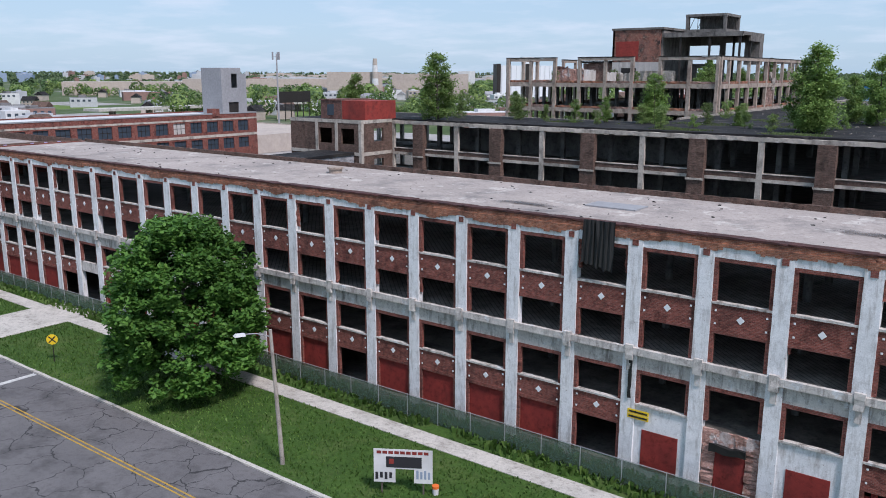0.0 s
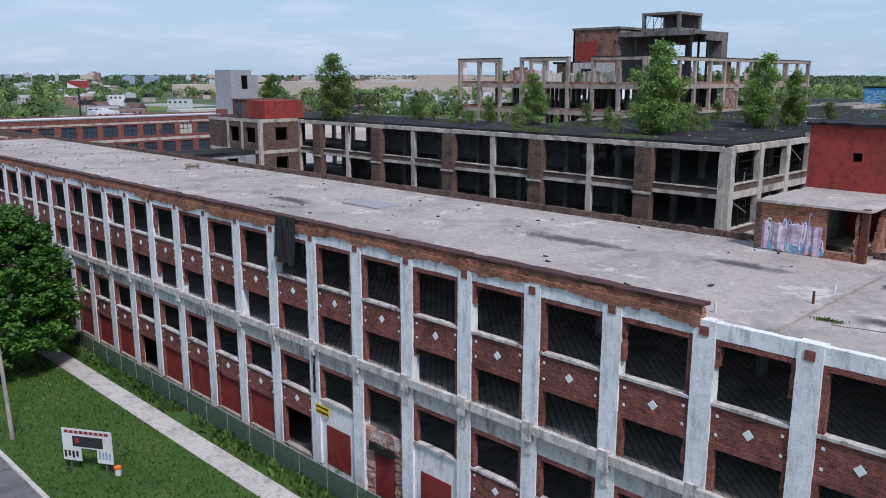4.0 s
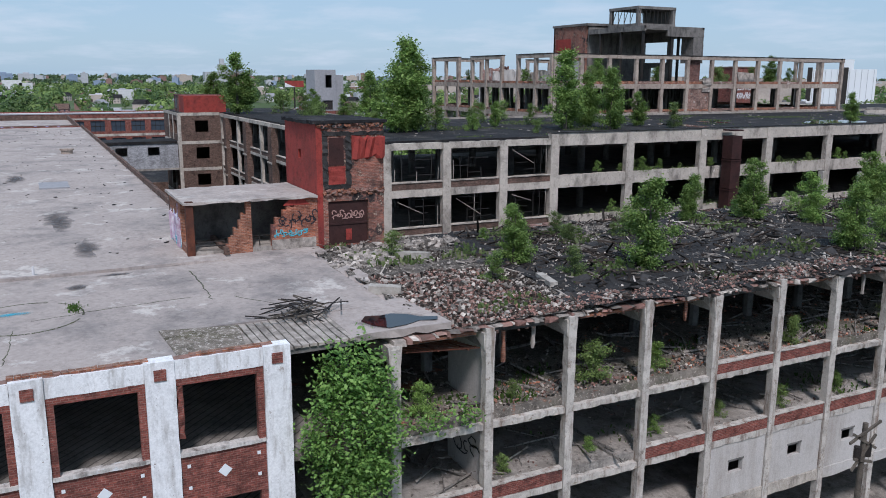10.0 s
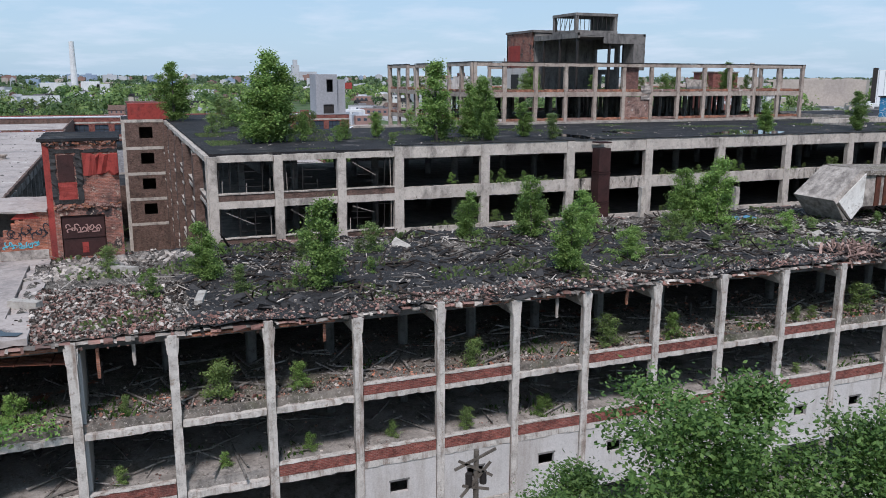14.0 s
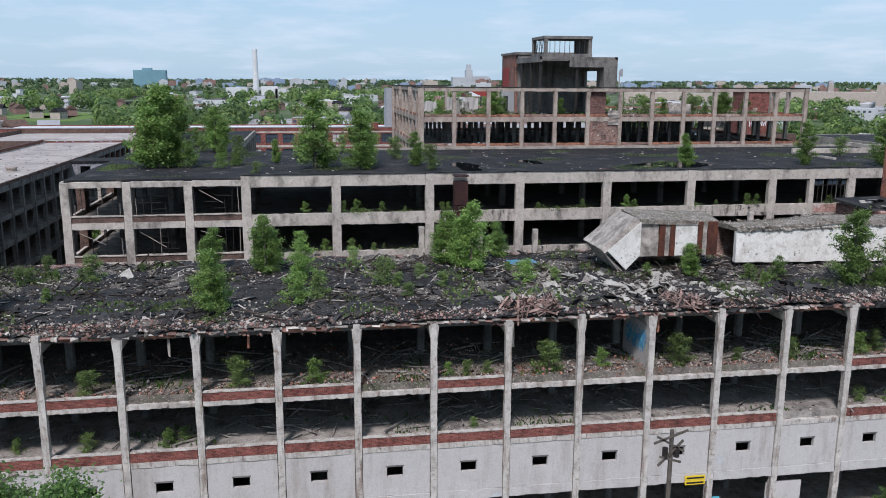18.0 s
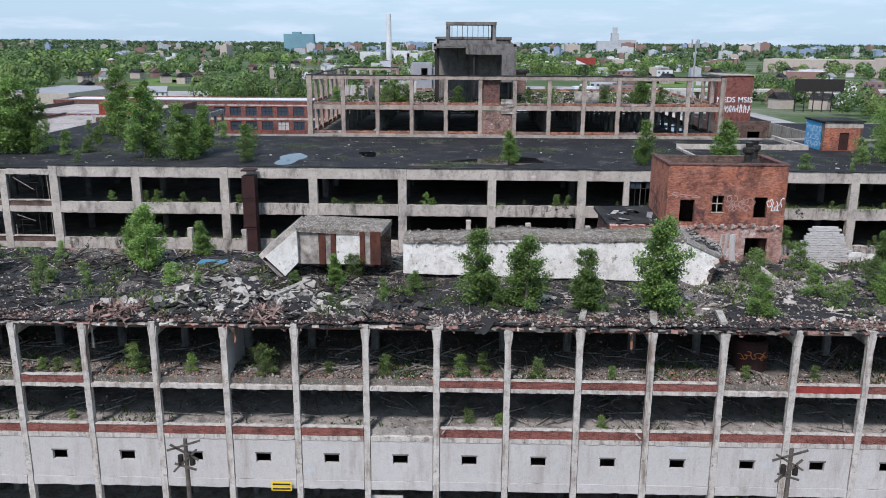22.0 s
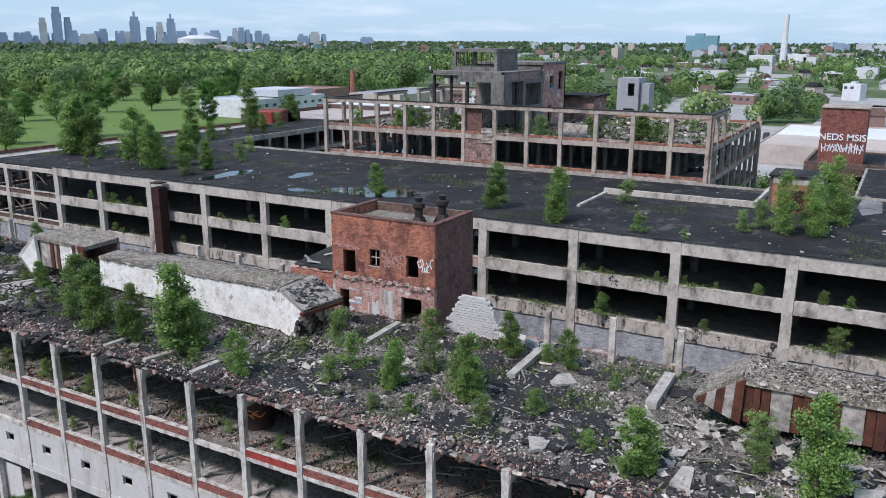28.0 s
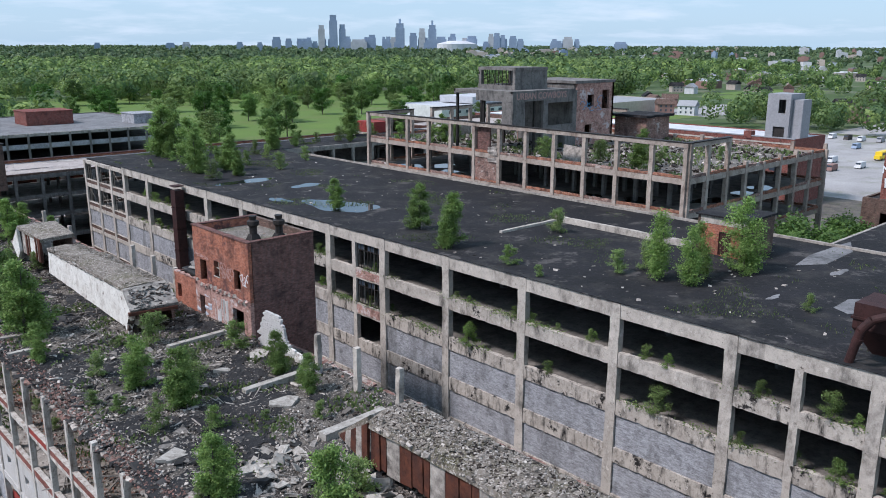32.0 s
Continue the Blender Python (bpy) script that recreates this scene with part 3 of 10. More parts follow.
class Shape:
    """Faces gathered for one mesh."""

    def __init__(self):
        self.v, self.f, self.k = [], [], []

    def hexa(self, p, k=0):
        """Eight corners: four below, four above, each going round."""
        n = len(self.v)
        self.v += [tuple(q) for q in p]
        for a_ in ((0, 3, 2, 1), (4, 5, 6, 7), (0, 1, 5, 4), (1, 2, 6, 5), (2, 3, 7, 6), (3, 0, 4, 7)):
            self.f.append(tuple(n + i for i in a_))
            self.k.append(k)
        return self

    def box(self, x0, x1, y0, y1, z0, z1, k=0):
        x0, x1, y0, y1, z0, z1 = min(x0, x1), max(x0, x1), min(y0, y1), max(y0, y1), min(z0, z1), max(z0, z1)
        return self.hexa([(x0, y0, z0), (x1, y0, z0), (x1, y1, z0), (x0, y1, z0), (x0, y0, z1), (x1, y0, z1), (x1, y1, z1), (x0, y1, z1)], k)

    def worn(self, x0, x1, y0, y1, z0, z1, amount=0.03, step=0.8, k=0):
        """A box with chipped, uneven edges, cut along its longest side."""
        lo, hi = np.array([min(x0, x1), min(y0, y1), min(z0, z1)]), np.array([max(x0, x1), max(y0, y1), max(z0, z1)])
        ax = int(np.argmax(hi - lo))
        n = max(1, int((hi - lo)[ax] / step))
        b_, c_ = [i for i in range(3) if i != ax]
        base = len(self.v)
        for i in range(n + 1):
            for s, t in ((0, 0), (1, 0), (1, 1), (0, 1)):
                p = np.zeros(3)
                p[ax] = lo[ax] + (hi - lo)[ax] * i / n
                p[b_] = (hi if s else lo)[b_] + (RNG.random() ** 3) * amount * (-1 if s else 1)
                p[c_] = (hi if t else lo)[c_] + (RNG.random() ** 3) * amount * (-1 if t else 1)
                self.v.append(tuple(p))
        for i in range(n):
            o = base + 4 * i
            for j in range(4):
                q = (o + j, o + (j + 1) % 4, o + 4 + (j + 1) % 4, o + 4 + j)
                self.f.append(q if ax != 1 else q[::-1])
                self.k.append(k)
        o = base + 4 * n
        first, last = (base + 3, base + 2, base + 1, base), (o, o + 1, o + 2, o + 3)
        for q in (first, last):
            self.f.append(q if ax != 1 else q[::-1])
            self.k.append(k)
        return self

    def bar(self, p, q, w, h=None, k=0):
        """A straight bar of w by h from p to q."""
        p, q = Vector(p), Vector(q)
        d = (q - p).normalized()
        side = d.cross(Vector((0, 0, 1)))
        side = Vector((1, 0, 0)) if side.length < 1e-3 else side.normalized()
        up = side.cross(d)
        s, u = side * w / 2, up * (h or w) / 2
        return self.hexa([p - s - u, p + s - u, q + s - u, q - s - u, p - s + u, p + s + u, q + s + u, q - s + u], k)

    def tube(self, p, q, r0, r1=None, n=10, k=0):
        p, q = Vector(p), Vector(q)
        r1 = r0 if r1 is None else r1
        d = (q - p).normalized()
        a_ = d.cross(Vector((0, 0, 1)))
        a_ = Vector((1, 0, 0)) if a_.length < 1e-3 else a_.normalized()
        b_ = d.cross(a_)
        o = len(self.v)
        for c_, r in ((p, r0), (q, r1)):
            for i in range(n):
                t = 2 * math.pi * i / n
                self.v.append(tuple(c_ + (a_ * math.cos(t) + b_ * math.sin(t)) * r))
        for i in range(n):
            j = (i + 1) % n
            self.f.append((o + i, o + j, o + n + j, o + n + i))
            self.k.append(k)
        self.f += [tuple(o + i for i in reversed(range(n))), tuple(o + n + i for i in range(n))]
        self.k += [k, k]
        return self

    def prism(self, pts, z0, z1, k=0):
        """A flat outline raised from z0 to z1."""
        o, n = len(self.v), len(pts)
        self.v += [(x, y, z0) for x, y in pts] + [(x, y, z1) for x, y in pts]
        self.f += [tuple(o + i for i in reversed(range(n))), tuple(o + n + i for i in range(n))]
        self.f += [(o + i, o + (i + 1) % n, o + n + (i + 1) % n, o + n + i) for i in range(n)]
        self.k += [k] * (n + 2)
        return self

    def chunk(self, c, s, k=0):
        """A broken lump of about s = (length, width, height) round c, turned at random."""
        e = Euler((RNG.normal(0, 0.3), RNG.normal(0, 0.3), RNG.random() * 6.28)).to_matrix()
        pts = []
        for z in (-0.5, 0.5):
            for x, y in ((-0.5, -0.5), (0.5, -0.5), (0.5, 0.5), (-0.5, 0.5)):
                f = 0.65 + 0.5 * RNG.random(3)
                pts.append(Vector(c) + e @ Vector((x * s[0] * f[0], y * s[1] * f[1], z * s[2] * f[2])))
        return self.hexa(pts, k)

    def mesh(self, name, mats, smooth=False):
        me = bpy.data.meshes.new(name)
        me.from_pydata(self.v, [], self.f)
        for m in mats if isinstance(mats, (list, tuple)) else [mats]:
            me.materials.append(m)
        if any(self.k):
            me.polygons.foreach_set("material_index", self.k)
        if smooth:
            me.polygons.foreach_set("use_smooth", [True] * len(me.polygons))
        me.update()
        return me


def part(name, shape, material, parent=None, label="", smooth=False):
    ob = new(name, shape.mesh(name, material, smooth) if isinstance(shape, Shape) else shape)
    if parent:
        ob.parent = parent
        if parent.parent is None:
            ob.matrix_parent_inverse = parent.matrix_basis.inverted()
    return tagged(ob, label)


def thing(name, label, category, group="", kind="", at=(0, 0, 0)):
    ob = new(name)
    ob.location = at
    ob.empty_display_size = 0.2
    return tagged(ob, label, category, group, kind)


# ---- setting: ground, street, pavement ----
def sheet(name, pts, z0, z1, m, label, category="ground"):
    ob = part(name, Shape().prism(pts, z0, z1), m)
    return tagged(ob, label, category, kind="structure")


def land_z(x, y):
    """The plain is level near the plant and rises very gently towards the horizon."""
    f = min(1.0, max(0.0, (math.hypot(x - 20, y - 130) - 1500) / 3300))
    return -0.16 + 18.5 * f * f * (3 - 2 * f)


land = Shape()
land.v.append((20, 130, -0.16))
RADII = (300, 800, 1500, 1900, 2300, 2700, 3100, 3500, 3900, 4300, 4600, 4840)
for k, r in enumerate(RADII):
    land.v += [(20 + r * math.cos(2 * math.pi * i / 96), 130 + r * math.sin(2 * math.pi * i / 96), land_z(20 + r, 130)) for i in range(96)]
    for i in range(96):
        j, o = (i + 1) % 96, 1 + 96 * k
        land.f.append((0, o + i, o + j) if k == 0 else (o - 96 + i, o + i, o + j, o - 96 + j))
land.k = [0] * len(land.f)
tagged(part("ground", land, LAND), "green and tan plain reaching the horizon", "ground", kind="structure")
sheet("grass_verge", [(-300, 33.6), (120, 33.6), (120, 47.9), (-300, 47.9)], -0.15, 0.0, GRASS, "mown green grass verge beside the street")
sheet("factory_yard", [(-184, 47.9), (120, 47.9), (120, 300), (-184, 300)], -0.15, 0.0, DIRT, "dirt and weeds in the yards between the factory buildings")
sheet("road", [(-300, 15.0), (120, 15.0), (120, 33.3), (-300, 33.3)], -0.155, -0.12, ASPHALT, "cracked grey asphalt street", "road")
sheet("pavement", [(-300, 43.1), (60, 43.1), (60, 44.9), (-300, 44.9)], 0.0, 0.05, WALKWAY, "pale concrete pavement through the grass", "pavement")
kerb = thing("kerb", "worn concrete kerb along the street", "kerb", kind="structure", at=(-100, 33.45, 0))
for i in range(60):
    part("kerb_stone", Shape().worn(-120 + 3 * i + 0.02, -117 + 3 * i - 0.02, 33.3, 33.62, -0.15, 0.02, 0.04, 1.0), WALKWAY, kerb)

# ---- white-piered factory wing along the street ----
AX = [24.0, 19.6, 15.2, 10.9, 6.6, 2.1] + [2.1 - 4.62 * k for k in range(1, 27)]
AY = [48.9, 52.35, 56.4, 60.45, 64.5]
AW, AE, AS, AN, AROOF = AX[-1] - 0.5, 24.5, 48.4, 66.5, 16.3
wing = thing("factory_wing", "abandoned four-storey factory wing with peeling white piers and red brick", "factory building", "plant buildings", at=(-45, 57, 0))


def south(u0, u1, d0, d1, z0, z1):
    return u0, u1, AS - d0, AS - d1, z0, z1


def east(u0, u1, d0, d1, z0, z1):
    return AE + d0, AE + d1, u0, u1, z0, z1


def spandrel(F, uc, w, z0, z1, tile=True):
    ob = part("spandrel", Shape().box(*F(uc - w / 2, uc + w / 2, -0.32, -0.06, z0, z1)), BRICK_R, wing)
    part("sill", Shape().worn(*F(uc - w / 2, uc + w / 2, -0.36, 0.04, z1 - 0.13, z1 + 0.02), 0.018, 0.3), BELT, ob, "cracked pale stone sill")
    zc, s = (z0 + z1) / 2 - 0.08, 0.25
    if tile:
        f = [F(uc + a_ * s, uc + a_ * s, -0.06, -0.035, zc + b_ * s, zc + b_ * s) for a_, b_ in ((0, -1), (1, 0), (0, 1), (-1, 0))]
        inner = [(q[0], q[2], q[4]) for q in f]
        outer = [(q[1], q[3], q[5]) for q in f]
        part("diamond_tile", Shape().hexa(inner + outer), TILE_W, ob, "white diamond tile")
        for a_ in (-1, 1):
            for b_ in (-1, 1):
                u, z = uc + a_ * (w / 2 - 0.28), zc + b_ * 0.42
                part("corner_tile", Shape().box(*F(u - 0.06, u + 0.06, -0.06, -0.035, z - 0.06, z + 0.06)), TILE_W, ob)


def surround(F, u0, u1, z0, z1, jag=0.0):
    """Brick jambs and soldier-course head round an opening."""
    sh = Shape()
    for a_, b_ in ((u0, u0 + 0.24), (u1 - 0.24, u1)):
        if jag and RNG.random() < 0.3:
            zs = z0 + (z1 - z0) * RNG.random()
            sh.worn(*F(a_, b_, -0.34, -0.03, zs, z1 - 0.26), 0.12, 0.25)
        else:
            sh.box(*F(a_, b_, -0.34, -0.03, z0, z1 - 0.26))
    sh.box(*F(u0, u1, -0.34, -0.02, z1 - 0.26, z1))
    part("brick_surround", sh, BRICK_R, wing)


def bay(F, a_, b_, kind="panel", top=True):
    """One bay between two pier centres."""
    u0, u1 = min(a_, b_) + 0.5, max(a_, b_) - 0.5
    uc, w = (u0 + u1) / 2, u1 - u0
    part("frieze", Shape().worn(*F(u0, u1, -0.4, 0.0, 15.72, 16.42), 0.03, 0.35), WHITE, wing)
    surround(F, u0, u1, 12.95, 15.74, 0.2)
    spandrel(F, uc, w, 11.2, 12.95)
    surround(F, u0, u1, 9.0, 11.2, 0.6)
    belt = part("belt_course", Shape().worn(*F(u0, u1, -0.4, -0.03, 7.42, 8.55), 0.03, 0.4), BELT, wing, "stained belt course")
    part("cornice", Shape().worn(*F(u0 - 0.5, u1 + 0.5, -0.03, 0.28, 8.5, 8.98), 0.03, 0.35), BELT, belt)
    surround(F, u0, u1, 5.1, 7.44)
    if kind == "white_wall":
        part("wall_infill", Shape().box(*F(u0, u1, -0.3, -0.1, 0.0, 5.0)), WHITE, wing, "white painted block wall")
        part("wood_panel", Shape().box(*F(uc - 1.25, uc + 1.25, -0.1, -0.06, 0.5, 3.3)), RED, wing, "flat red painted board")
        part("sill", Shape().worn(*F(u0, u1, -0.36, 0.05, 4.95, 5.1), 0.04, 0.5), BELT, wing)
        return
    if kind == "brick_door":
        part("wall_infill", Shape().worn(*F(u0, uc - 0.95, -0.3, -0.1, 0.0, 4.6), 0.12, 0.2).worn(*F(uc + 0.95, u1, -0.3, -0.1, 0.0, 4.3), 0.12, 0.2).worn(*F(u0, u1, -0.3, -0.11, 3.6, 4.6), 0.1, 0.2), BRICK_P, wing, "broken whitewashed brick")
        part("wood_panel", Shape().box(*F(uc - 0.95, uc + 0.95, -0.25, -0.18, 0.1, 3.1)), RED, wing, "flat red painted board")
        part("canopy_flap", Shape().worn(*F(uc - 1.3, uc + 1.0, -0.1, 0.12, 3.15, 3.75), 0.15, 0.4), BLACK, wing, "torn black canopy")
        return
    if kind == "gate":
        part("lintel", Shape().worn(*F(u0, u1, -0.35, 0.0, 3.9, 5.05), 0.04, 0.5), BELT, wing)
        return
    spandrel(F, uc, w, 3.55, 5.08)
    surround(F, u0, u1, 0.45, 3.55)
    part("plinth", Shape().worn(*F(u0, u1, -0.36, 0.03, 0.0, 0.46), 0.05, 0.5), CONC, wing)
    if kind == "panel":
        part("wood_panel", Shape().box(*F(u0 + 0.24, u1 - 0.24, -0.26, -0.2, 0.46, 3.3)), RED, wing)
    if kind == "broken":
        sh = Shape()
        for i in range(9):
            a2 = u0 + 0.24 + i * (w - 0.48) / 9
            for j in range(8):
                if j < 4 or RNG.random() < 0.55:
                    sh.box(*F(a2, a2 + (w - 0.48) / 9 - 0.01, -0.27, -0.2, 0.46 + j * 0.355, 0.46 + (j + 1) * 0.355 - 0.01))
        part("wood_panel", sh, RED, wing, "red block infill with holes knocked through")


def pier(F, u, w=1.0, cap=True):
    ob = part("pier", Shape().worn(*F(u - w / 2, u + w / 2, -0.5, 0.06, 0.0, 16.45), 0.02, 0.4), WHITE, wing)
    part("square_tile", Shape().box(*F(u - 0.2, u + 0.2, 0.06, 0.1, 15.78, 16.18)), BRICK_R, ob, "small brick square")
    part("bracket", Shape().worn(*F(u - 0.3, u + 0.3, 0.06, 0.34, 8.1, 9.15), 0.08, 0.3).worn(*F(u - 0.2, u + 0.2, 0.06, 0.16, 7.3, 8.1), 0.05, 0.3), BELT, ob, "stained bracket")


for i, u in enumerate(AX):
    pier(south, u)
for i in range(len(AX) - 1):
    # kinds of ground-floor bays, counted from the corner
    kind = {3: "broken", 4: "panel", 6: "broken", 7: "white_wall", 8: "brick_door", 9: "white_wall", 10: "open", 15: "open", 21: "open", 24: "gate", 25: "open"}.get(i, "panel")
    bay(south, AX[i], AX[i + 1], kind)
for u in AY[1:]:
    pier(east, u)
pier(east, AY[0] + 0.06)
for i in range(4):
    bay(east, AY[i], AY[i + 1], "panel")
# parapet: broken off near the corner
for i in range(4, len(AX) - 1):
    x0, x1 = AX[i + 1], AX[i] if i > 4 else 6.4
    par = part("parapet", Shape().worn(x0, x1, AS + 0.02, AS + 0.4, 16.4, 16.92, 0.07, 0.3), BRICK_O, wing, "exposed orange parapet brick")
    part("coping", Shape().worn(x0, x1, AS - 0.03, AS + 0.75, 16.9, 17.06, 0.06, 0.6), COPING, par)
    # render fallen off under the parapet: bare brick with a ragged lower edge
    bare, x = Shape(), x0
    while x < x1 - 0.02:
        x2 = min(x1, x + 0.12 + 0.3 * RNG.random())
        low_ = 16.26 - 0.42 * noise.noise((x * 0.33, 1.5, 4.0)) - 0.2 * noise.noise((x * 1.7, 2.5, 4.0)) + 0.03 * RNG.normal()
        bare.box(x, x2, AS - 0.075 - 0.02 * RNG.random(), AS + 0.02, min(16.4, max(15.8, low_)), 16.62)
        x = x2
    part("bare_brick", bare, BRICK_O, par, "bare orange brick with a ragged edge")
part("corner_block", Shape().worn(23.2, 24.6, AS - 0.1, AS + 1.2, 16.4, 17.05, 0.15, 0.35), CONC_C, wing)
part("parapet", Shape().worn(-9, 8, AN - 0.3, AN, 16.3, 16.75, 0.12, 0.35).worn(AW, -9, AN - 0.3, AN, 16.3, 16.8, 0.08, 0.6), BRICK_B, wing, "low back parapet")
# slabs, roof, inner columns
for z, m in ((4.5, FLOOR_IN), (8.75, PLANK_IN), (12.3, PLANK_IN)):
    part("floor_slab", Shape().box(AW, AE - 0.34, AS + 0.34, AN - 0.35, z - 0.4, z), m, wing, "grimy littered floor")
part("floor_slab", Shape().box(AW, AE - 0.34, AS + 0.34, AN - 0.35, -0.1, 0.05), FLOOR_IN, wing)
part("roof", Shape().box(AW, 9.0, AS + 0.4, AN - 0.3, 15.85, 16.33).box(9.0, AE - 0.4, AS + 0.4, 61.2, 15.85, 16.26).box(9.0, 20.6, 61.2, 70.6, 15.85, 16.26).worn(20.6, AE - 0.35, 67.6, 71.8, 15.9, 16.26, 0.12, 0.5).worn(9.0, 20.6, 70.6, 71.8, 15.9, 16.24, 0.3, 0.6).box(1.3, 9.0, AN - 0.3, 71.7, 15.85, 16.25).worn(8.8, 9.15, AS + 0.4, 64.6, 16.26, 16.42, 0.04, 0.6), ROOF, wing, "pale stained flat roof")
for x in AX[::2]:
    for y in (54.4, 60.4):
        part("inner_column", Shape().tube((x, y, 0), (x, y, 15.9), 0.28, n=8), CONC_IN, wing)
sh = Shape().box(AW, -8, AN - 0.35, AN, 0, 0.9)
for z in (0, 4.1, 8.3, 11.9, 15.6):
    sh.box(AW, 8, AN - 0.34, AN + 0.02, z, z + 0.65 if z < 15 else 16.32)
for i, x in enumerate(np.arange(AW + 0.5, 8, 4.62)):
    sh.box(x - 0.26, x + 0.26, AN - 0.4, AN + 0.12, 0, 16.4)
part("back_wall", sh, CONC_K, wing, "open concrete frame of the back wall")
part("end_wall", Shape().box(AW - 0.3, AW, AS, AN, 0, 16.5), BRICK_R, wing)

# ---- collapsed wing: open concrete frame with a rubble roof ----
BX0, BX1 = 6.4, 24.5
BY = [69.2, 73.45, 77.6, 81.9, 86.2, 90.55, 94.85, 99.15, 103.75] + [108.4 + 4.64 * k for k in range(0, 28)]
BEND = BY[-1] + 0.3
ruin = thing("ruined_wing", "four-storey ruined factory wing, open concrete frame with rubble on its roof", "factory building", "plant buildings", at=(15, 150, 0))
NO_BRICK = {0, 1, 2, 3, 6, 9, 11, 12, 13, 14, 15, 20}
for i, y in enumerate(BY):
    col = part("column", Shape().worn(BX1 - 0.42, BX1, y - 0.21, y + 0.21, 0, 15.85 + RNG.normal(0, 0.12), 0.032, 0.3), COL_B, ruin)
    part("haunch", Shape().hexa([(BX1 - 0.9, y - 0.24, 15.3), (BX1 - 0.06, y - 0.24, 14.9), (BX1 - 0.06, y + 0.24, 14.9), (BX1 - 0.9, y + 0.24, 15.3), (BX1 - 0.9, y - 0.24, 15.6), (BX1 - 0.06, y - 0.3, 15.65), (BX1 - 0.06, y + 0.3, 15.65), (BX1 - 0.9, y + 0.24, 15.6)]), COL_B, col)
    for x in (18.4, 12.2):
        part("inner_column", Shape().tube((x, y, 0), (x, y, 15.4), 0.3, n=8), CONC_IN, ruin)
    for z in (15.15, 11.3, 7.7):
        part("cross_beam", Shape().box(BX0 + 0.3, BX1 - 0.42, y - 0.18, y + 0.18, z - 0.25, z + 0.35), CONC, ruin)
    if i == len(BY) - 1:
        continue
    y0, y1 = y + 0.24, BY[i + 1] - 0.24
    part("edge_beam", Shape().worn(BX1 - 0.38, BX1 - 0.04, y0, y1, 11.34, 11.64, 0.06, 0.25), COL_B, ruin)
    if i not in NO_BRICK:
        part("brick_spandrel", Shape().box(BX1 - 0.33, BX1 - 0.07, y0, y1, 11.64, 12.16), RED_L if i == 21 else BRICK_R, ruin)
        part("sill", Shape().worn(BX1 - 0.4, BX1 - 0.02, y0, y1, 12.16, 12.23, 0.03, 0.3), COL_B, ruin)
    part("edge_beam", Shape().worn(BX1 - 0.38, BX1 - 0.04, y0, y1, 7.7, 8.06, 0.06, 0.3), COL_B, ruin)
    if i not in (2, 15):
        part("brick_spandrel", Shape().box(BX1 - 0.33, BX1 - 0.07, y0, y1, 8.06, 8.66), BRICK_R, ruin)
        part("sill", Shape().worn(BX1 - 0.4, BX1 - 0.02, y0, y1, 8.66, 8.73, 0.03, 0.3), COL_B, ruin)
    part("edge_beam", Shape().worn(BX1 - 0.4, BX1 - 0.02, y0, y1, 4.1, 4.75, 0.06, 0.5), WALLW if i > 5 else CONC_C, ruin)
    if i >= 4:
        # blocked-up storey with one small window
        yc, s = (y0 + y1) / 2 - 0.1, Shape()
        s.box(BX1 - 0.35, BX1 - 0.1, y0, yc - 0.5, 4.75, 7.7).box(BX1 - 0.35, BX1 - 0.1, yc + 0.5, y1, 4.75, 7.7)
        s.box(BX1 - 0.35, BX1 - 0.1, yc - 0.5, yc + 0.5, 4.75, 6.0).box(BX1 - 0.35, BX1 - 0.1, yc - 0.5, yc + 0.5, 6.66, 7.7)
        w = part("wall_infill", s, WALLW, ruin, "whitewashed block wall")
        part("window_lintel", Shape().box(BX1 - 0.36, BX1 - 0.09, yc - 0.56, yc + 0.56, 6.66, 6.76), CONC_IN, w)
# top edge: thin torn slab rim between the columns, with an orange brick course showing under it
for i in range(len(BY) - 1):
    y0, y1 = BY[i], BY[i + 1]
    rim_, under = Shape(), Shape()
    y = y0
    while y < y1 - 0.05:
        step = min(y1 - y, 0.12 + 0.5 * RNG.random() ** 2)
        wave = 0.5 + 0.5 * noise.noise((y * 0.45, 3.0, 8.0))
        inset = 0.02 + 0.40 * wave * RNG.random() ** 1.5
        top_ = 15.80 + 0.10 * RNG.random()
        drop = 0.05 + 0.16 * RNG.random() ** 2
        kind = 2 if y > 78 and RNG.random() < 0.14 else (1 if RNG.random() < 0.38 else 0)
        rim_.hexa([(BX1 - 2.2, y, top_ - 0.2), (BX1 - inset, y, top_ - drop), (BX1 - inset + RNG.normal(0, 0.08), y + step, top_ - drop - 0.04 * RNG.random()), (BX1 - 2.2, y + step, top_ - 0.2), (BX1 - 2.2, y, top_ + 0.08), (BX1 - inset - 0.03, y, top_), (BX1 - inset - 0.03 + RNG.normal(0, 0.06), y + step, top_ - 0.03 * RNG.random()), (BX1 - 2.2, y + step, top_ + 0.08)], kind)
        y += step
    part("roof_edge", rim_, [CHUNK, CHUNK_R, CHUNK_K], ruin, "crumbling slab edge with torn tar")
    if i % 3 != 1:
        a_, b_ = y0 + 0.3 + 0.8 * RNG.random(), y1 - 0.3 - 1.2 * RNG.random()
        part("brick_course", under.worn(BX1 - 0.5, BX1 - 0.28, a_, b_, 15.55, 15.7, 0.05, 0.25), BRICK_O, ruin, "orange brick course under the broken edge")
for z in (12.0, 8.45, 4.6, 0.06):
    part("floor_slab", Shape().box(BX0, BX1 - 0.35, 65.0, BEND, z - 0.4, z), FLOOR_B if z > 9 else DUSTY, ruin, "littered concrete floor")
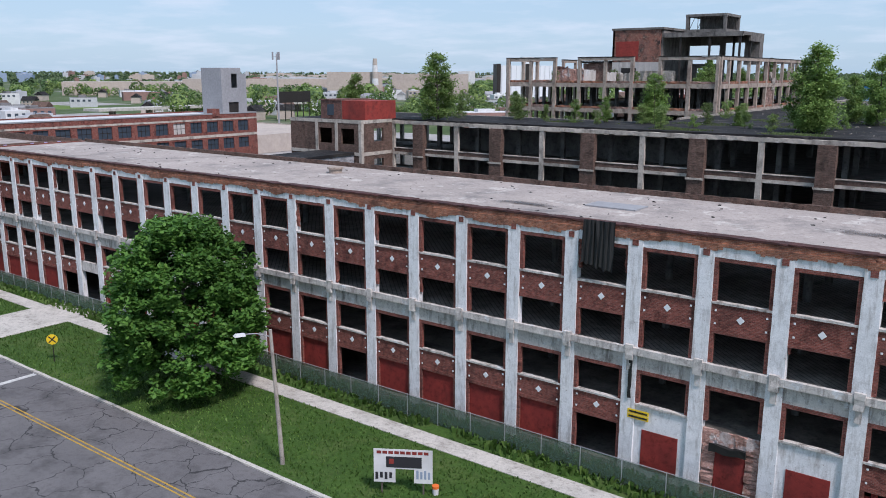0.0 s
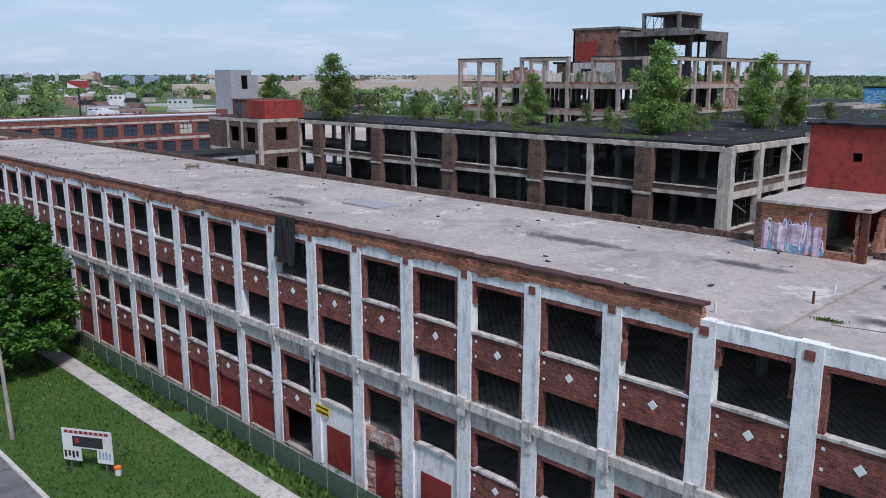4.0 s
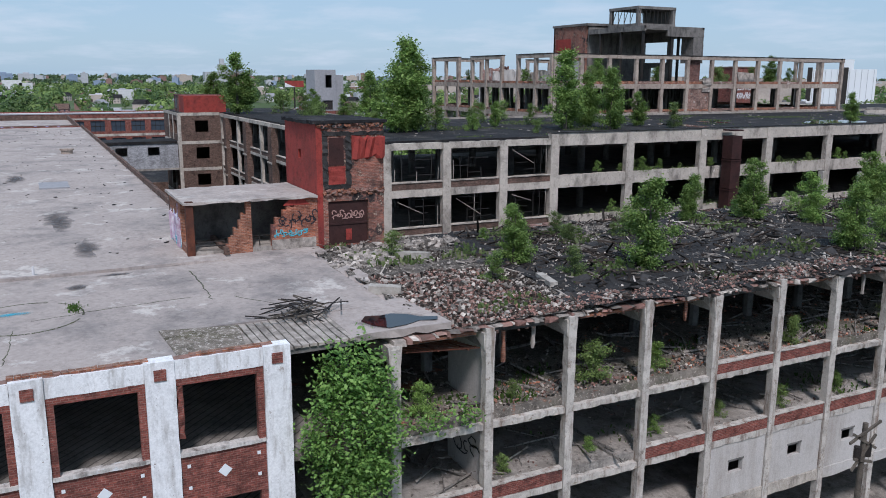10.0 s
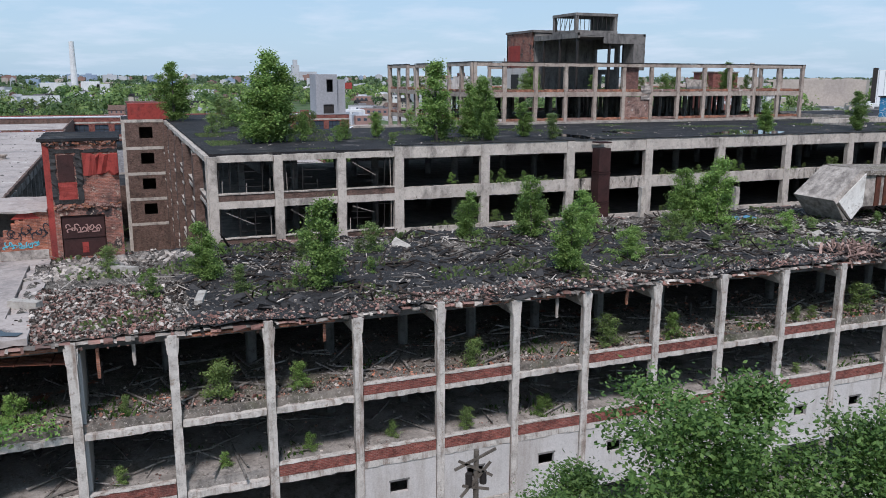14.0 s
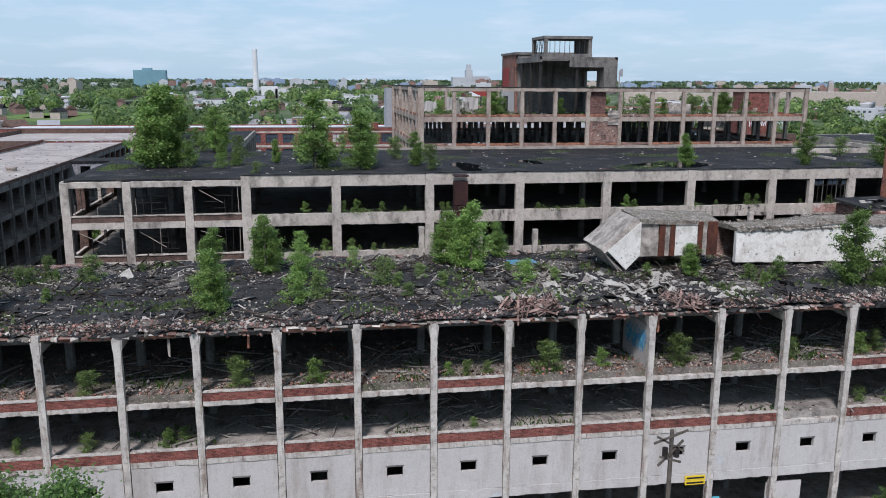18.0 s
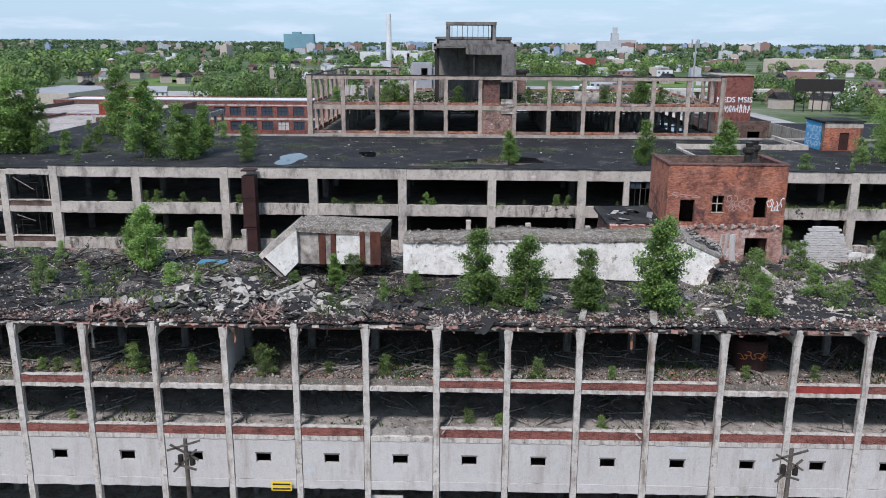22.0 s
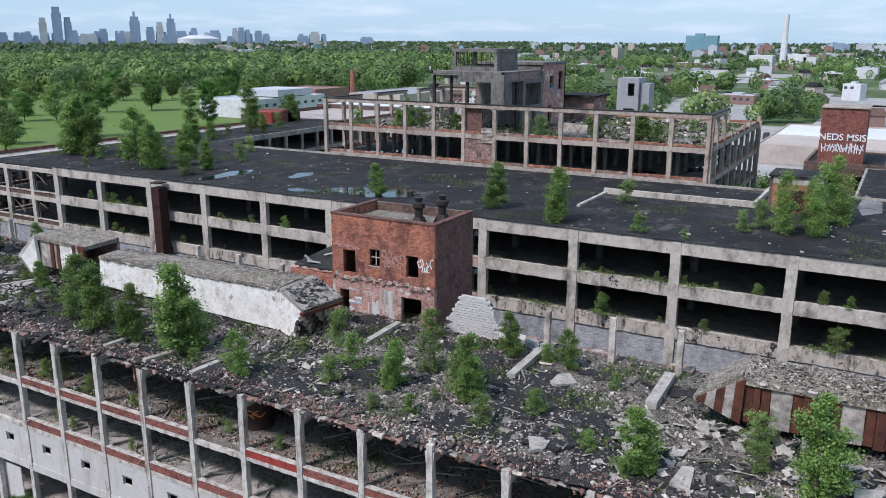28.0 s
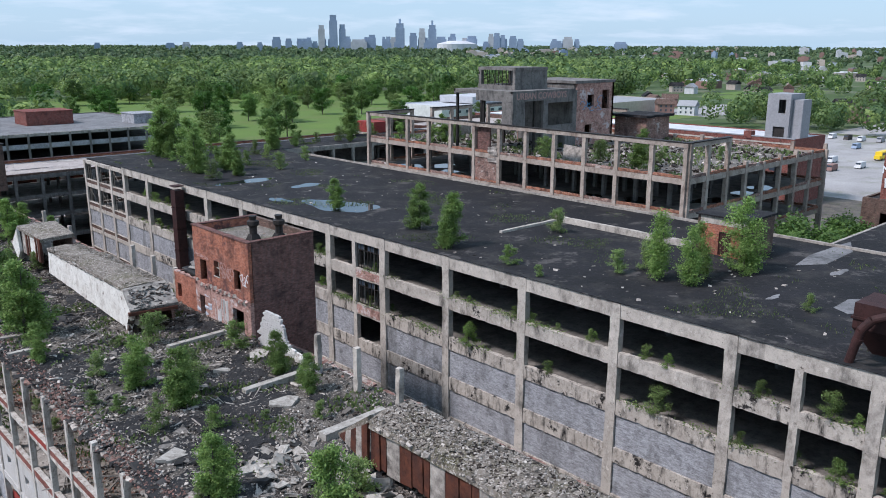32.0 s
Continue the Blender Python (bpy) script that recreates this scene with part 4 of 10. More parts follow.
part("back_wall", Shape().box(BX0 - 0.3, BX0, 70, BEND, 0, 15.5), BRICK_B, ruin)
part("end_wall", Shape().box(BX0, BX1, BEND, BEND + 0.3, 0, 15.8), BRICK_B, ruin)


def rubble_height(x, y):
    h = 15.9 + 0.16 * noise.noise((x * 0.35, y * 0.35, 0)) + 0.12 * noise.noise((x * 1.1, y * 1.1, 4)) + 0.22 * max(0, noise.noise((x * 0.12, y * 0.12, 9)))
    edge = min(1.0, max(0.0, (BX1 - 0.3 - x) / 2.0))
    return h + 0.18 * edge


# rubble surface over the roof slab
nx, ny = 62, 540
xs = np.linspace(BX0 + 0.2, BX1 - 0.35, nx)
ys = np.linspace(71.0, BEND - 0.2, ny)
sh = Shape()
for iy, y in enumerate(ys):
    for ix, x in enumerate(xs):
        jx, jy = RNG.normal(0, 0.05, 2)
        sh.v.append((x + jx, y + jy, rubble_height(x, y) + RNG.normal(0, 0.035)))
for iy in range(ny - 1):
    for ix in range(nx - 1):
        o = iy * nx + ix
        sh.f.append((o, o + 1, o + nx + 1, o + nx))
        sh.k.append(0)
tagged(part("rubble_layer", sh, RUBBLE, ruin, "rubble and torn tar on the roof"), kind="stuff")


def tarred(x, y):
    """Where the black membrane is left on the roof, above zero."""
    v = 0.7 * noise.noise((x * 0.19, y * 0.13, 21)) + 0.35 * noise.noise((x * 0.7, y * 0.7, 22)) + 0.2 * noise.noise((x * 2.1, y * 2.1, 23))
    return v + (0.10 if 78 < y < 120 else -0.02 if y < 137 else -0.08) + (0.14 if x > 20.5 and y > 79 else 0.0) - (0.9 if y < 78.5 else 0.0)


tar = Shape()
nx, ny = 74, 640
xs, ys = np.linspace(BX0 + 0.3, BX1 - 0.15, nx), np.linspace(77.5, BEND - 0.5, ny)
ids = {}
for iy in range(ny - 1):
    for ix in range(nx - 1):
        if tarred(xs[ix], ys[iy]) < 0.02:
            continue
        q = []
        for a_, b_ in ((ix, iy), (ix + 1, iy), (ix + 1, iy + 1), (ix, iy + 1)):
            if (a_, b_) not in ids:
                ids.update({(a_, b_): len(tar.v)})
                x, y = xs[a_] + RNG.normal(0, 0.06), ys[b_] + RNG.normal(0, 0.06)
                tar.v.append((x, y, rubble_height(xs[a_], ys[b_]) + 0.06 + 0.10 * abs(noise.noise((x * 0.9, y * 0.5, 31))) + RNG.normal(0, 0.02)))
            q.append(ids.get((a_, b_)))
        tar.f.append(tuple(q))
        tar.k.append(0)
tagged(part("tar_membrane", tar, TORN, ruin, "torn and wrinkled black tar membrane"), kind="stuff")
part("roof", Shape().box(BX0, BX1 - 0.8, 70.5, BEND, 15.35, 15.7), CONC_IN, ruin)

# ---- black-roofed long building behind, with its southern wing ----
CXE, CS, CTOP = -9.2, 82.75, 21.05
CXW, CN = -40.0, 236.0
longb = thing("long_factory_building", "long five-storey abandoned concrete factory with a black tar roof", "factory building", "plant buildings", at=(-25, 150, 0))
CY = [99.7] + [108.35 + 9.3 * k for k in range(0, 14)]
SILLS = ((16.0, 17.2), (12.1, 13.35), (8.1, 9.4), (4.2, 5.4))
for i, y in enumerate(CY):
    part("pillar", Shape().worn(CXE - 0.6, CXE, y - 0.45, y + 0.45, 0, 21.0, 0.05, 0.7), CONC_C, longb)
    if i == len(CY) - 1:
        continue
    y0, y1 = y + 0.45, CY[i + 1] - 0.45
    part("parapet_beam", Shape().worn(CXE - 0.5, CXE - 0.05, y0, y1, 19.85, 21.05, 0.04, 0.6), CONC_C, longb)
    part("parapet_flashing", Shape().worn(CXE - 0.75, CXE + 0.06, y0 - 0.9, y1, 21.05, 21.11, 0.03, 0.7), TAR, longb)
    for z0, z1 in SILLS:
        part("sill_wall", Shape().worn(CXE - 0.5, CXE - 0.05, y0, y1, z0, z1, 0.07, 0.35), SILL_M if (z0 < 13 and i > 5) or (i + int(z0)) % 3 == 0 else CONC_C, longb)
    part("wall_infill", Shape().box(CXE - 0.45, CXE - 0.2, y0, y1 if i != 6 else 159.15, 9.4, 12.1), GREYB, longb, "grey painted block infill")
    part("wall_infill", Shape().box(CXE - 0.45, CXE - 0.2, y0, y1, 5.4, 8.1), GREYB, longb)
    part("wall_infill", Shape().box(CXE - 0.45, CXE - 0.2, y0, y1, 0, 4.2), GREYB, longb)
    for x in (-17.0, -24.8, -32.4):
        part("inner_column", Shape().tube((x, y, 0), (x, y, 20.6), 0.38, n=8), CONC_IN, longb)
for y in (159.45, 205.95):
    part("pillar", Shape().worn(CXE - 0.55, CXE - 0.03, y - 0.3, y + 0.3, 0, 20.0, 0.05, 0.7), CONC_C, longb)
# one half bay keeps its steel windows over brick
for z0, z1 in ((16.0, 17.2), (12.1, 13.35)):
    part("brick_spandrel", Shape().worn(CXE - 0.06, CXE - 0.01, 159.78, 163.68, z0 + 0.2, z1 - 0.15, 0.02, 0.4), BRICK_P, longb, "pinkish brick spandrel")
for z0, z1 in ((17.2, 19.85), (13.35, 16.0)):
    win = part("steel_window", Shape().box(CXE - 0.35, CXE - 0.27, 159.78, 163.68, z0, z0 + 0.08).box(CXE - 0.35, CXE - 0.27, 159.78, 163.68, z1 - 0.08, z1).box(CXE - 0.35, CXE - 0.27, 159.78, 163.68, z1 - 0.75, z1 - 0.68), STEEL, longb, "broken steel window")
    for k in range(8):
        part("glazing_bar", Shape().box(CXE - 0.34, CXE - 0.28, 159.78 + 0.55 * k, 159.84 + 0.55 * k, z0, z1 if k % 2 else z1 - 0.1), CONC_IN if k in (2, 5) else STEEL, win)
    for k in (0, 1, 3, 4, 6):
        part("pane", Shape().box(CXE - 0.32, CXE - 0.31, 159.86 + 0.55 * k, 160.30 + 0.55 * k, z1 - 0.66, z1 - 0.1), GLASS, win)
# southern three bays, older and lower by a step
for i, y in enumerate((83.15, 88.7, 94.3)):
    part("pillar", Shape().worn(CXE - 0.6, CXE, y - 0.4, y + 0.4, 0, 20.5, 0.05, 0.7), CONC_C, longb)
    y0, y1 = y + 0.4, (88.7, 94.3, 99.7)[i] - 0.42
    part("parapet_beam", Shape().worn(CXE - 0.5, CXE - 0.05, y0, y1, 20.02, 20.58, 0.05, 0.5), CONC_C, longb)
    for z0 in (16.05, 12.2, 8.3, 4.3):
        part("edge_beam", Shape().worn(CXE - 0.5, CXE - 0.04, y0, y1, z0, z0 + 0.65, 0.05, 0.5), CONC_C, longb)
        part("brick_spandrel", Shape().box(CXE - 0.42, CXE - 0.12, y0, y1, z0 + 0.65, z0 + 1.2), BRICK_B, longb)
        part("sill", Shape().worn(CXE - 0.5, CXE - 0.02, y0, y1, z0 + 1.2, z0 + 1.32, 0.04, 0.5), CONC_C, longb)
    for z0 in (0, 5.6, 9.6):
        part("wall_infill", Shape().box(CXE - 0.45, CXE - 0.2, y0, y1, z0, z0 + 2.75), GREYB, longb)
# south face: brick buttresses and slender concrete posts
SX = [-66.35, -54.4, -42.1, -29.7, -17.3]
for x in SX:
    b = part("brick_pier", Shape().worn(x - 0.85, x + 0.85, CS - 0.55, CS + 0.3, 0, 20.1, 0.06, 0.6), BRICK_B, longb)
    for z in (15.9, 11.9, 7.9):
        part("pier_cap", Shape().worn(x - 0.95, x + 0.95, CS - 0.65, CS - 0.55, z, z + 0.22, 0.04, 0.5), CONC_C, b)
sup = sorted(SX + [-71.0, -60.5, -48.2, -35.8, -23.4, -10.0])
for x in sup:
    if x not in SX:
        part("post", Shape().worn(x - 0.3, x + 0.3, CS - 0.1, CS + 0.3, 0, 20.4, 0.05, 0.6), CONC_C, longb)
for a_, b_ in zip(sup[:-1], sup[1:]):
    x0, x1 = a_ + (0.85 if a_ in SX else 0.3), b_ - (0.85 if b_ in SX else 0.3)
    part("parapet_beam", Shape().worn(a_, b_, CS - 0.16, CS + 0.3, 20.1, 20.55, 0.06, 0.5), CONC_C, longb)
    for z0 in (16.1, 12.2, 8.3, 4.4):
        part("edge_beam", Shape().worn(x0, x1, CS - 0.08, CS + 0.25, z0, z0 + 0.35, 0.04, 0.5), CONC_C, longb)
        part("brick_spandrel", Shape().box(x0, x1, CS - 0.02, CS + 0.22, z0 + 0.35, z0 + 0.8), BRICK_B, longb)
        part("sill", Shape().worn(x0, x1, CS - 0.1, CS + 0.25, z0 + 0.8, z0 + 0.92, 0.04, 0.5), CONC_C, longb)
# slabs
CW2 = -71.0
for z in (20.75, 16.5, 12.7, 8.7, 4.7):
    m = TAR if z > 20 else FLOOR_IN
    z1 = z if z > 20 else z
    part("roof" if z > 20 else "floor_slab", Shape().box(CXW, CXE - 0.5, CS + 0.3, CN, z - 0.45, z1).box(CW2 - 14.0, CXW, CS + 0.3, 95.6, z - 0.45, z1), m, longb, "black tar roof" if z > 20 else "dark littered floor")
for x in np.arange(-66, -14, 6.2):
    for y in (86.5, 91.5):
        part("inner_column", Shape().box(x - 0.25, x + 0.25, y - 0.25, y + 0.25, 0, 20.4), CONC_IN, longb)
# far walls that close the building
sh = Shape()
for z in (0, 4.3, 8.3, 12.2, 16.1, 19.9):
    sh.box(CXW - 0.3, CXW, 104, CN, z, z + (1.0 if z < 19 else 1.1)).box(CW2 - 14, CXW, 95.6, 95.9, z, z + (0.75 if z < 19 else 0.9))
for y in np.arange(104, CN, 4.75):
    sh.box(CXW - 0.35, CXW + 0.1, y - 0.25, y + 0.25, 0, 20.9)
for x in np.arange(CW2 - 14, CXW, 4.75):
    sh.box(x - 0.25, x + 0.25, 95.5, 95.95, 0, 20.7)
part("back_wall", sh, CONC, longb)
# Inner walls take the dimmed concrete, with indoor shade in its colour.
part("inner_wall", Shape().box(CW2, -24.0, 90.4, 90.7, 0, 16.2), CONC_IN, longb, "inner wall with interior shade in its dark tone")
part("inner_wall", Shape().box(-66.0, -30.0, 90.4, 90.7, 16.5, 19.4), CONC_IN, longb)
part("end_wall", Shape().box(CXW, CXE, CN, CN + 0.3, 0, 21), BRICK_B, longb)

# brick stair block at the south-west corner
BX, BXW, BYS = -71.0, -84.0, 76.6
blk = thing("stair_block", "brown brick stair block with concrete bands and red top", "brick building", at=(-77, 79, 0))
sh = Shape()


def walled(sh, axis, c, u0, u1, z0, z1, holes, t=0.35):
    """A wall on the plane axis=c from u0 to u1 with rectangular holes (ua, ub, za, zb) cut through it."""
    us = sorted({u0, u1, *[h[0] for h in holes], *[h[1] for h in holes]})
    zs = sorted({z0, z1, *[h[2] for h in holes], *[h[3] for h in holes]})
    nu, nz_, index = len(us), len(zs), {}

    def corner(i, j, back):
        key = (i, j, back)
        if key not in index:
            index[key] = len(sh.v)
            d = c + t if back else c
            sh.v.append((d, us[i], zs[j]) if axis == "x" else (us[i], d, zs[j]))
        return index[key]

    def solid(i, j):
        if not (0 <= i < nu - 1 and 0 <= j < nz_ - 1):
            return False
        um, zm = (us[i] + us[i + 1]) / 2, (zs[j] + zs[j + 1]) / 2
        return not any(h[0] < um < h[1] and h[2] < zm < h[3] for h in holes)

    for i in range(nu - 1):
        for j in range(nz_ - 1):
            if not solid(i, j):
                continue
            q = [(i, j), (i + 1, j), (i + 1, j + 1), (i, j + 1)]
            faces = [[(*p, True) for p in q], [(*p, False) for p in reversed(q)]]
            for k, (di, dj) in enumerate(((0, -1), (1, 0), (0, 1), (-1, 0))):
                if not solid(i + di, j + dj):
                    p, r = q[k], q[(k + 1) % 4]
                    faces.append([(*p, False), (*r, False), (*r, True), (*p, True)])
            for f in faces:
                f = tuple(corner(*p) for p in f)
                sh.f.append(f if axis == "x" else f[::-1])
                sh.k.append(0)
    return sh


FL = (5.0, 8.9, 12.8, 16.7)
holes = [(a_, a_ + 2.4, z + 0.9, z + 2.9) for z in FL for a_ in (-78.6, -74.6)]
part("wall", walled(Shape(), "y", BYS, BXW, BX, 0, 20.5, holes), BRICK_B, blk)
holes = [(79.0, 80.9, z + 1.2, z + 2.9) for z in FL]
part("wall", walled(Shape(), "x", BX - 0.35, BYS + 0.35, CS - 0.1, 0, 20.5, holes), BRICK_B, blk)
part("wall", Shape().box(BXW, BXW + 0.35, BYS + 0.35, CS + 10, 0, 20.5), BRICK_B, blk)
sh = Shape()
for z in (20.3, 16.2, 12.3, 8.4, 4.5):
    sh.worn(BXW, BX + 0.06, BYS - 0.06, BYS, z, z + 0.45, 0.03, 0.8).worn(BX, BX + 0.06, BYS, CS - 0.2, z, z + 0.45, 0.03, 0.8)
sh.worn(BX - 0.4, BX + 0.09, BYS - 0.09, BYS + 0.4, 0, 20.6, 0.03, 0.8).worn(-79.2, -78.7, BYS - 0.08, BYS, 0, 20.4, 0.03, 0.8).worn(-75.6, -75.1, BYS - 0.08, BYS, 0, 20.4, 0.03, 0.8)
part("concrete_band", sh, CONC_C, blk)
part("roof", Shape().box(BXW, BX, BYS, CS + 0.3, 20.5, 20.72), TAR, blk)
part("top_house", Shape().box(-75.2, -71.2, 77.6, 83.6, 20.7, 23.1), RED_L, blk, "red painted brick house on the roof")
part("top_house", Shape().box(-79.0, -75.2, 77.5, 83.6, 20.7, 23.1).box(-79.2, -75.2, 77.4, 83.7, 23.1, 23.25), BRICK_N, blk, "dark brick end of the roof house")
part("window", Shape().box(-77.8, -76.6, 77.46, 77.5, 21.2, 22.6), GLASS, blk)
part("top_house", Shape().box(-80.5, -76.5, 79.0, 83.6, 20.7, 22.7), BRICK_B, blk)
for z in FL:
    part("floor_slab", Shape().box(BXW + 0.4, BX - 0.4, BYS + 0.4, CS, z - 0.3, z), CONC_IN, blk)
bridge = thing("covered_bridge", "grey corrugated covered bridge between two factory buildings", "bridge", at=(-75, 71, 12.6))
part("bridge_wall", walled(Shape(), "x", -72.5, AN, BYS, 12.7, 16.3, [(68.0, 69.6, 14.6, 15.8), (72.4, 74.0, 14.6, 15.8)], 0.15), GREYB, bridge)
part("bridge_wall", Shape().box(-78, -77.85, AN, BYS, 12.7, 16.3), GREYB, bridge)
part("bridge_deck", Shape().box(-78, -72.35, AN, BYS, 12.4, 12.7), CONC, bridge)
part("bridge_roof", Shape().box(-78.2, -72.2, AN, BYS, 16.3, 16.65), TAR, bridge)

# ---- tower block: open skeleton above the black roof ----
DXE, DXW, DS_, DN_ = -41.0, -77.6, 120.9, 178.5
tower = thing("skeleton_tower", "gutted concrete factory block with brick sills and ruined penthouse", "factory building", "plant buildings", at=(-59, 150, 0))
DY = [DS_ + (DN_ - DS_) * k / 12 for k in range(13)]
DX = [DXE + (DXW - DXE) * k / 8 for k in range(9)]
DF = (4.9, 8.9, 12.9, 16.9, 20.9, 24.9)


def frame_face(F, us, top, skip=()):
    for i, u in enumerate(us):
        high = 28.8 if top(min(i, len(us) - 2)) or (i and top(i - 1)) else 25.3 + 1.2 * RNG.random() ** 2
        part("column", Shape().worn(*F(u - 0.28, u + 0.28, -0.5, 0.0, 0, high), 0.06, 0.6), CONC_D, tower)
        if i == len(us) - 1:
            continue
        a_, b_ = u + 0.28, us[i + 1] - 0.28
        for z in DF:
            part("edge_beam", Shape().worn(*F(a_, b_, -0.45, -0.05, z - 0.45, z + 0.22), 0.05, 0.6), CONC_D, tower)
            if z > 12:
                part("brick_sill", Shape().worn(*F(a_, b_, -0.36, -0.1, z + 0.22, z + 0.6), 0.12, 0.4), BRICK_O if i % 3 else BRICK_W, tower)
        if top(i):
            part("roof_beam", Shape().worn(*F(a_ - 0.56, b_ + 0.56, -0.5, 0.04, 28.62, 29.1), 0.05, 0.6), CONC_D, tower)
            part("coping", Shape().worn(*F(a_ - 0.56, b_ + 0.56, -0.6, 0.08, 29.1, 29.24), 0.03, 0.7), STEEL, tower)


def d_east(u0, u1, d0, d1, z0, z1):
    return DXE + d0, DXE + d1, u0, u1, z0, z1


def d_west(u0, u1, d0, d1, z0, z1):
    return DXW - d0, DXW - d1, u0, u1, z0, z1


def d_north(u0, u1, d0, d1, z0, z1):
    return -u0, -u1, DN_ + d0, DN_ + d1, z0, z1


def d_south(u0, u1, d0, d1, z0, z1):
    return -u0, -u1, DS_ - d0, DS_ - d1, z0, z1


frame_face(d_east, DY, lambda i: True)
frame_face(d_west, DY, lambda i: i in (0, 1, 4))
frame_face(d_north, [-x for x in DX], lambda i: i < 2)
frame_face(d_south, [-x for x in DX], lambda i: i in (0, 1, 3, 4, 6, 7))
for z in DF:
    m = FLOOR_IN
    part("floor_slab", Shape().box(DXW + 0.4, DXE - 0.4, DS_ + 0.4, DN_ - 0.4, z - 0.4, z), m, tower, "littered concrete floor")
for x in DX[1:-1]:
    for y in DY[1:-1]:
        part("inner_column", Shape().box(x - 0.22, x + 0.22, y - 0.22, y + 0.22, 0, 24.6), CONC_IN, tower)
# penthouse
PX0, PX1, PY0, PY1 = -66.5, -43.5, 138.3, 149.9
pen = part("penthouse_wall", Shape().box(PX0, -57.5, PY0, PY0 + 0.4, 24.9, 34.2).box(PX0, PX0 + 0.4, PY0, PY1, 24.9, 34.2), BRICK_X, tower, "scorched brick wall with red paint")
part("red_patch", Shape().box(-65.8, -61.5, PY0 - 0.03, PY0, 28.9, 32.2), RED_L, pen, "red painted panel")
part("penthouse_wall", walled(Shape(), "y", PY1 - 0.4, PX0, -57.5, 24.9, 34.2, [(-65.4, -63.6, 30.2, 33.0), (-61.2, -59.6, 25.2, 28.0), (-61.6, -60.0, 30.6, 32.4)], 0.4), BRICK_P, tower, "scarred pink brick wall")
part("penthouse_wall", walled(Shape(), "y", PY1 - 0.4, -57.5, -50.0, 24.9, 33.2, [(-56.6, -51.0, 28.4, 31.6), (-55.0, -53.4, 25.0, 27.6)], 0.4), CONC_K, tower, "sooty concrete wall with openings")
part("penthouse_wall", Shape().worn(-57.6, -57.2, PY0 + 0.4, PY1 - 0.4, 24.9, 34.0, 0.05), CONC_K, tower)
part("penthouse_roof", Shape().worn(PX0 - 0.2, -57, PY0 - 0.2, PY1 + 0.1, 34.1, 34.5, 0.04), CONC_K, tower)
part("penthouse_roof", Shape().worn(-57, PX1, PY0, PY1, 33.1, 33.45, 0.05, 0.8), CONC_K, tower)
fas = Shape().worn(PX1 - 0.4, PX1, PY0 + 4.5, PY1, 32.0, 33.45, 0.04, 0.6).worn(PX1 - 0.3, PX1, PY0, PY0 + 4.5, 32.9, 33.45, 0.08, 0.5).worn(-56.5, PX1, PY1 - 0.4, PY1 + 0.02, 32.0, 33.45, 0.04, 0.6).worn(-57, PX1, PY0, PY0 + 0.4, 32.7, 33.45, 0.05, 0.6)
part("fascia", fas, CONC_K, tower, "deep concrete fascia")
part("corner_pier", Shape().worn(PX1 - 2.6, PX1, PY1 - 2.0, PY1 + 0.03, 28.2, 33.3, 0.05, 0.6), CONC_K, tower)
for x, y in ((-44, 138.6), (-49, 138.6), (-54, 138.6), (-44, 144), (-48.5, 149.5)):
    part("penthouse_column", Shape().box(x - 0.16, x + 0.16, y - 0.16, y + 0.16, 24.9, 33.2), STEEL, tower)
# small lantern room on top
lan = Shape()
for x in (-53.6, -47.2):
    for y in (140.2, 146.9):
        lan.box(x - 0.25, x + 0.25, y - 0.25, y + 0.25, 33.4, 36.2)
lan.box(-53.9, -46.9, 139.9, 147.2, 36.1, 36.5).box(-53.9, -46.9, 139.9, 147.2, 33.4, 34.0)
lanp = part("lantern_room", lan, CONC_K, tower, "small open room on the penthouse roof")
part("lantern_wall", Shape().box(-53.4, -47.4, 146.8, 147.05, 34.0, 36.1), CONC_K, lanp)
sh = Shape()
for y in np.arange(140.8, 146.6, 0.75):
    sh.bar((-47.1, y, 34.0), (-47.1, y, 36.1), 0.07)
for x in np.arange(-53.2, -47.4, 1.4):
    sh.bar((x, 140.1, 34.0), (x + 0.9, 140.1, 36.1), 0.07).bar((x, 140.1, 34.0), (x, 140.1, 36.1), 0.07)
part("mullion", sh, STEEL, lanp)
# broken partition walls left standing on the top floor
for k, (x0, x1, y0, y1, h, m) in enumerate(((-72.0, -66.6, 127.6, 127.9, 2.6, BRICK_P), (-63.0, -58.6, 131.0, 131.3, 1.9, SLAB), (-57.0, -50.5, 128.0, 128.3, 2.2, SLAB), (-68.0, -67.7, 129.0, 134.5, 2.4, WALLW), (-75.5, -72.5, 133.0, 133.3, 3.0, BRICK_N), (-60.0, -59.7, 122.5, 126.5, 2.0, WALLW))):
    part("broken_partition", Shape().worn(x0, x1, y0, y1, 24.9, 24.9 + h, 0.5, 0.5), m, tower, "broken partition wall")
part("lower_panel", Shape().worn(-66.4, -57.6, PY0 - 0.05, PY0, 25.0, 28.6, 0.1, 0.5), WALLW, tower, "peeling white lower wall")
# Flat near-black plate on the uncut wall, an opening's inner shade as colour.
part("dark_opening", Shape().box(-64.6, -61.8, PY0 - 0.08, PY0 - 0.05, 25.1, 27.6), DARK, tower)

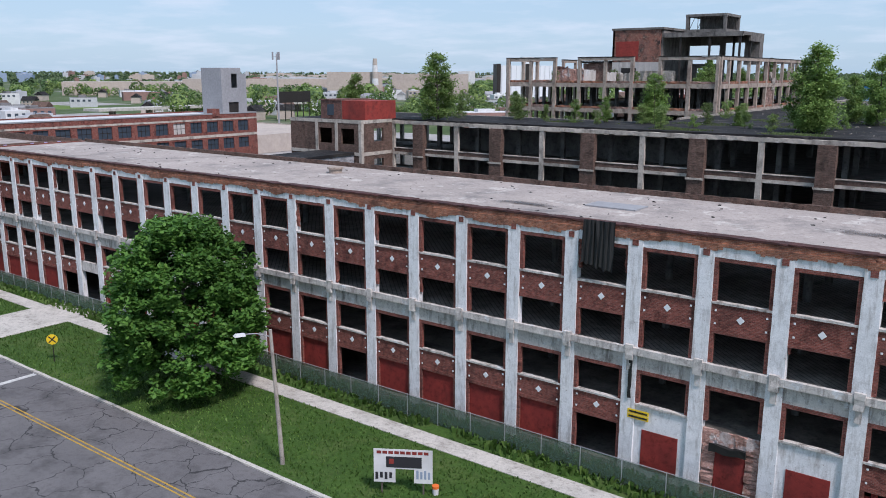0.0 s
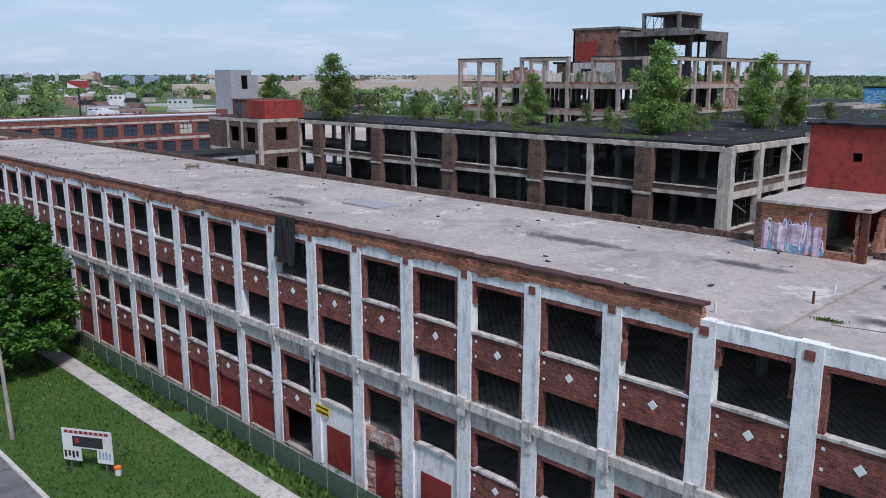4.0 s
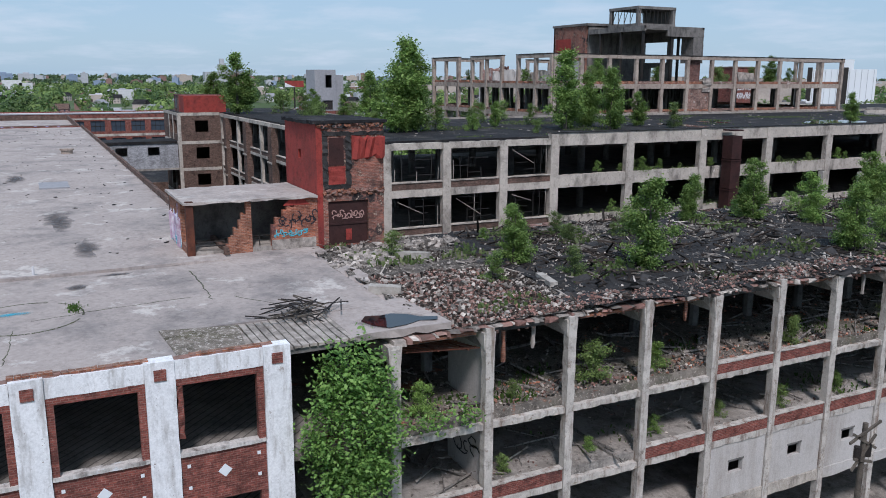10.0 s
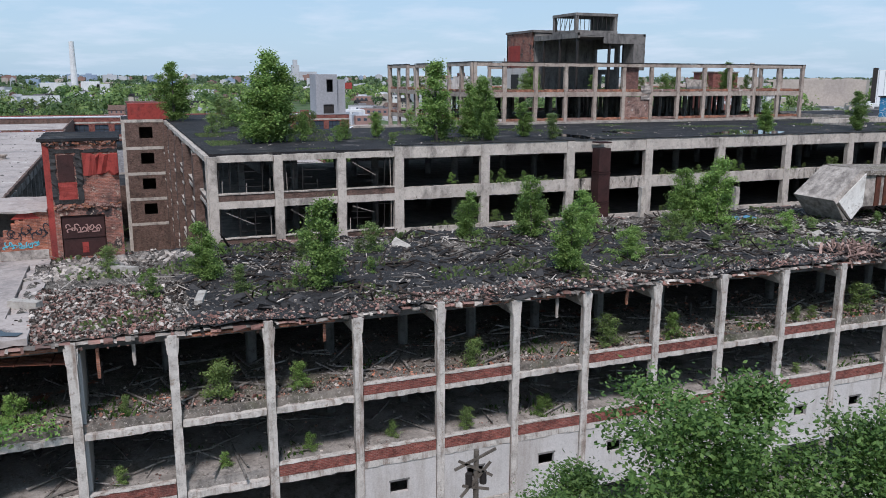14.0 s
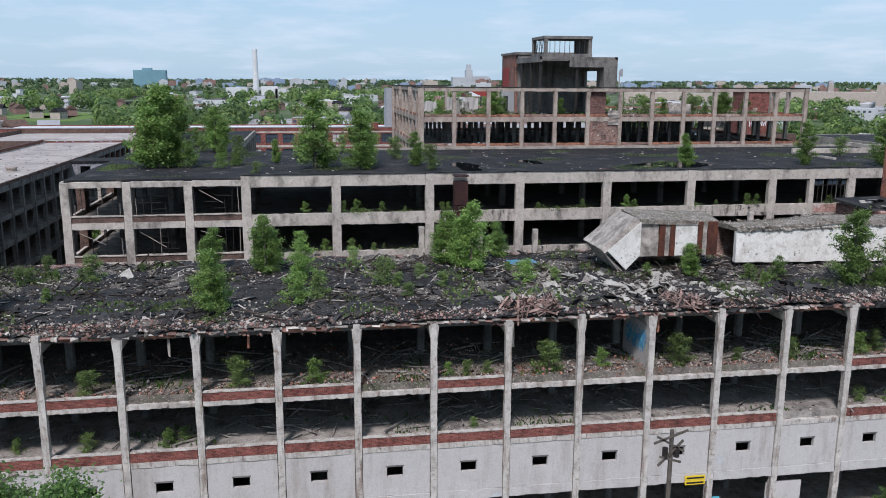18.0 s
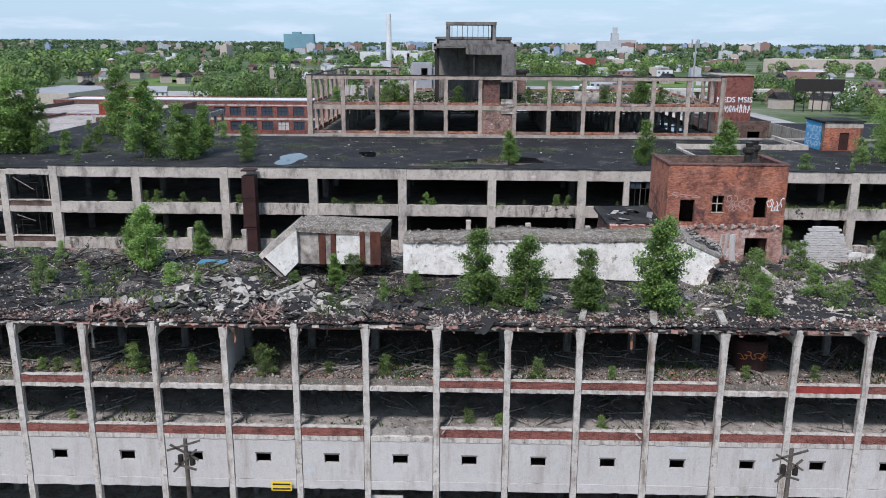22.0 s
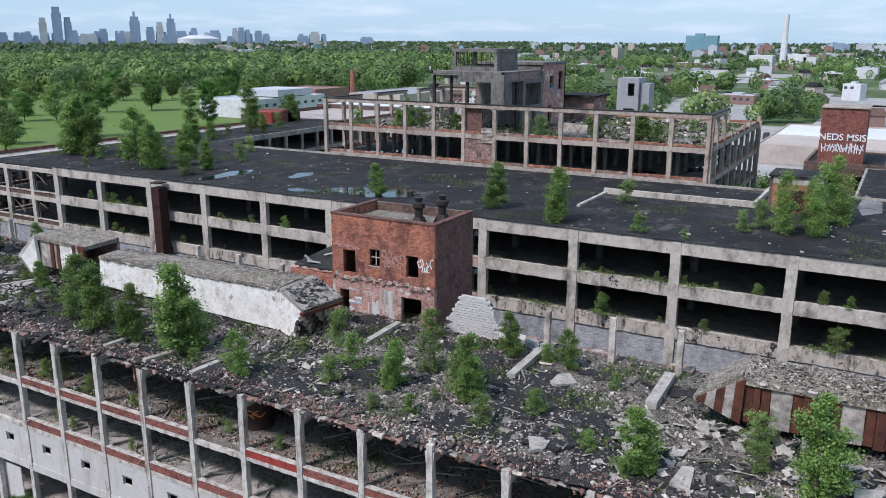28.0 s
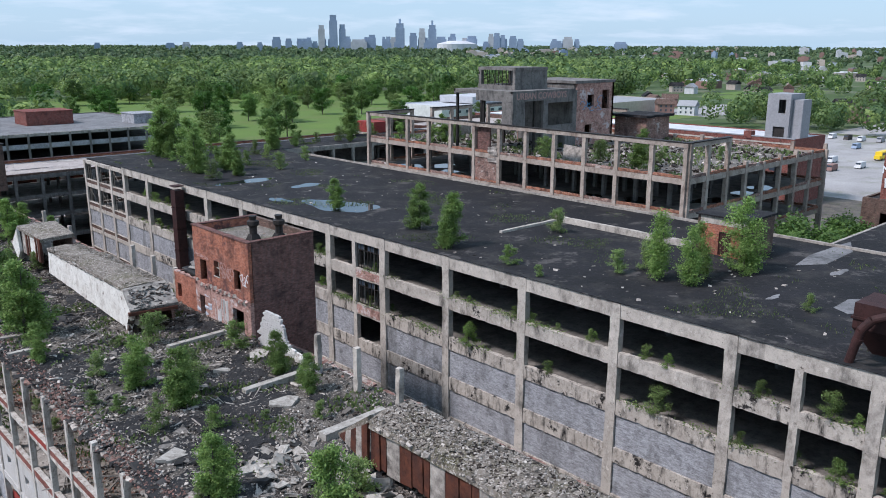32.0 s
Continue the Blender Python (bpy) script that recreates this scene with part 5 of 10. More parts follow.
# ---- red brick stair house on the ruined wing's west side ----
RX0, RX1, RY0, RY1, RT = 1.85, 8.1, 159.2, 168.85, 24.15
rb = thing("brick_stair_house", "two-storey orange and brown brick stair house with graffiti", "brick building", at=(3, 163, 0))
fr = [(160.3, 161.5, 19.4, 21.3), (162.9, 163.85, 20.3, 21.65), (166.3, 167.4, 19.8, 21.55), (159.95, 160.85, 15.7, 17.95), (165.85, 167.7, 15.7, 18.15)]
part("wall", walled(Shape(), "x", RX1 - 0.35, RY0, RY1, 19.15, RT, [h for h in fr if h[2] > 19.15]), BRICK_M, rb)
part("wall", walled(Shape(), "x", RX1 - 0.3, RY0, RY1, 0, 19.15, [h for h in fr if h[2] < 19.15]), BRICK_P, rb, "pinkish scarred brick wall")
part("wall", Shape().box(RX0, RX1 - 0.3, RY1 - 0.35, RY1, 0, RT), BRICK_N, rb, "dark brown brick wall")
part("wall", Shape().box(RX0, RX1 - 0.36, RY0, RY0 + 0.35, 0, RT), BRICK_M, rb, "orange brick wall")
part("wall", Shape().box(RX0, RX0 + 0.35, RY0 + 0.35, RY1 - 0.35, 0, RT), BRICK_B, rb)
part("roof", Shape().box(RX0 + 0.35, RX1 - 0.35, RY0 + 0.35, RY1 - 0.35, 23.2, 23.45), FLOOR_B, rb)
part("coping", Shape().worn(RX1 - 0.45, RX1 + 0.08, RY0 - 0.08, RY1 + 0.08, RT, RT + 0.12, 0.03).worn(RX0, RX1 - 0.45, RY1 - 0.42, RY1 + 0.08, RT, RT + 0.12, 0.03).worn(RX0, RX1 - 0.45, RY0 - 0.08, RY0 + 0.42, RT, RT + 0.12, 0.03), BRICK_N, rb)
for x, y in ((6.0, 166.2), (4.2, 167.3)):
    v = Shape().tube((x, y, 25.4), (x, y, 25.75), 0.26, 0.34, n=12).hexa([(x - 0.6, y - 0.6, 23.4), (x + 0.6, y - 0.6, 23.4), (x + 0.6, y + 0.6, 23.4), (x - 0.6, y + 0.6, 23.4), (x - 0.3, y - 0.3, 24.2), (x + 0.3, y - 0.3, 24.2), (x + 0.3, y + 0.3, 24.2), (x - 0.3, y + 0.3, 24.2)])
    v.tube((x, y, 24.2), (x, y, 24.8), 0.32, n=12).tube((x, y, 24.8), (x, y, 25.0), 0.32, 0.5, n=12).tube((x, y, 25.0), (x, y, 25.3), 0.5, n=12).tube((x, y, 25.3), (x, y, 25.4), 0.5, 0.3, n=12)
    tagged(part("roof_ventilator", v, STEEL), "dark steel roof ventilator on the brick stair house", "ventilator", "roof ventilators")
low = part("low_annex", walled(Shape(), "x", RX1 - 0.4, 154.7, RY0, 0, 19.0, [(155.2, 156.0, 16.6, 18.0)], 0.35), BRICK_A, rb, "low orange brick annex with a broken edge")
part("annex_side", Shape().worn(RX0, RX1 - 0.4, 154.7, 155.0, 0, 19.0, 0.05, 0.8), BRICK_N, low)
part("broken_rim", Shape().worn(RX1 - 0.42, RX1 - 0.02, 154.7, RY0, 19.0, 19.15, 0.16, 0.25), BRICK_P, low)
roof_ = part("annex_roof", Shape().hexa([(RX0, 154.3, 19.2), (RX1 - 0.9, 154.5, 18.95), (RX1 - 0.6, RY0, 18.9), (RX0, RY0, 19.3), (RX0, 154.3, 19.45), (RX1 - 0.9, 154.5, 19.15), (RX1 - 0.6, RY0, 19.1), (RX0, RY0, 19.55)]), TAR, low)
for k in range(9):
    part("torn_sheet", Shape().chunk((RX1 - 1.2 - 4.6 * RNG.random(), 154.7 + 4.0 * RNG.random(), 19.3 + 0.15 * RNG.random()), (1.0 * RNG.random() + 0.3, 0.5, 0.06)), (ROOF_G, CHUNK_K, SLAB)[k % 3], roof_)

# ---- stair house on the street wing's roof ----
sx = 7.4
ann = thing("roof_stair_house", "red painted brick stair house with a broken arched annex", "brick building", at=(3, 70, 16.3))
part("upper_wall", walled(Shape(), "y", 71.75, 1.2, sx, 15.5, 23.3, [(3.9, 4.45, 21.1, 21.65)]), RED_L, ann, "red painted brick wall")
part("upper_wall", walled(Shape(), "x", sx - 0.35, 72.1, 75.9, 15.5, 23.3, [(72.4, 74.9, 16.2, 18.8)]), BRICK_X, ann, "patched brick wall")
part("upper_wall", Shape().box(1.2, sx - 0.35, 75.55, 75.9, 15.5, 23.3), BRICK_B, ann)
part("upper_wall", Shape().box(1.2, 1.55, 72.1, 75.55, 15.5, 23.3), BRICK_B, ann)
part("red_patch", Shape().worn(sx, sx + 0.02, 73.9, 75.9, 21.2, 22.6, 0.35, 0.25), RED_L, ann)
part("red_patch", Shape().worn(sx, sx + 0.02, 72.45, 73.5, 19.8, 20.85, 0.06, 0.25), RED_L, ann)
part("blocked_door", Shape().box(sx, sx + 0.03, 72.5, 73.4, 20.9, 22.5), DARKRED, ann)
part("tar_frame", Shape().worn(sx + 0.01, sx + 0.05, 72.1, 72.45, 19.6, 22.9, 0.15, 0.2).worn(sx + 0.01, sx + 0.05, 73.5, 73.85, 19.7, 22.8, 0.15, 0.2).worn(sx + 0.01, sx + 0.05, 72.1, 75.9, 22.6, 22.85, 0.12, 0.2).worn(sx + 0.01, sx + 0.05, 72.2, 73.8, 19.5, 19.8, 0.12, 0.2), CHUNK_K, ann, "black tar scars")
for k in range(46):
    y = 71.8 + 4.1 * RNG.random()
    part("ragged_brick", Shape().chunk((sx + 0.02, y, 23.1 + 0.2 * RNG.random()), (0.3, 0.25, 0.14)), (BRICK_O, CHUNK_R, CHUNK_K)[k % 3], ann)
for k in range(40):
    y = 71.9 + 4.0 * RNG.random()
    part("ragged_brick", Shape().chunk((sx + 0.04, y, 19.2 + 0.3 * RNG.random()), (0.26, 0.22, 0.12)), (BRICK_O, CHUNK_R)[k % 2], ann)
part("roof", Shape().worn(1.0, sx + 0.2, 71.5, 76.1, 23.25, 23.5, 0.12, 0.5), TAR, ann)
part("steel_door", Shape().box(sx - 0.2, sx - 0.12, 72.45, 74.85, 16.2, 18.75).box(sx - 0.12, sx - 0.06, 72.45, 74.85, 17.4, 17.5), DARKRED, ann, "dark rusty double door with graffiti")
part("annex_wall", walled(Shape(), "y", 64.4, 1.6, 5.3, 16.2, 19.1, []), BRICK_O, ann, "graffitied brick wall")
part("annex_wall", Shape().worn(6.8, sx - 0.3, 64.4, 64.75, 16.2, 19.0, 0.12, 0.25), BRICK_O, ann)
part("annex_wall", Shape().box(5.3, 6.8, 64.4, 64.75, 16.2, 16.75), BRICK_O, ann)


def ragged(y0, y1, heights, m, label=""):
    """A broken brick wall in the annex front, one column of masonry after another."""
    n = len(heights)
    outline = [(y0, 16.2)]
    for i, h in enumerate(heights):
        outline += [(y0 + (y1 - y0) * i / n, 16.2 + h), (y0 + (y1 - y0) * (i + 1) / n - 0.01, 16.2 + h)]
    outline.append((y1, 16.2))
    m_, sh = len(outline), Shape()
    sh.v = [(sx, y, z) for y, z in outline] + [(sx - 0.3, y, z) for y, z in outline]
    sh.f = [tuple(range(m_)), tuple(range(2 * m_ - 1, m_ - 1, -1))] + [(q, q + m_, (q + 1) % m_ + m_, (q + 1) % m_) for q in range(m_)]
    sh.k = [0] * len(sh.f)
    return part("annex_wall", sh, m, ann, label)


ragged(66.3, 67.9, [0.45, 0.6, 0.95, 1.05, 1.5, 1.4, 1.9, 2.3, 2.2, 2.9, 2.9], BRICK_O, "broken stepped brick wall")
ragged(69.0, 71.75, [1.5, 1.9, 1.85, 2.3, 2.5, 2.45, 2.7, 2.85, 2.9, 2.9, 2.95, 2.95], BRICK_M, "arched graffitied brick wall")
part("arch_scar", Shape().hexa([(sx, 69.7, 18.75), (sx, 71.3, 18.75), (sx + 0.02, 71.3, 18.75), (sx + 0.02, 69.7, 18.75), (sx, 70.1, 19.1), (sx, 70.9, 19.1), (sx + 0.02, 70.9, 19.1), (sx + 0.02, 70.1, 19.1)]), RED_L, ann)
part("pale_base", Shape().worn(sx - 0.02, sx + 0.06, 69.0, 71.6, 16.25, 16.85, 0.05, 0.4), CHUNK, ann)
part("inner_wall", Shape().box(3.6, 3.9, 64.8, 71.7, 16.2, 19.1), CONC_IN, ann)
part("annex_floor", Shape().worn(1.6, sx - 0.05, 64.8, 71.7, 16.2, 16.5, 0.05, 0.6), CONC, ann)
part("rail", Shape().bar((sx - 0.4, 67.95, 17.1), (sx - 0.4, 68.95, 17.1), 0.05).bar((sx - 0.4, 68.4, 16.4), (sx - 0.4, 68.4, 17.1), 0.05), STEEL, ann)
part("rail", Shape().bar((sx - 0.2, 64.9, 17.0), (sx - 0.2, 66.4, 17.0), 0.06).bar((sx - 0.2, 64.9, 16.75), (sx - 0.2, 66.4, 16.75), 0.06), STEEL, ann)
part("annex_roof", Shape().worn(1.3, sx + 0.25, 64.2, 71.7, 19.12, 19.3, 0.08, 0.5), ROOF, ann)
part("corner_post", Shape().box(sx - 0.25, sx + 0.1, 64.35, 64.75, 16.0, 19.3), RUST, ann, "rusty steel corner post")
part("annex_wall", Shape().box(1.3, 1.6, 64.4, 71.7, 14, 19.1), BRICK_B, ann)


# ---- rubble, fallen pieces and collapsed roof monitors on the ruined wing ----
def lumps(name, material, centres, sizes, tilt, parent, label):
    """Many broken pieces as one part of kind stuff."""
    n = len(centres)
    base = np.array([[x, y, z] for z in (-0.5, 0.5) for x, y in ((-0.5, -0.5), (0.5, -0.5), (0.5, 0.5), (-0.5, 0.5))])
    p = base[None] * sizes[:, None, :] * (0.6 + 0.6 * RNG.random((n, 8, 3)))
    ax, ay, az = RNG.normal(0, tilt, n), RNG.normal(0, tilt, n), RNG.random(n) * 6.28
    c, s = np.cos(ax)[:, None], np.sin(ax)[:, None]
    p = np.stack([p[..., 0], p[..., 1] * c - p[..., 2] * s, p[..., 1] * s + p[..., 2] * c], -1)
    c, s = np.cos(ay)[:, None], np.sin(ay)[:, None]
    p = np.stack([p[..., 0] * c + p[..., 2] * s, p[..., 1], -p[..., 0] * s + p[..., 2] * c], -1)
    c, s = np.cos(az)[:, None], np.sin(az)[:, None]
    p = np.stack([p[..., 0] * c - p[..., 1] * s, p[..., 0] * s + p[..., 1] * c, p[..., 2]], -1) + centres[:, None, :]
    quads = np.array([(0, 3, 2, 1), (4, 5, 6, 7), (0, 1, 5, 4), (1, 2, 6, 5), (2, 3, 7, 6), (3, 0, 4, 7)])
    f = (quads[None] + 8 * np.arange(n)[:, None, None]).reshape(-1, 4)
    me = bpy.data.meshes.new(name)
    me.from_pydata(p.reshape(-1, 3).tolist(), [], f.tolist())
    me.materials.append(material)
    return tagged(part(name, me, material, parent, label), kind="stuff")


def on_roof(n, x0, x1, y0, y1, clump=0.0, seed=0.0, lift=0.02):
    """Places on the rubble layer, gathered in drifts where clump is above zero."""
    out = []
    while len(out) < n:
        x, y = x0 + (x1 - x0) * RNG.random(), y0 + (y1 - y0) * RNG.random()
        if clump and noise.noise((x * 0.22, y * 0.22, seed)) < clump * (RNG.random() * 2 - 1):
            continue
        out.append((x, y, rubble_height(x, y) + lift))
    return np.array(out)


def dims(n, a_, b_, flat=1.0, thin=1.0):
    s = a_ + (b_ - a_) * RNG.random(n) ** 2.2
    return np.stack([s, s * (0.45 + 0.5 * RNG.random(n)) * thin, s * (0.25 + 0.5 * RNG.random(n)) * flat], 1)


R0, R1 = BX0 + 0.4, BX1 - 0.7
lumps("brick_rubble", CHUNK_R, on_roof(4200, 15.5, R1 + 0.3, 71.6, 77.5, 0, 1, 0.06), dims(4200, 0.05, 0.2), 0.5, ruin, "pinkish broken brick heap")
lumps("concrete_rubble", CHUNK, on_roof(1100, 15.5, R1 + 0.3, 71.6, 78.5, 0, 1, 0.1), dims(1100, 0.06, 0.26), 0.5, ruin, "pale bits on the brick heap")
lumps("dark_litter", CHUNK_D, on_roof(1500, 15.5, R1 + 0.3, 71.6, 78.5, 0, 1, 0.1), dims(1500, 0.06, 0.24), 0.5, ruin, "dark crumbs on the brick heap")
lumps("brick_rubble", CHUNK_R, on_roof(1500, 22.6, R1 + 0.3, 78, BEND, 0.4, 2, 0.03), dims(1500, 0.07, 0.3), 0.5, ruin, "broken brick along the edge")
lumps("concrete_rubble", CHUNK, on_roof(2600, R0, R1, 71, 112, 0.85, 3, 0.1), dims(2600, 0.03, 0.2), 0.45, ruin, "pale concrete bits")
lumps("concrete_rubble", CHUNK, on_roof(900, 8.0, 13.0, 70.5, 80, 0.2, 3), dims(900, 0.08, 0.6), 0.4, ruin, "pale concrete lumps")
lumps("concrete_rubble", CHUNK, on_roof(15000, R0, R1, 110, BEND, 0.7, 4, 0.06), dims(15000, 0.03, 0.2), 0.45, ruin, "pale concrete bits")
lumps("slab_rubble", CHUNK, on_roof(200, R0, R1, 118, BEND, 0.8, 5, 0.03), dims(200, 0.3, 1.1, 0.2), 0.3, ruin, "broken flat slabs")
lumps("slab_rubble", SLAB, on_roof(170, 15, 21, 122, 135, 0, 5, 0.1), dims(170, 0.25, 1.0, 0.2), 0.4, ruin, "broken flat slabs")
lumps("slab_rubble", SLAB, on_roof(240, 14.2, 19, 186, 205, 0.3, 6, 0.15), dims(240, 0.25, 1.1, 0.2), 0.4, ruin, "heaped pale slabs")
lumps("concrete_rubble", CHUNK, on_roof(7000, R0 + 6, R1 + 0.2, 160, 207, 0.2, 17), dims(7000, 0.04, 0.27), 0.45, ruin, "pale concrete bits")
lumps("slab_rubble", CHUNK, on_roof(320, 14.5, R1, 158, 207, 0.4, 15, 0.05), dims(320, 0.25, 0.95, 0.25), 0.3, ruin, "scattered slab pieces")
n = 3600
lumps("edge_rubble", CHUNK, on_roof(n, 22.4, R1 + 0.55, 77.5, BEND, 0.5, 41, 0.12), dims(n, 0.04, 0.24), 0.5, ruin, "pale crumbs along the broken edge")
n = 5600
lumps("edge_rubble", CHUNK_R, on_roof(n, 22.8, R1 + 0.55, 77.5, BEND, 0.5, 44, 0.12), dims(n, 0.04, 0.18), 0.5, ruin, "pink brick crumbs along the broken edge")
n = 900
lumps("splintered_board", CHUNK_D, on_roof(n, R0, R1 + 0.4, 78, 140, 0.3, 51, 0.14), np.stack([0.6 + 2.2 * RNG.random(n) ** 2, 0.05 + 0.1 * RNG.random(n), 0.04 + 0.05 * RNG.random(n)], 1), 0.3, ruin, "charred boards lying across the torn tar")
n = 1500
lumps("splintered_board", CHUNK, on_roof(n, R0, R1 + 0.2, 72, BEND, 0.2, 7, 0.12), np.stack([0.3 + 1.5 * RNG.random(n) ** 2.5, 0.04 + 0.06 * RNG.random(n), 0.03 + 0.03 * RNG.random(n)], 1), 0.25, ruin, "splintered boards and strips")
n = 8000
lumps("dark_litter", CHUNK_D, on_roof(n, R0, R1 + 0.3, 71, BEND, 0.3, 12, 0.02), dims(n, 0.05, 0.3), 0.5, ruin, "dark brown litter and tar crumbs")
n = 700
lumps("tar_sheet", CHUNK_K, on_roof(n, 21.2, R1 + 0.55, 78, BEND, 0.5, 9, 0.0), np.stack([0.3 + 1.2 * RNG.random(n) ** 2, 0.2 + 0.7 * RNG.random(n) ** 2, 0.05 + 0.1 * RNG.random(n)], 1), 0.2, ruin, "torn black tar sheets along the broken edge")
n = 500
lumps("tar_sheet", CHUNK_K, on_roof(n, 13, R1, 78, 136, 0.7, 8, -0.02), np.stack([0.4 + 1.6 * RNG.random(n) ** 2, 0.3 + 1.0 * RNG.random(n) ** 2, 0.12 + 0.15 * RNG.random(n)], 1), 0.16, ruin, "torn black tar sheets")
n = 260
lumps("tar_sheet", CHUNK_K, on_roof(n, 15, R1, 136, BEND, 0.7, 8, -0.02), np.stack([0.4 + 1.4 * RNG.random(n) ** 2, 0.3 + 0.9 * RNG.random(n) ** 2, 0.12 + 0.15 * RNG.random(n)], 1), 0.16, ruin, "torn black tar sheets")
n = 230
yy_ = np.where(RNG.random(n) < 0.65, 117.8 + 3.4 * RNG.random(n), 128.5 + 2.0 * RNG.random(n))
xx_ = 21.8 + 2.6 * RNG.random(n)
lumps("rusty_sheet_debris", RUSTY, np.stack([xx_, yy_, 16.1 + 0.55 * RNG.random(n) * (1 - np.abs(xx_ - 23.1) / 2)], 1), np.stack([0.5 + 1.0 * RNG.random(n), 0.07 + 0.12 * RNG.random(n), 0.02 + 0.03 * RNG.random(n)], 1), 0.6, ruin, "curled rusty roof sheets heaped at the edge")
n = 150
lumps("slab_rubble", SLAB, on_roof(n, 20.0, 24.0, 117, 137, 0.2, 77, 0.12), dims(n, 0.2, 0.85, 0.3), 0.5, ruin, "broken slabs heaped at the edge")
n = 110
lumps("tar_sheet", CHUNK_K, on_roof(n, 20.0, 24.2, 116, 140, 0.3, 78, 0.15), np.stack([0.3 + 1.0 * RNG.random(n), 0.2 + 0.6 * RNG.random(n), 0.04 + 0.06 * RNG.random(n)], 1), 0.45, ruin, "crumpled black tar sheets")
# litter on the open floors behind the edge, in drifts
for z, m, n, lo, lab in ((12.03, CHUNK, 9000, -0.3, "pale litter"), (12.03, CHUNK_O, 5200, 0.05, "brick litter"), (12.03, CHUNK_D, 8000, -0.3, "dark litter"), (8.48, CHUNK, 4500, -0.2, "pale litter"), (8.48, CHUNK_R, 2200, 0.1, "brick litter")):
    x = BX1 - 0.55 - 8 * RNG.random(n) ** 1.5
    y = 69.5 + (BEND - 70) * RNG.random(n)
    keep = np.array([noise.noise((a_ * 0.3, b_ * 0.28, z + 3 * lo)) > lo for a_, b_ in zip(x, y)])
    c = np.stack([x, y, np.full(n, z + 0.02)], 1)[keep]
    lumps("floor_litter", m, c, dims(len(c), 0.03, 0.16), 0.4, ruin, lab + " on the open floor")
for m, n, sd, lab in ((CHUNK_R, 5200, 3, "pinkish brick heaps"), (CHUNK, 5200, 9, "pale rubble heaps"), (CHUNK_O, 2600, 14, "orange brick heaps")):
    x, y = BX1 - 0.5 - 2.6 * RNG.random(n) ** 1.3, 69.8 + (BEND - 70) * RNG.random(n)
    hp = np.array([max(0.0, noise.noise((b_ * 0.33, sd, 2.0)) + 0.25 - 0.16 * (BX1 - a_)) for a_, b_ in zip(x, y)])
    keep = hp > 0.02
    lumps("floor_heap", m, np.stack([x, y, 12.0 + 0.75 * hp * RNG.random(n)], 1)[keep], dims(int(keep.sum()), 0.04, 0.2), 0.5, ruin, lab + " on the open floor")
n = 900
c = np.stack([BX1 - 1 - 6 * RNG.random(n), 70 + (BEND - 71) * RNG.random(n), np.where(RNG.random(n) < 0.5, 12.15, 8.6)], 1)
lumps("fallen_lath", PLANK_IN, c, np.stack([0.8 + 2.5 * RNG.random(n), 0.05 + 0.08 * RNG.random(n), 0.05 + 0.06 * RNG.random(n)], 1), 0.12, ruin, "fallen laths and pipes")
# hanging bits below the broken edge
n = 560
c = np.stack([BX1 - 0.15 - 0.4 * RNG.random(n), 73 + (BEND - 74) * RNG.random(n), 15.45 + 0.25 * RNG.random(n)], 1)
lumps("edge_debris", CHUNK_R, c, dims(n, 0.05, 0.26), 0.6, ruin, "bricks and slab bits hanging at the edge")

# fallen beams and plates big enough to name one by one
for x0, y0, x1, y1, w in ((14.1, 178.1, 8.9, 178.0, 0.55), (13.9, 187.3, 8.9, 187.2, 0.7), (14.2, 166.3, 9.1, 166.2, 0.5), (23.6, 150.3, 21.2, 150.9, 0.4), (24.0, 154.9, 21.5, 155.4, 0.45), (24.0, 159.4, 21.8, 159.7, 0.45), (15.6, 131.0, 19.4, 129.2, 0.45), (11.0, 75.2, 12.6, 76.4, 0.45), (18.2, 70.6, 18.9, 71.9, 0.55), (18.9, 79.5, 20.8, 79.1, 0.4)):
    z0, z1 = rubble_height(x0, y0), rubble_height(x1, y1)
    tagged(part("fallen_beam", Shape().bar((x0, y0, z0 + w * 0.3), (x1, y1, z1 + w * 0.3), w, w * 0.8), SLAB), "broken concrete beam lying on the rubble", "concrete beam", "fallen beams")
for x, y, a_, b_ in ((21.2, 191.2, 2.6, 1.9), (12.9, 181.3, 2.2, 1.7), (18.9, 187.8, 2.2, 1.4), (19.4, 199.5, 2.8, 2.0), (17.2, 131.6, 2.0, 1.5), (18.6, 126.6, 1.8, 1.3), (11.4, 92.8, 1.7, 1.3), (10.2, 74.0, 1.6, 1.1), (21.5, 183.2, 2.1, 1.5), (13.0, 173.6, 1.9, 1.4), (9.6, 172.4, 2.0, 1.5), (21.4, 205.5, 2.4, 1.8)):
    s = Shape()
    ang = np.sort(RNG.random(7) * 6.28)
    zc = rubble_height(x, y)
    tilt = RNG.normal(0, 0.12, 2)
    o = [(x + a_ / 2 * math.cos(t) * (0.8 + 0.4 * RNG.random()), y + b_ / 2 * math.sin(t) * (0.8 + 0.4 * RNG.random())) for t in ang]
    s.prism(o, zc - 0.1, zc + 0.16)
    s.v = [(vx, vy, vz + (vx - x) * tilt[0] + (vy - y) * tilt[1]) for vx, vy, vz in s.v]
    tagged(part("concrete_slab", s, SLAB), "broken pale concrete slab on the rubble roof", "concrete slab", "fallen slabs")

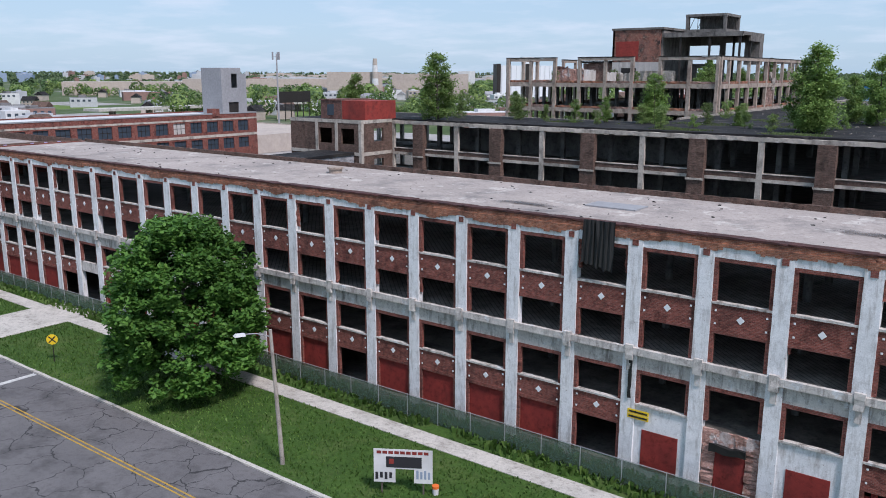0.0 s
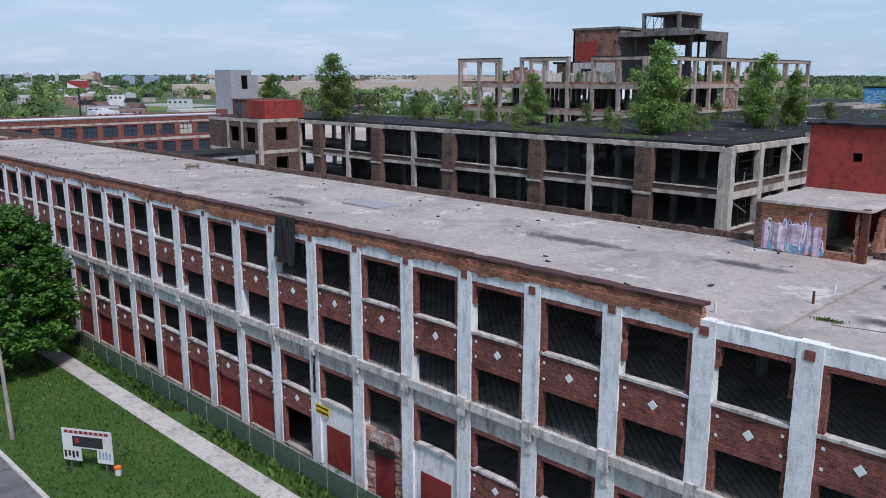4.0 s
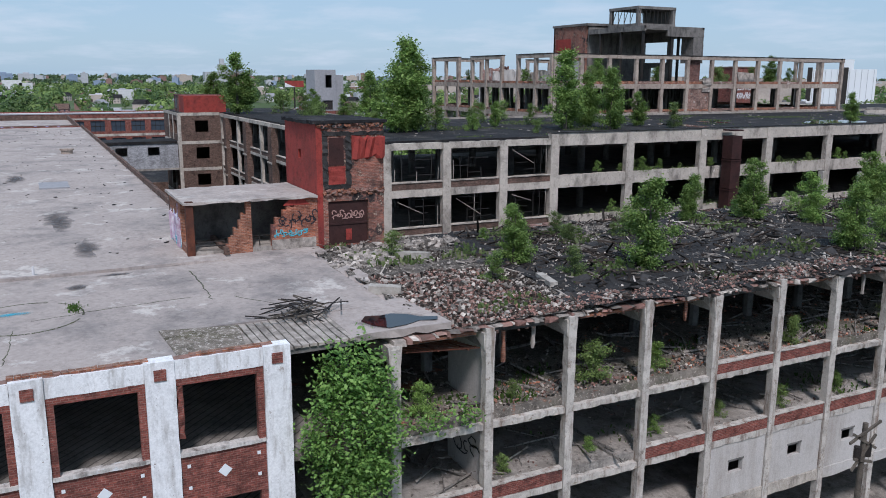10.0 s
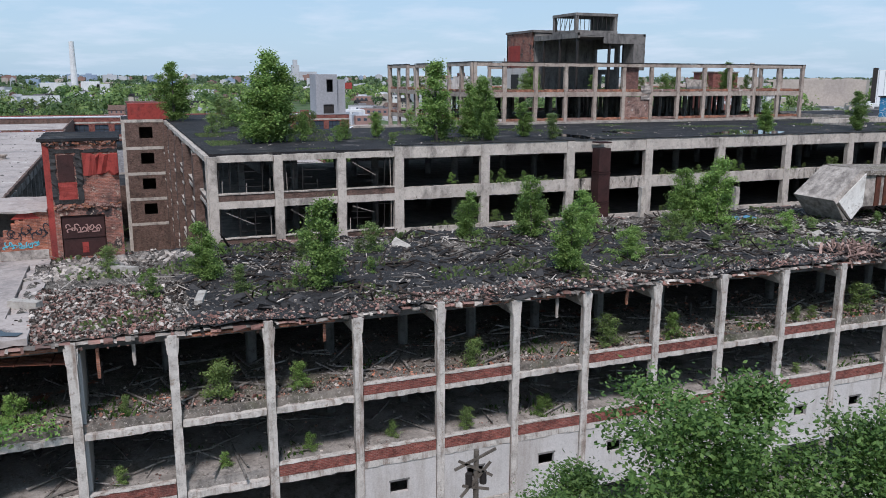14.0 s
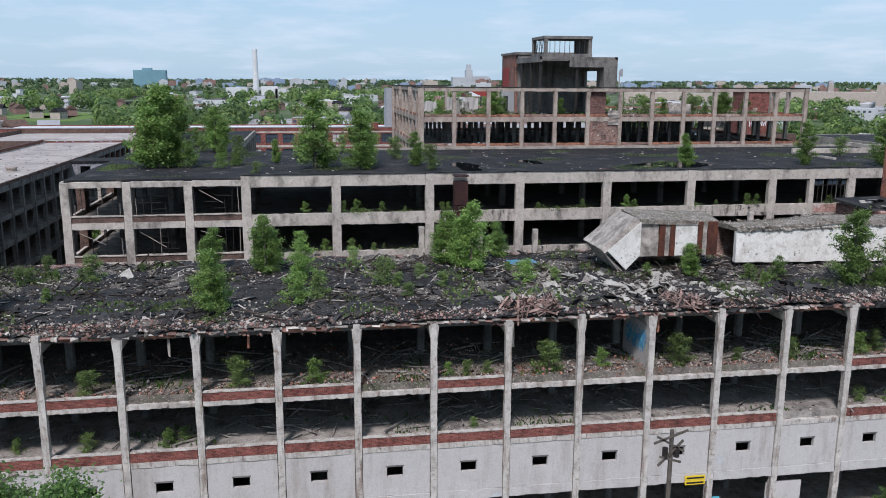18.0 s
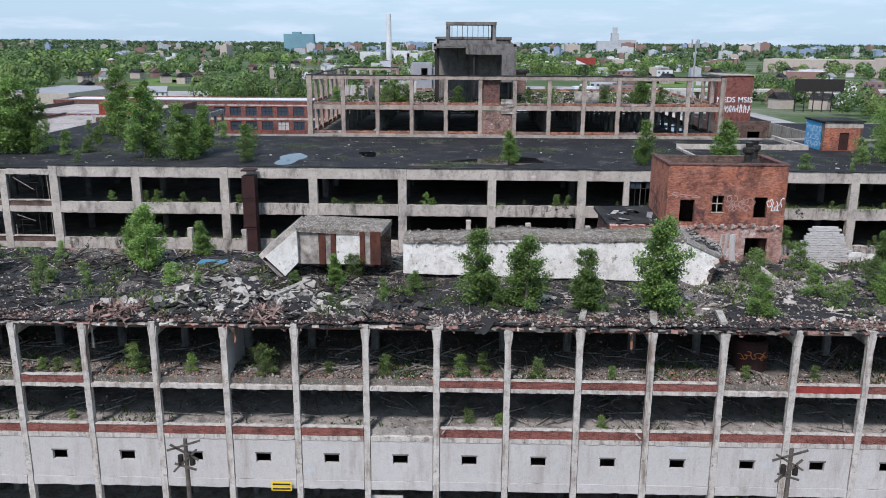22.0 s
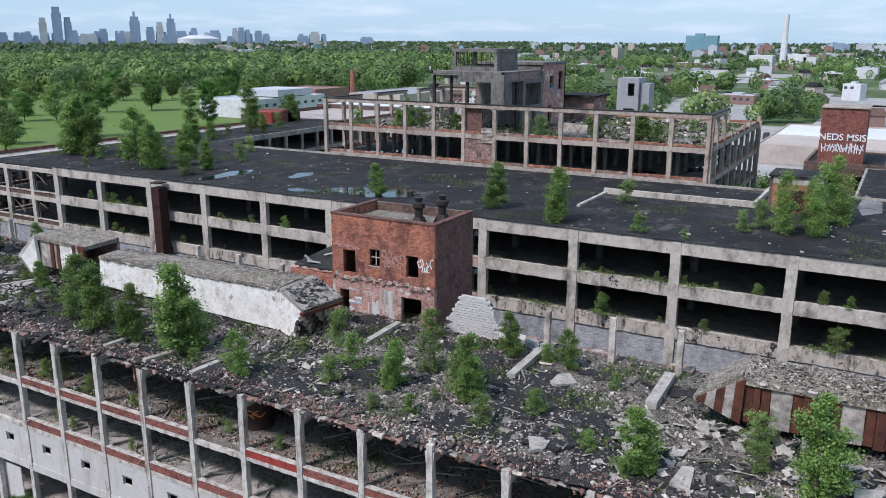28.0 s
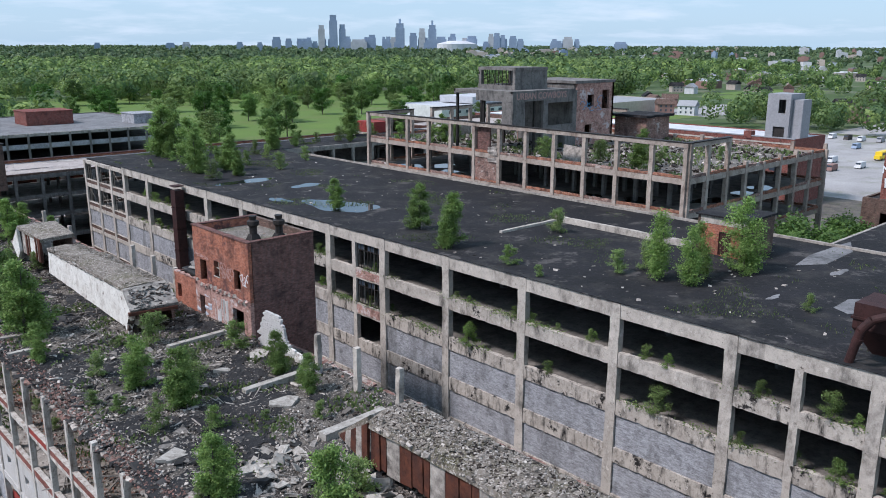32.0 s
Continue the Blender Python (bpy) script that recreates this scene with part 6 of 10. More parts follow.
# first monitor: white plastered side, gravelled top, rusty far end
mon = thing("collapsed_monitor", "collapsed roof monitor with white plaster side and mossy top", "roof monitor", "roof monitors", at=(12.5, 148, 15.9))
ys_ = np.linspace(138.0, 159.2, 23)
wall, top = Shape(), Shape()
for j, y in enumerate(ys_):
    f = j / 22
    zt = 18.9 + 0.5 * f + 0.28 * math.exp(-((y - 146.5) / 2.2) ** 2) + 0.08 * noise.noise((y * 0.8, 3, 1))
    zb = 16.5 - 0.3 * f + 0.12 * noise.noise((y * 0.7, 0, 5))
    xf = 14.0 + 0.55 * f
    xb = 10.7 + 0.1 * noise.noise((y, 2, 2))
    wall.v += [(xf + 0.15, y, zb), (xf, y, zt), (xf - 0.3, y, zt), (xf - 0.3, y, zb)]
    top.v += [(xf + 0.12, y, zt + 0.02), (xf + 0.1, y, zt + 0.22), ((xf + xb) / 2, y, zt + 0.32 + 0.12 * noise.noise((y * 1.3, 1, 7))), (xb, y, zt + 0.1), (xb, y, zt - 0.15)]
    if j:
        o, q = 4 * (j - 1), 4 * j
        for a_, b_ in ((0, 1), (1, 2), (2, 3), (3, 0)):
            wall.f.append((o + a_, q + a_, q + b_, o + b_))
            wall.k.append(0)
        o, q = 5 * (j - 1), 5 * j
        for a_ in range(5):
            b_ = (a_ + 1) % 5
            top.f.append((o + a_, q + a_, q + b_, o + b_))
            top.k.append(0)
wall.f += [(3, 2, 1, 0), (88, 89, 90, 91)]
wall.k += [0, 0]
top.f += [(4, 3, 2, 1, 0), (110, 111, 112, 113, 114)]
top.k += [0, 0]
part("side_wall", wall, WHITEB, mon, "white plastered side wall")
part("gravel_top", top, MOSS, mon, "mossy gravelled top")
n = 1900
yy_ = 138.2 + 20.8 * RNG.random(n)
lumps("gravel_crust", MOSS, np.stack([10.9 + 3.4 * RNG.random(n), yy_, 19.15 + 0.5 * (yy_ - 138) / 22 + 0.28 * np.exp(-((yy_ - 146.5) / 2.2) ** 2)], 1), dims(n, 0.05, 0.24, 0.6), 0.3, mon, "broken gravel crust")
n = 420
yy_ = 138.1 + 21 * RNG.random(n)
lumps("crumbled_edge", CHUNK, np.stack([14.1 + 0.5 * (yy_ - 138) / 22, yy_, 18.9 + 0.5 * (yy_ - 138) / 22], 1), dims(n, 0.06, 0.28), 0.5, mon, "crumbled wall edge")
part("back_wall", Shape().worn(10.6, 10.95, 138, 160, 15.8, 18.9, 0.1, 0.8), BRICK_W, mon)
# leaning north end: the wall breaks and slides down to the rubble
part("leaning_end", Shape().hexa([(14.72, 159.2, 16.2), (15.2, 160.75, 15.8), (14.9, 160.8, 15.8), (14.4, 159.2, 16.2), (14.56, 159.2, 19.35), (15.05, 161.65, 18.2), (14.75, 161.7, 18.2), (14.26, 159.2, 19.35)]), WHITEB, mon, "white wall slab sliding down")
part("leaning_roof", Shape().hexa([(14.7, 159.2, 19.3), (15.15, 161.7, 18.2), (11.4, 162.5, 18.3), (10.8, 159.3, 19.4), (14.7, 159.25, 19.6), (15.2, 161.85, 18.42), (11.4, 162.6, 18.55), (10.8, 159.35, 19.72)]), MOULD, mon, "slumped mouldy roof piece")
for k in range(70):
    p, q = RNG.random(), RNG.random()
    part("curled_layer", Shape().chunk((14.6 - 3.4 * p + 0.4 * q, 159.5 + 2.3 * q + 0.6 * p, 19.68 - 1.1 * q), (0.2 + 0.5 * RNG.random(), 0.16, 0.07)), (MOULD, CHUNK_K, CHUNK_D, MOULD, CHUNK)[k % 5], mon)
part("edge_beam", Shape().bar((15.35, 161.75, 18.1), (11.5, 162.6, 18.15), 0.34, 0.26), RUST, mon, "reddish rusty beam")
for k in range(20):
    a_, b_ = k % 5, k // 5
    if a_ + b_ < 7:
        part("end_block", Shape().chunk((15.0 - 0.5 * a_, 161.5 - 0.26 * b_ + 0.1 * a_, 17.75 - 0.52 * b_), (0.5, 0.3, 0.5)), (CONC_D, BRICK_B, CHUNK_D)[k % 3], mon)
# rusty-sided southern piece
box = thing("rusty_monitor_end", "broken end of a roof monitor with rusty strips and white gable", "roof monitor", "roof monitors", at=(12.5, 132, 15.9))
part("top", Shape().hexa([(14.5, 129.9, 19.75), (14.2, 136.4, 19.4), (10.9, 136.9, 19.6), (10.6, 130.0, 19.9), (14.5, 129.9, 20.1), (14.2, 136.4, 19.75), (10.9, 136.9, 20.0), (10.6, 130.0, 20.25)]), MOSS, box, "mossy top")
for a_, b_, m in ((130.0, 131.6, CHUNK), (131.6, 132.1, RUST), (132.1, 132.5, CHUNK), (132.5, 132.9, RUST), (132.9, 134.7, WHITEB), (134.7, 135.1, RUST), (135.1, 135.5, CHUNK), (135.5, 136.3, RUST)):
    part("side_panel", Shape().worn(13.95 + (0.08 if m is RUST else 0), 14.25 + (0.08 if m is RUST else 0), a_, b_, 17.2, 19.75, 0.05, 0.6), m, box)
part("gable", Shape().hexa([(14.6, 127.5, 17.8), (14.6, 129.0, 16.3), (14.3, 129.0, 16.3), (14.3, 127.5, 17.8), (14.7, 130.0, 19.9), (14.6, 130.05, 17.4), (14.3, 130.05, 17.4), (14.4, 130.0, 19.9)]), WHITEB, box, "white triangular gable")
part("slumped_slope", Shape().hexa([(14.6, 127.3, 17.6), (14.6, 130.0, 19.9), (10.8, 130.0, 19.9), (10.6, 127.3, 17.6), (14.5, 127.0, 17.9), (14.5, 129.7, 20.2), (10.7, 129.7, 20.2), (10.5, 127.0, 17.9)]), CHUNK, box, "slumped block slope")
part("slumped_slope", Shape().hexa([(14.6, 127.3, 17.6), (14.5, 128.9, 16.1), (10.8, 128.9, 16.1), (10.6, 127.3, 17.6), (14.6, 127.0, 17.9), (14.4, 128.6, 16.0), (10.7, 128.6, 16.0), (10.5, 127.0, 17.9)]), CHUNK, box)
part("back_wall", Shape().box(10.8, 11.1, 130, 136.8, 15.8, 19.6), BRICK_W, box)
# second monitor, nearer the north end
m2 = thing("rusty_monitor", "collapsed roof monitor with brown rusty side panels and gravel top", "roof monitor", "roof monitors", at=(11, 205, 15.9))
N2 = BEND - 6
top = Shape()
yy = np.linspace(192.4, N2, 46)
for j, y in enumerate(yy):
    w = 0.1 * noise.noise((y * 0.7, 5, 1))
    top.v += [(14.4 + w, y, 19.0), (14.3 + w, y, 19.35), (12.9, y, 19.7 + w), (11.1 + 0.25 * noise.noise((y * 0.9, 7, 1)), y, 19.55 + 0.12 * noise.noise((y, 1, 1))), (11.1, y, 19.15)]
    if j:
        o, q = 5 * (j - 1), 5 * j
        for a_ in range(5):
            b_ = (a_ + 1) % 5
            top.f.append((o + a_, q + a_, q + b_, o + b_))
            top.k.append(0)
top.f += [(4, 3, 2, 1, 0), (225, 226, 227, 228, 229)]
top.k += [0, 0]
part("gravel_top", top, MOSS, m2, "gravelled top")
for n, m, a_, b_, lab in ((3800, CHUNK, 0.05, 0.2, "loose pale gravel"), (3000, CHUNK_D, 0.05, 0.2, "dark tar crumbs"), (2200, MOSS, 0.08, 0.36, "broken gravel crust")):
    x_ = 11.2 + 3.1 * RNG.random(n)
    lumps("gravel_crust", m, np.stack([x_, 192.6 + (N2 - 193) * RNG.random(n), np.interp(x_, (11.1, 12.9, 14.3), (19.55, 19.7, 19.35)) + 0.02], 1), dims(n, a_, b_, 0.6), 0.3, m2, lab)
n = 200
lumps("crumbled_edge", CHUNK, np.stack([np.full(n, 14.3), 192.6 + (N2 - 193) * RNG.random(n), np.full(n, 19.2)], 1), dims(n, 0.12, 0.45), 0.5, m2, "crumbled concrete edge")
y, j = 192.6, 0
while y < N2 - 1:
    w = (0.45, 0.42, 0.5, 1.15, 0.5, 0.55)[j % 6]
    m = CHUNK if j % 6 == 3 else RUST
    part("side_panel", Shape().worn(13.95, 14.2 + (0.06 if m is RUST else 0) + 0.05 * (j % 2), y, y + w - 0.02, 16.6 + 0.3 * RNG.random(), 19.1, 0.06, 0.6), m, m2)
    y += w
    j += 1
for k in range(5):
    a_, b_ = k / 5, (k + 1) / 5
    part("end_panel", Shape().hexa([(14.55 - 0.1 * a_, 190.0 + 2.5 * a_, 17.6 - 1.0 * a_), (14.55 - 0.1 * b_, 190.0 + 2.5 * b_, 17.6 - 1.0 * b_), (14.3, 190.0 + 2.5 * b_, 17.6 - b_), (14.3, 190.0 + 2.5 * a_, 17.6 - a_), (14.5, 190.1 + 2.5 * a_, 17.8 + 1.5 * a_), (14.5, 190.1 + 2.5 * b_, 17.8 + 1.5 * b_), (14.25, 190.1 + 2.5 * b_, 17.8 + 1.5 * b_), (14.25, 190.1 + 2.5 * a_, 17.8 + 1.5 * a_)]), (RUST, CHUNK)[k % 2], m2)
part("slumped_slope", Shape().hexa([(14.5, 190.0, 17.4), (14.3, 192.5, 19.3), (11.2, 192.5, 19.4), (11.6, 190.4, 17.9), (14.5, 189.8, 17.7), (14.3, 192.4, 19.6), (11.2, 192.4, 19.7), (11.6, 190.2, 18.2)]), MOSS, m2)
part("back_wall", Shape().worn(11.1, 11.4, 192, N2, 15.6, 19.3, 0.08, 0.5), BRICK_W, m2)
# standing posts and stubs along the west edge
for i, y in enumerate((178.1, 182.9, 187.5, 114.6, 119.4, 124.0, 143.0, 148.0, 153.0)):
    t = (19.0, 19.3, 19.2, 18.6, 18.3, 18.2, 19.2, 19.0, 18.8)[i]
    x = 7.9 if y > 170 else 7.2
    tagged(part("standing_post", Shape().worn(x - 0.22, x + 0.22, y - 0.22, y + 0.22, 15.2, t, 0.08, 0.4), CONC_C), "lone weathered concrete post still standing upright", "concrete post", "standing posts")
edge = Shape()
for j in range(90):
    a_ = 72 + j * (BEND - 73) / 90
    edge.worn(BX0 - 0.25, BX0 + 0.5 + 0.5 * RNG.random(), a_, a_ + (BEND - 73) / 90, 15.5, 16.0 + 0.25 * RNG.random(), 0.15, 0.5)
tagged(part("west_parapet", edge, BRICK_W, ruin, "broken west parapet"), kind="stuff")
# whitewashed broken block wall by the brick stair house
bw = thing("broken_block_wall", "stepped remnant of a whitewashed block wall", "block wall", at=(8.1, 172.3, 15.7))
for r in range(18):
    # rows of an arch-shaped remnant, its rim knocked ragged
    half = 2.3 * math.sqrt(max(0.04, 1 - (r / 18.5) ** 2)) + 0.15 * RNG.normal()
    u = -half + 0.15 * RNG.random()
    while u < half - 0.2:
        part("block", Shape().worn(8.0, 8.25, 172.3 + u, 172.3 + u + 0.29, 15.6 + 0.2 * r, 15.6 + 0.2 * r + 0.195, 0.04, 0.15), WALLW if r > 2 or (r + int(9 * u)) % 3 else BRICK_P, bw)
        u += 0.295
low_wall = thing("low_block_wall", "low whitewashed block wall along the broken roof edge", "block wall", at=(8.1, 177, 15.7))
for k in range(4):
    part("wall_piece", Shape().worn(8.0, 8.28, 174.4 + 1.1 * k, 175.46 + 1.1 * k, 15.4, 17.0 - 0.16 * k + 0.1 * RNG.random(), 0.14, 0.3), WHITEB if k < 2 else GREYB, low_wall)

# ---- plants ----
def quads(name, V, material, smooth=False):
    """A mesh of loose four-cornered leaves from an array of n x 4 x 3."""
    n = len(V)
    me = bpy.data.meshes.new(name)
    me.vertices.add(4 * n)
    me.vertices.foreach_set("co", np.ascontiguousarray(V, dtype=np.float32).ravel())
    me.loops.add(4 * n)
    me.loops.foreach_set("vertex_index", np.arange(4 * n, dtype=np.int32))
    me.polygons.add(n)
    me.polygons.foreach_set("loop_start", np.arange(0, 4 * n, 4, dtype=np.int32))
    me.materials.append(material)
    me.update(calc_edges=True)
    return me


def leaves(c, size, rng, flat=0.5):
    """One bent leaf at each centre; flat near 1 lays them level."""
    n = len(c)
    nrm = rng.normal(0, 1, (n, 3))
    nrm[:, 2] = np.abs(nrm[:, 2]) + flat * 1.5
    nrm /= np.linalg.norm(nrm, axis=1)[:, None]
    t = np.cross(nrm, rng.normal(0, 1, (n, 3)))
    t /= np.linalg.norm(t, axis=1)[:, None]
    b_ = np.cross(nrm, t)
    s = (size * (0.6 + 0.8 * rng.random(n)))[:, None]
    return np.stack([c - t * s, c + b_ * s * 0.6 - nrm * s * 0.12, c + t * s, c - b_ * s * 0.6 - nrm * s * 0.12], 1)


def crown(rng, h, profile, clumps, per, leaf, spread, flat=0.4, low=0.08, even=0.0):
    """Leaves in clumps along branches; profile gives the crown's radius at each height from 0 to 1."""
    cs = []
    nb_ = max(16, int(clumps // (10 - 5 * even)))
    # boughs of uneven reach leave lobes and gaps in the outline
    boughs = [(low + (0.97 - low) * (i + rng.random()) / nb_, 2.4 * i + 0.8 * rng.normal(), 0.62 + 0.55 * rng.random() + even * 0.25) for i in range(nb_)]
    for i in range(clumps):
        f, a_, reach = boughs[i % len(boughs)]
        u = 0.12 + 0.88 * rng.random() ** (0.7 - 0.45 * even)
        r = profile(f) * h * reach * u
        a_ += 0.22 * rng.normal()
        c0 = np.array([r * math.cos(a_), r * math.sin(a_), min(1.0, f + 0.09 * u) * h])
        k = int(per * (0.6 + 0.8 * rng.random()))
        d = rng.normal(0, 1, (k, 3)) * spread * h * np.array([1, 1, 0.75])
        cs.append(c0 + d)
    return leaves(np.concatenate(cs), leaf, rng, flat)


def tree(name, label, h, profile, clumps, per, leaf, spread, material, seed, trunk=0.03, flat=0.4, low=0.08, limbs=7, lean=0.03, even=0.0, stems=()):
    rng = np.random.default_rng(seed)
    t = thing(name, label, "tree" if h > 2.4 else "bush")
    s = Shape()
    bend = rng.normal(0, lean, 2) * h
    # one skin: rings up the stem, each limb grown out of a point of it
    hs = (0, 0.15, 0.3, 0.45, 0.6, 0.75, 0.9)
    for k, f in enumerate(hs):
        rad = h * trunk * (1 - f) + 0.004
        s.v += [(bend[0] * f * f + rad * math.cos(1.047 * q), bend[1] * f * f + rad * math.sin(1.047 * q), h * f) for q in range(6)]
        if k:
            s.f += [(6 * k - 6 + q, 6 * k - 6 + (q + 1) % 6, 6 * k + (q + 1) % 6, 6 * k + q) for q in range(6)]
    s.f.append(tuple(6 * len(hs) - 6 + q for q in range(6)))
    for i in range(limbs):
        k = 1 + i % (len(hs) - 2)
        f = hs[k]
        a_ = rng.random() * 6.283
        r = profile(min(1, f + 0.12)) * h * 0.8
        tip = Vector((bend[0] * f * f + r * math.cos(a_), bend[1] * f * f + r * math.sin(a_), h * (f + 0.14)))
        q = int(a_ / 1.047) % 6
        base = [6 * k + q, 6 * k + (q + 1) % 6, 6 * k + 6 + (q + 1) % 6]
        n = len(s.v)
        s.v += [tuple(tip + Vector((0.008 * math.cos(2.1 * g), 0.008 * math.sin(2.1 * g), 0))) for g in range(3)]
        # the limb is thin: its root is drawn in towards the first corner
        root = Vector(s.v[base[0]])
        thick = h * trunk * 0.3 * (1 - f) + 0.008
        s.v += [tuple(root + Vector((0, 0, thick))), tuple(root + Vector((-math.sin(a_), math.cos(a_), 0)) * thick)]
        ring = [base[0], n + 3, n + 4]
        s.f += [(ring[g], ring[(g + 1) % 3], n + (g + 1) % 3, n + g) for g in range(3)]
    s.k = [0] * len(s.f)
    part("trunk", s, BARK, t)
    leafage = [crown(rng, h, profile, clumps, per, leaf, spread, flat, low, even)]
    # suckers round the main stem make the outline uneven
    for k in stems:
        a_ = rng.random() * 6.283
        shift = np.array([math.cos(a_), math.sin(a_), 0.0]) * h * (0.12 + 0.08 * rng.random())
        leafage.append(crown(rng, h * k, profile, int(clumps * k * 0.6), per, leaf, spread / k, flat, low, even) + shift)
    part("crown", quads("crown", np.concatenate(leafage), material), material, t)
    return t


def stand(proto, spots, group, z):
    """Copies of plant prototypes: (x, y, height) for each spot; the first takes the prototype itself."""
    for i, (x, y, h) in enumerate(spots):
        ob, own = proto[i % len(proto)]
        k = h / own
        m = Matrix.LocRotScale((x, y, z(x, y) if callable(z) else z), Euler((0, 0, (x * 7.3 + y * 3.1) % 6.28)), (k * (0.9 + 0.2 * ((x * 13 + y) % 1)), k * (0.9 + 0.2 * ((y * 11) % 1)), k))
        c = copy_thing(ob, m)
        tagged(c, group=group)


def poplar(f):
    return 0.31 * math.sin(math.pi * min(1, 0.18 + f * 0.80)) ** 0.65 * (1.12 - 0.42 * f)


def slender(f):
    return 0.19 * math.sin(math.pi * min(1, 0.15 + f * 0.82)) ** 0.6 * (1.1 - 0.35 * f)


def bushy(f):
    return 0.62 * math.sqrt(max(0.02, 1 - f * f)) * (0.75 + 0.25 * math.sin(9 * f))


def round_(f):
    return 0.36 * math.sqrt(max(0.01, 1 - ((f - 0.5) / 0.54) ** 2))


POP = [(tree("young_poplar", "young green poplar rooted in the roof rubble", 5.0, poplar, 190, 40, 0.078, 0.042, LEAF_A, 11 + i, low=0.03, stems=((0.72, 0.5), (0.6,), (0.8, 0.45), (0.66, 0.55))[i]), 5.0) for i in range(4)]
SHR = [(tree("roof_shrub", "low green shrub growing out of the rubble", 2.0, bushy, 80, 40, 0.05, 0.065, LEAF_C if i else LEAF_A, 31 + i, 0.02, low=0.03), 2.0) for i in range(3)]
BTREES = [(15.9, 79.8, 3.2), (20.0, 85.6, 4.7), (9.5, 98.6, 3.2), (11.3, 102.5, 4.2), (21.4, 99.8, 4.0), (13.9, 105.1, 3.5), (12.5, 117.6, 5.0), (10.2, 116.2, 4.1), (16.6, 133.1, 2.5), (20.3, 143.6, 5.2), (21.6, 146.8, 4.9), (21.4, 150.8, 4.1), (21.7, 155.9, 6.5), (22.6, 162.1, 3.0), (18.9, 172.2, 3.1), (18.2, 177.0, 4.1), (10.3, 176.2, 3.2), (10.4, 180.6, 2.7), (21.7, 188.6, 3.6), (20.1, 197.0, 5.2), (8.2, 120.6, 3.0)]
BSHRUBS = [(18.7, 76.9, 1.5), (19.3, 81.4, 1.6), (12.2, 90.7, 2.0), (19.6, 104.9, 2.0), (16.0, 110.8, 2.0), (18.4, 106.3, 1.8), (18.2, 139.0, 1.7), (14.6, 164.5, 2.6), (20.4, 168.1, 2.0), (10.0, 169.8, 2.3), (15.6, 172.8, 2.3), (20.9, 179.4, 1.9), (18.0, 181.6, 1.6), (18.6, 194.2, 1.7), (16.0, 193.8, 2.2), (17.5, 168.0, 2.4), (16.7, 175.6, 2.4), (10.8, 74.9, 1.5), (16.2, 120.9, 1.7), (14.3, 134.2, 2.0), (12.5, 86.0, 1.2), (17.2, 89.0, 1.0), (9.0, 109.0, 1.4), (22.4, 172.8, 1.2), (21.5, 175.0, 1.3), (12.2, 184.5, 1.2), (9.5, 87.0, 1.5), (8.8, 103.5, 1.2)]
shrub_rng = np.random.default_rng(99)
BSHRUBS += [(8.0 + 14.5 * a_, 79 + 128 * b_, 0.5 + 0.8 * c_) for a_, b_, c_ in shrub_rng.random((60, 3)) if not (10 < 8.0 + 14.5 * a_ < 15.8 and (125 < 79 + 128 * b_ < 165 or 79 + 128 * b_ > 187))]
stand(POP, BTREES, "roof trees", lambda x, y: rubble_height(x, y) - 0.1)
stand(SHR, BSHRUBS, "roof shrubs", lambda x, y: rubble_height(x, y) - 0.1)
CTREES = [(-20.5, 89.8, 8.5), (-17.3, 106.4, 7.6), (-15.9, 111.0, 6.0), (-19.3, 117.4, 3.6), (-15.4, 147.6, 3.5), (-15.7, 162.5, 4.6), (-13.0, 170.4, 5.0), (-64.3, 83.8, 8.0), (-78.2, 83.4, 5.6), (-45.0, 92.5, 3.0), (-21.8, 91.6, 7.2), (-39.3, 93.8, 5.6), (-21.2, 111.9, 5.5), (-58.2, 92.8, 3.4), (-24.0, 102.0, 2.6), (-30.0, 95.5, 2.2)]
CSHRUBS = [(-20.1, 93.0, 2.8), (-14.6, 118.5, 2.6), (-25.0, 173.4, 2.5), (-12.0, 178.7, 1.7), (-65.3, 90.6, 3.0), (-56.7, 91.0, 3.0), (-11.5, 170.4, 1.3), (-18.6, 202.3, 1.3), (-24.0, 88.0, 1.8), (-28.0, 92.0, 1.8), (-34.0, 97.0, 2.4), (-40.0, 92.0, 2.2), (-48.0, 90.0, 2.6), (-52.0, 90.0, 2.0), (-22.0, 98.0, 2.0), (-26.0, 108.0, 2.2), (-32.0, 104.5, 2.2), (-36.0, 110.0, 2.4), (-19.0, 96.5, 1.6), (-44.0, 88.0, 1.6), (-35.2, 86.0, 2.4), (-21.3, 97.9, 1.3), (-16.8, 186.8, 2.0), (-19.6, 188.0, 2.6), (-24.8, 194.0, 2.8), (-11.0, 183.0, 1.0), (-27.5, 116.0, 2.6), (-33.0, 90.0, 1.4), (-13.5, 100.5, 1.2)]
stand(POP, CTREES, "trees on the black roof", 20.72)
AIRY = [(tree("young_poplar", "slender airy green poplar rooted in the black roof", 5.0, slender, 120, 34, 0.07, 0.045, LEAF_A, 91 + i, 0.016, low=0.03, stems=((0.85, 0.6), (0.7, 0.5), (0.9, 0.75, 0.5))[i]), 5.0) for i in range(3)]
stand(AIRY, [(-18.0, 190.2, 5.6), (-18.4, 192.6, 4.6), (-25.4, 193.4, 6.2), (-21.2, 192.0, 4.6)], "trees on the black roof", 20.72)
stand(SHR, CSHRUBS, "shrubs on the black roof", 20.72)
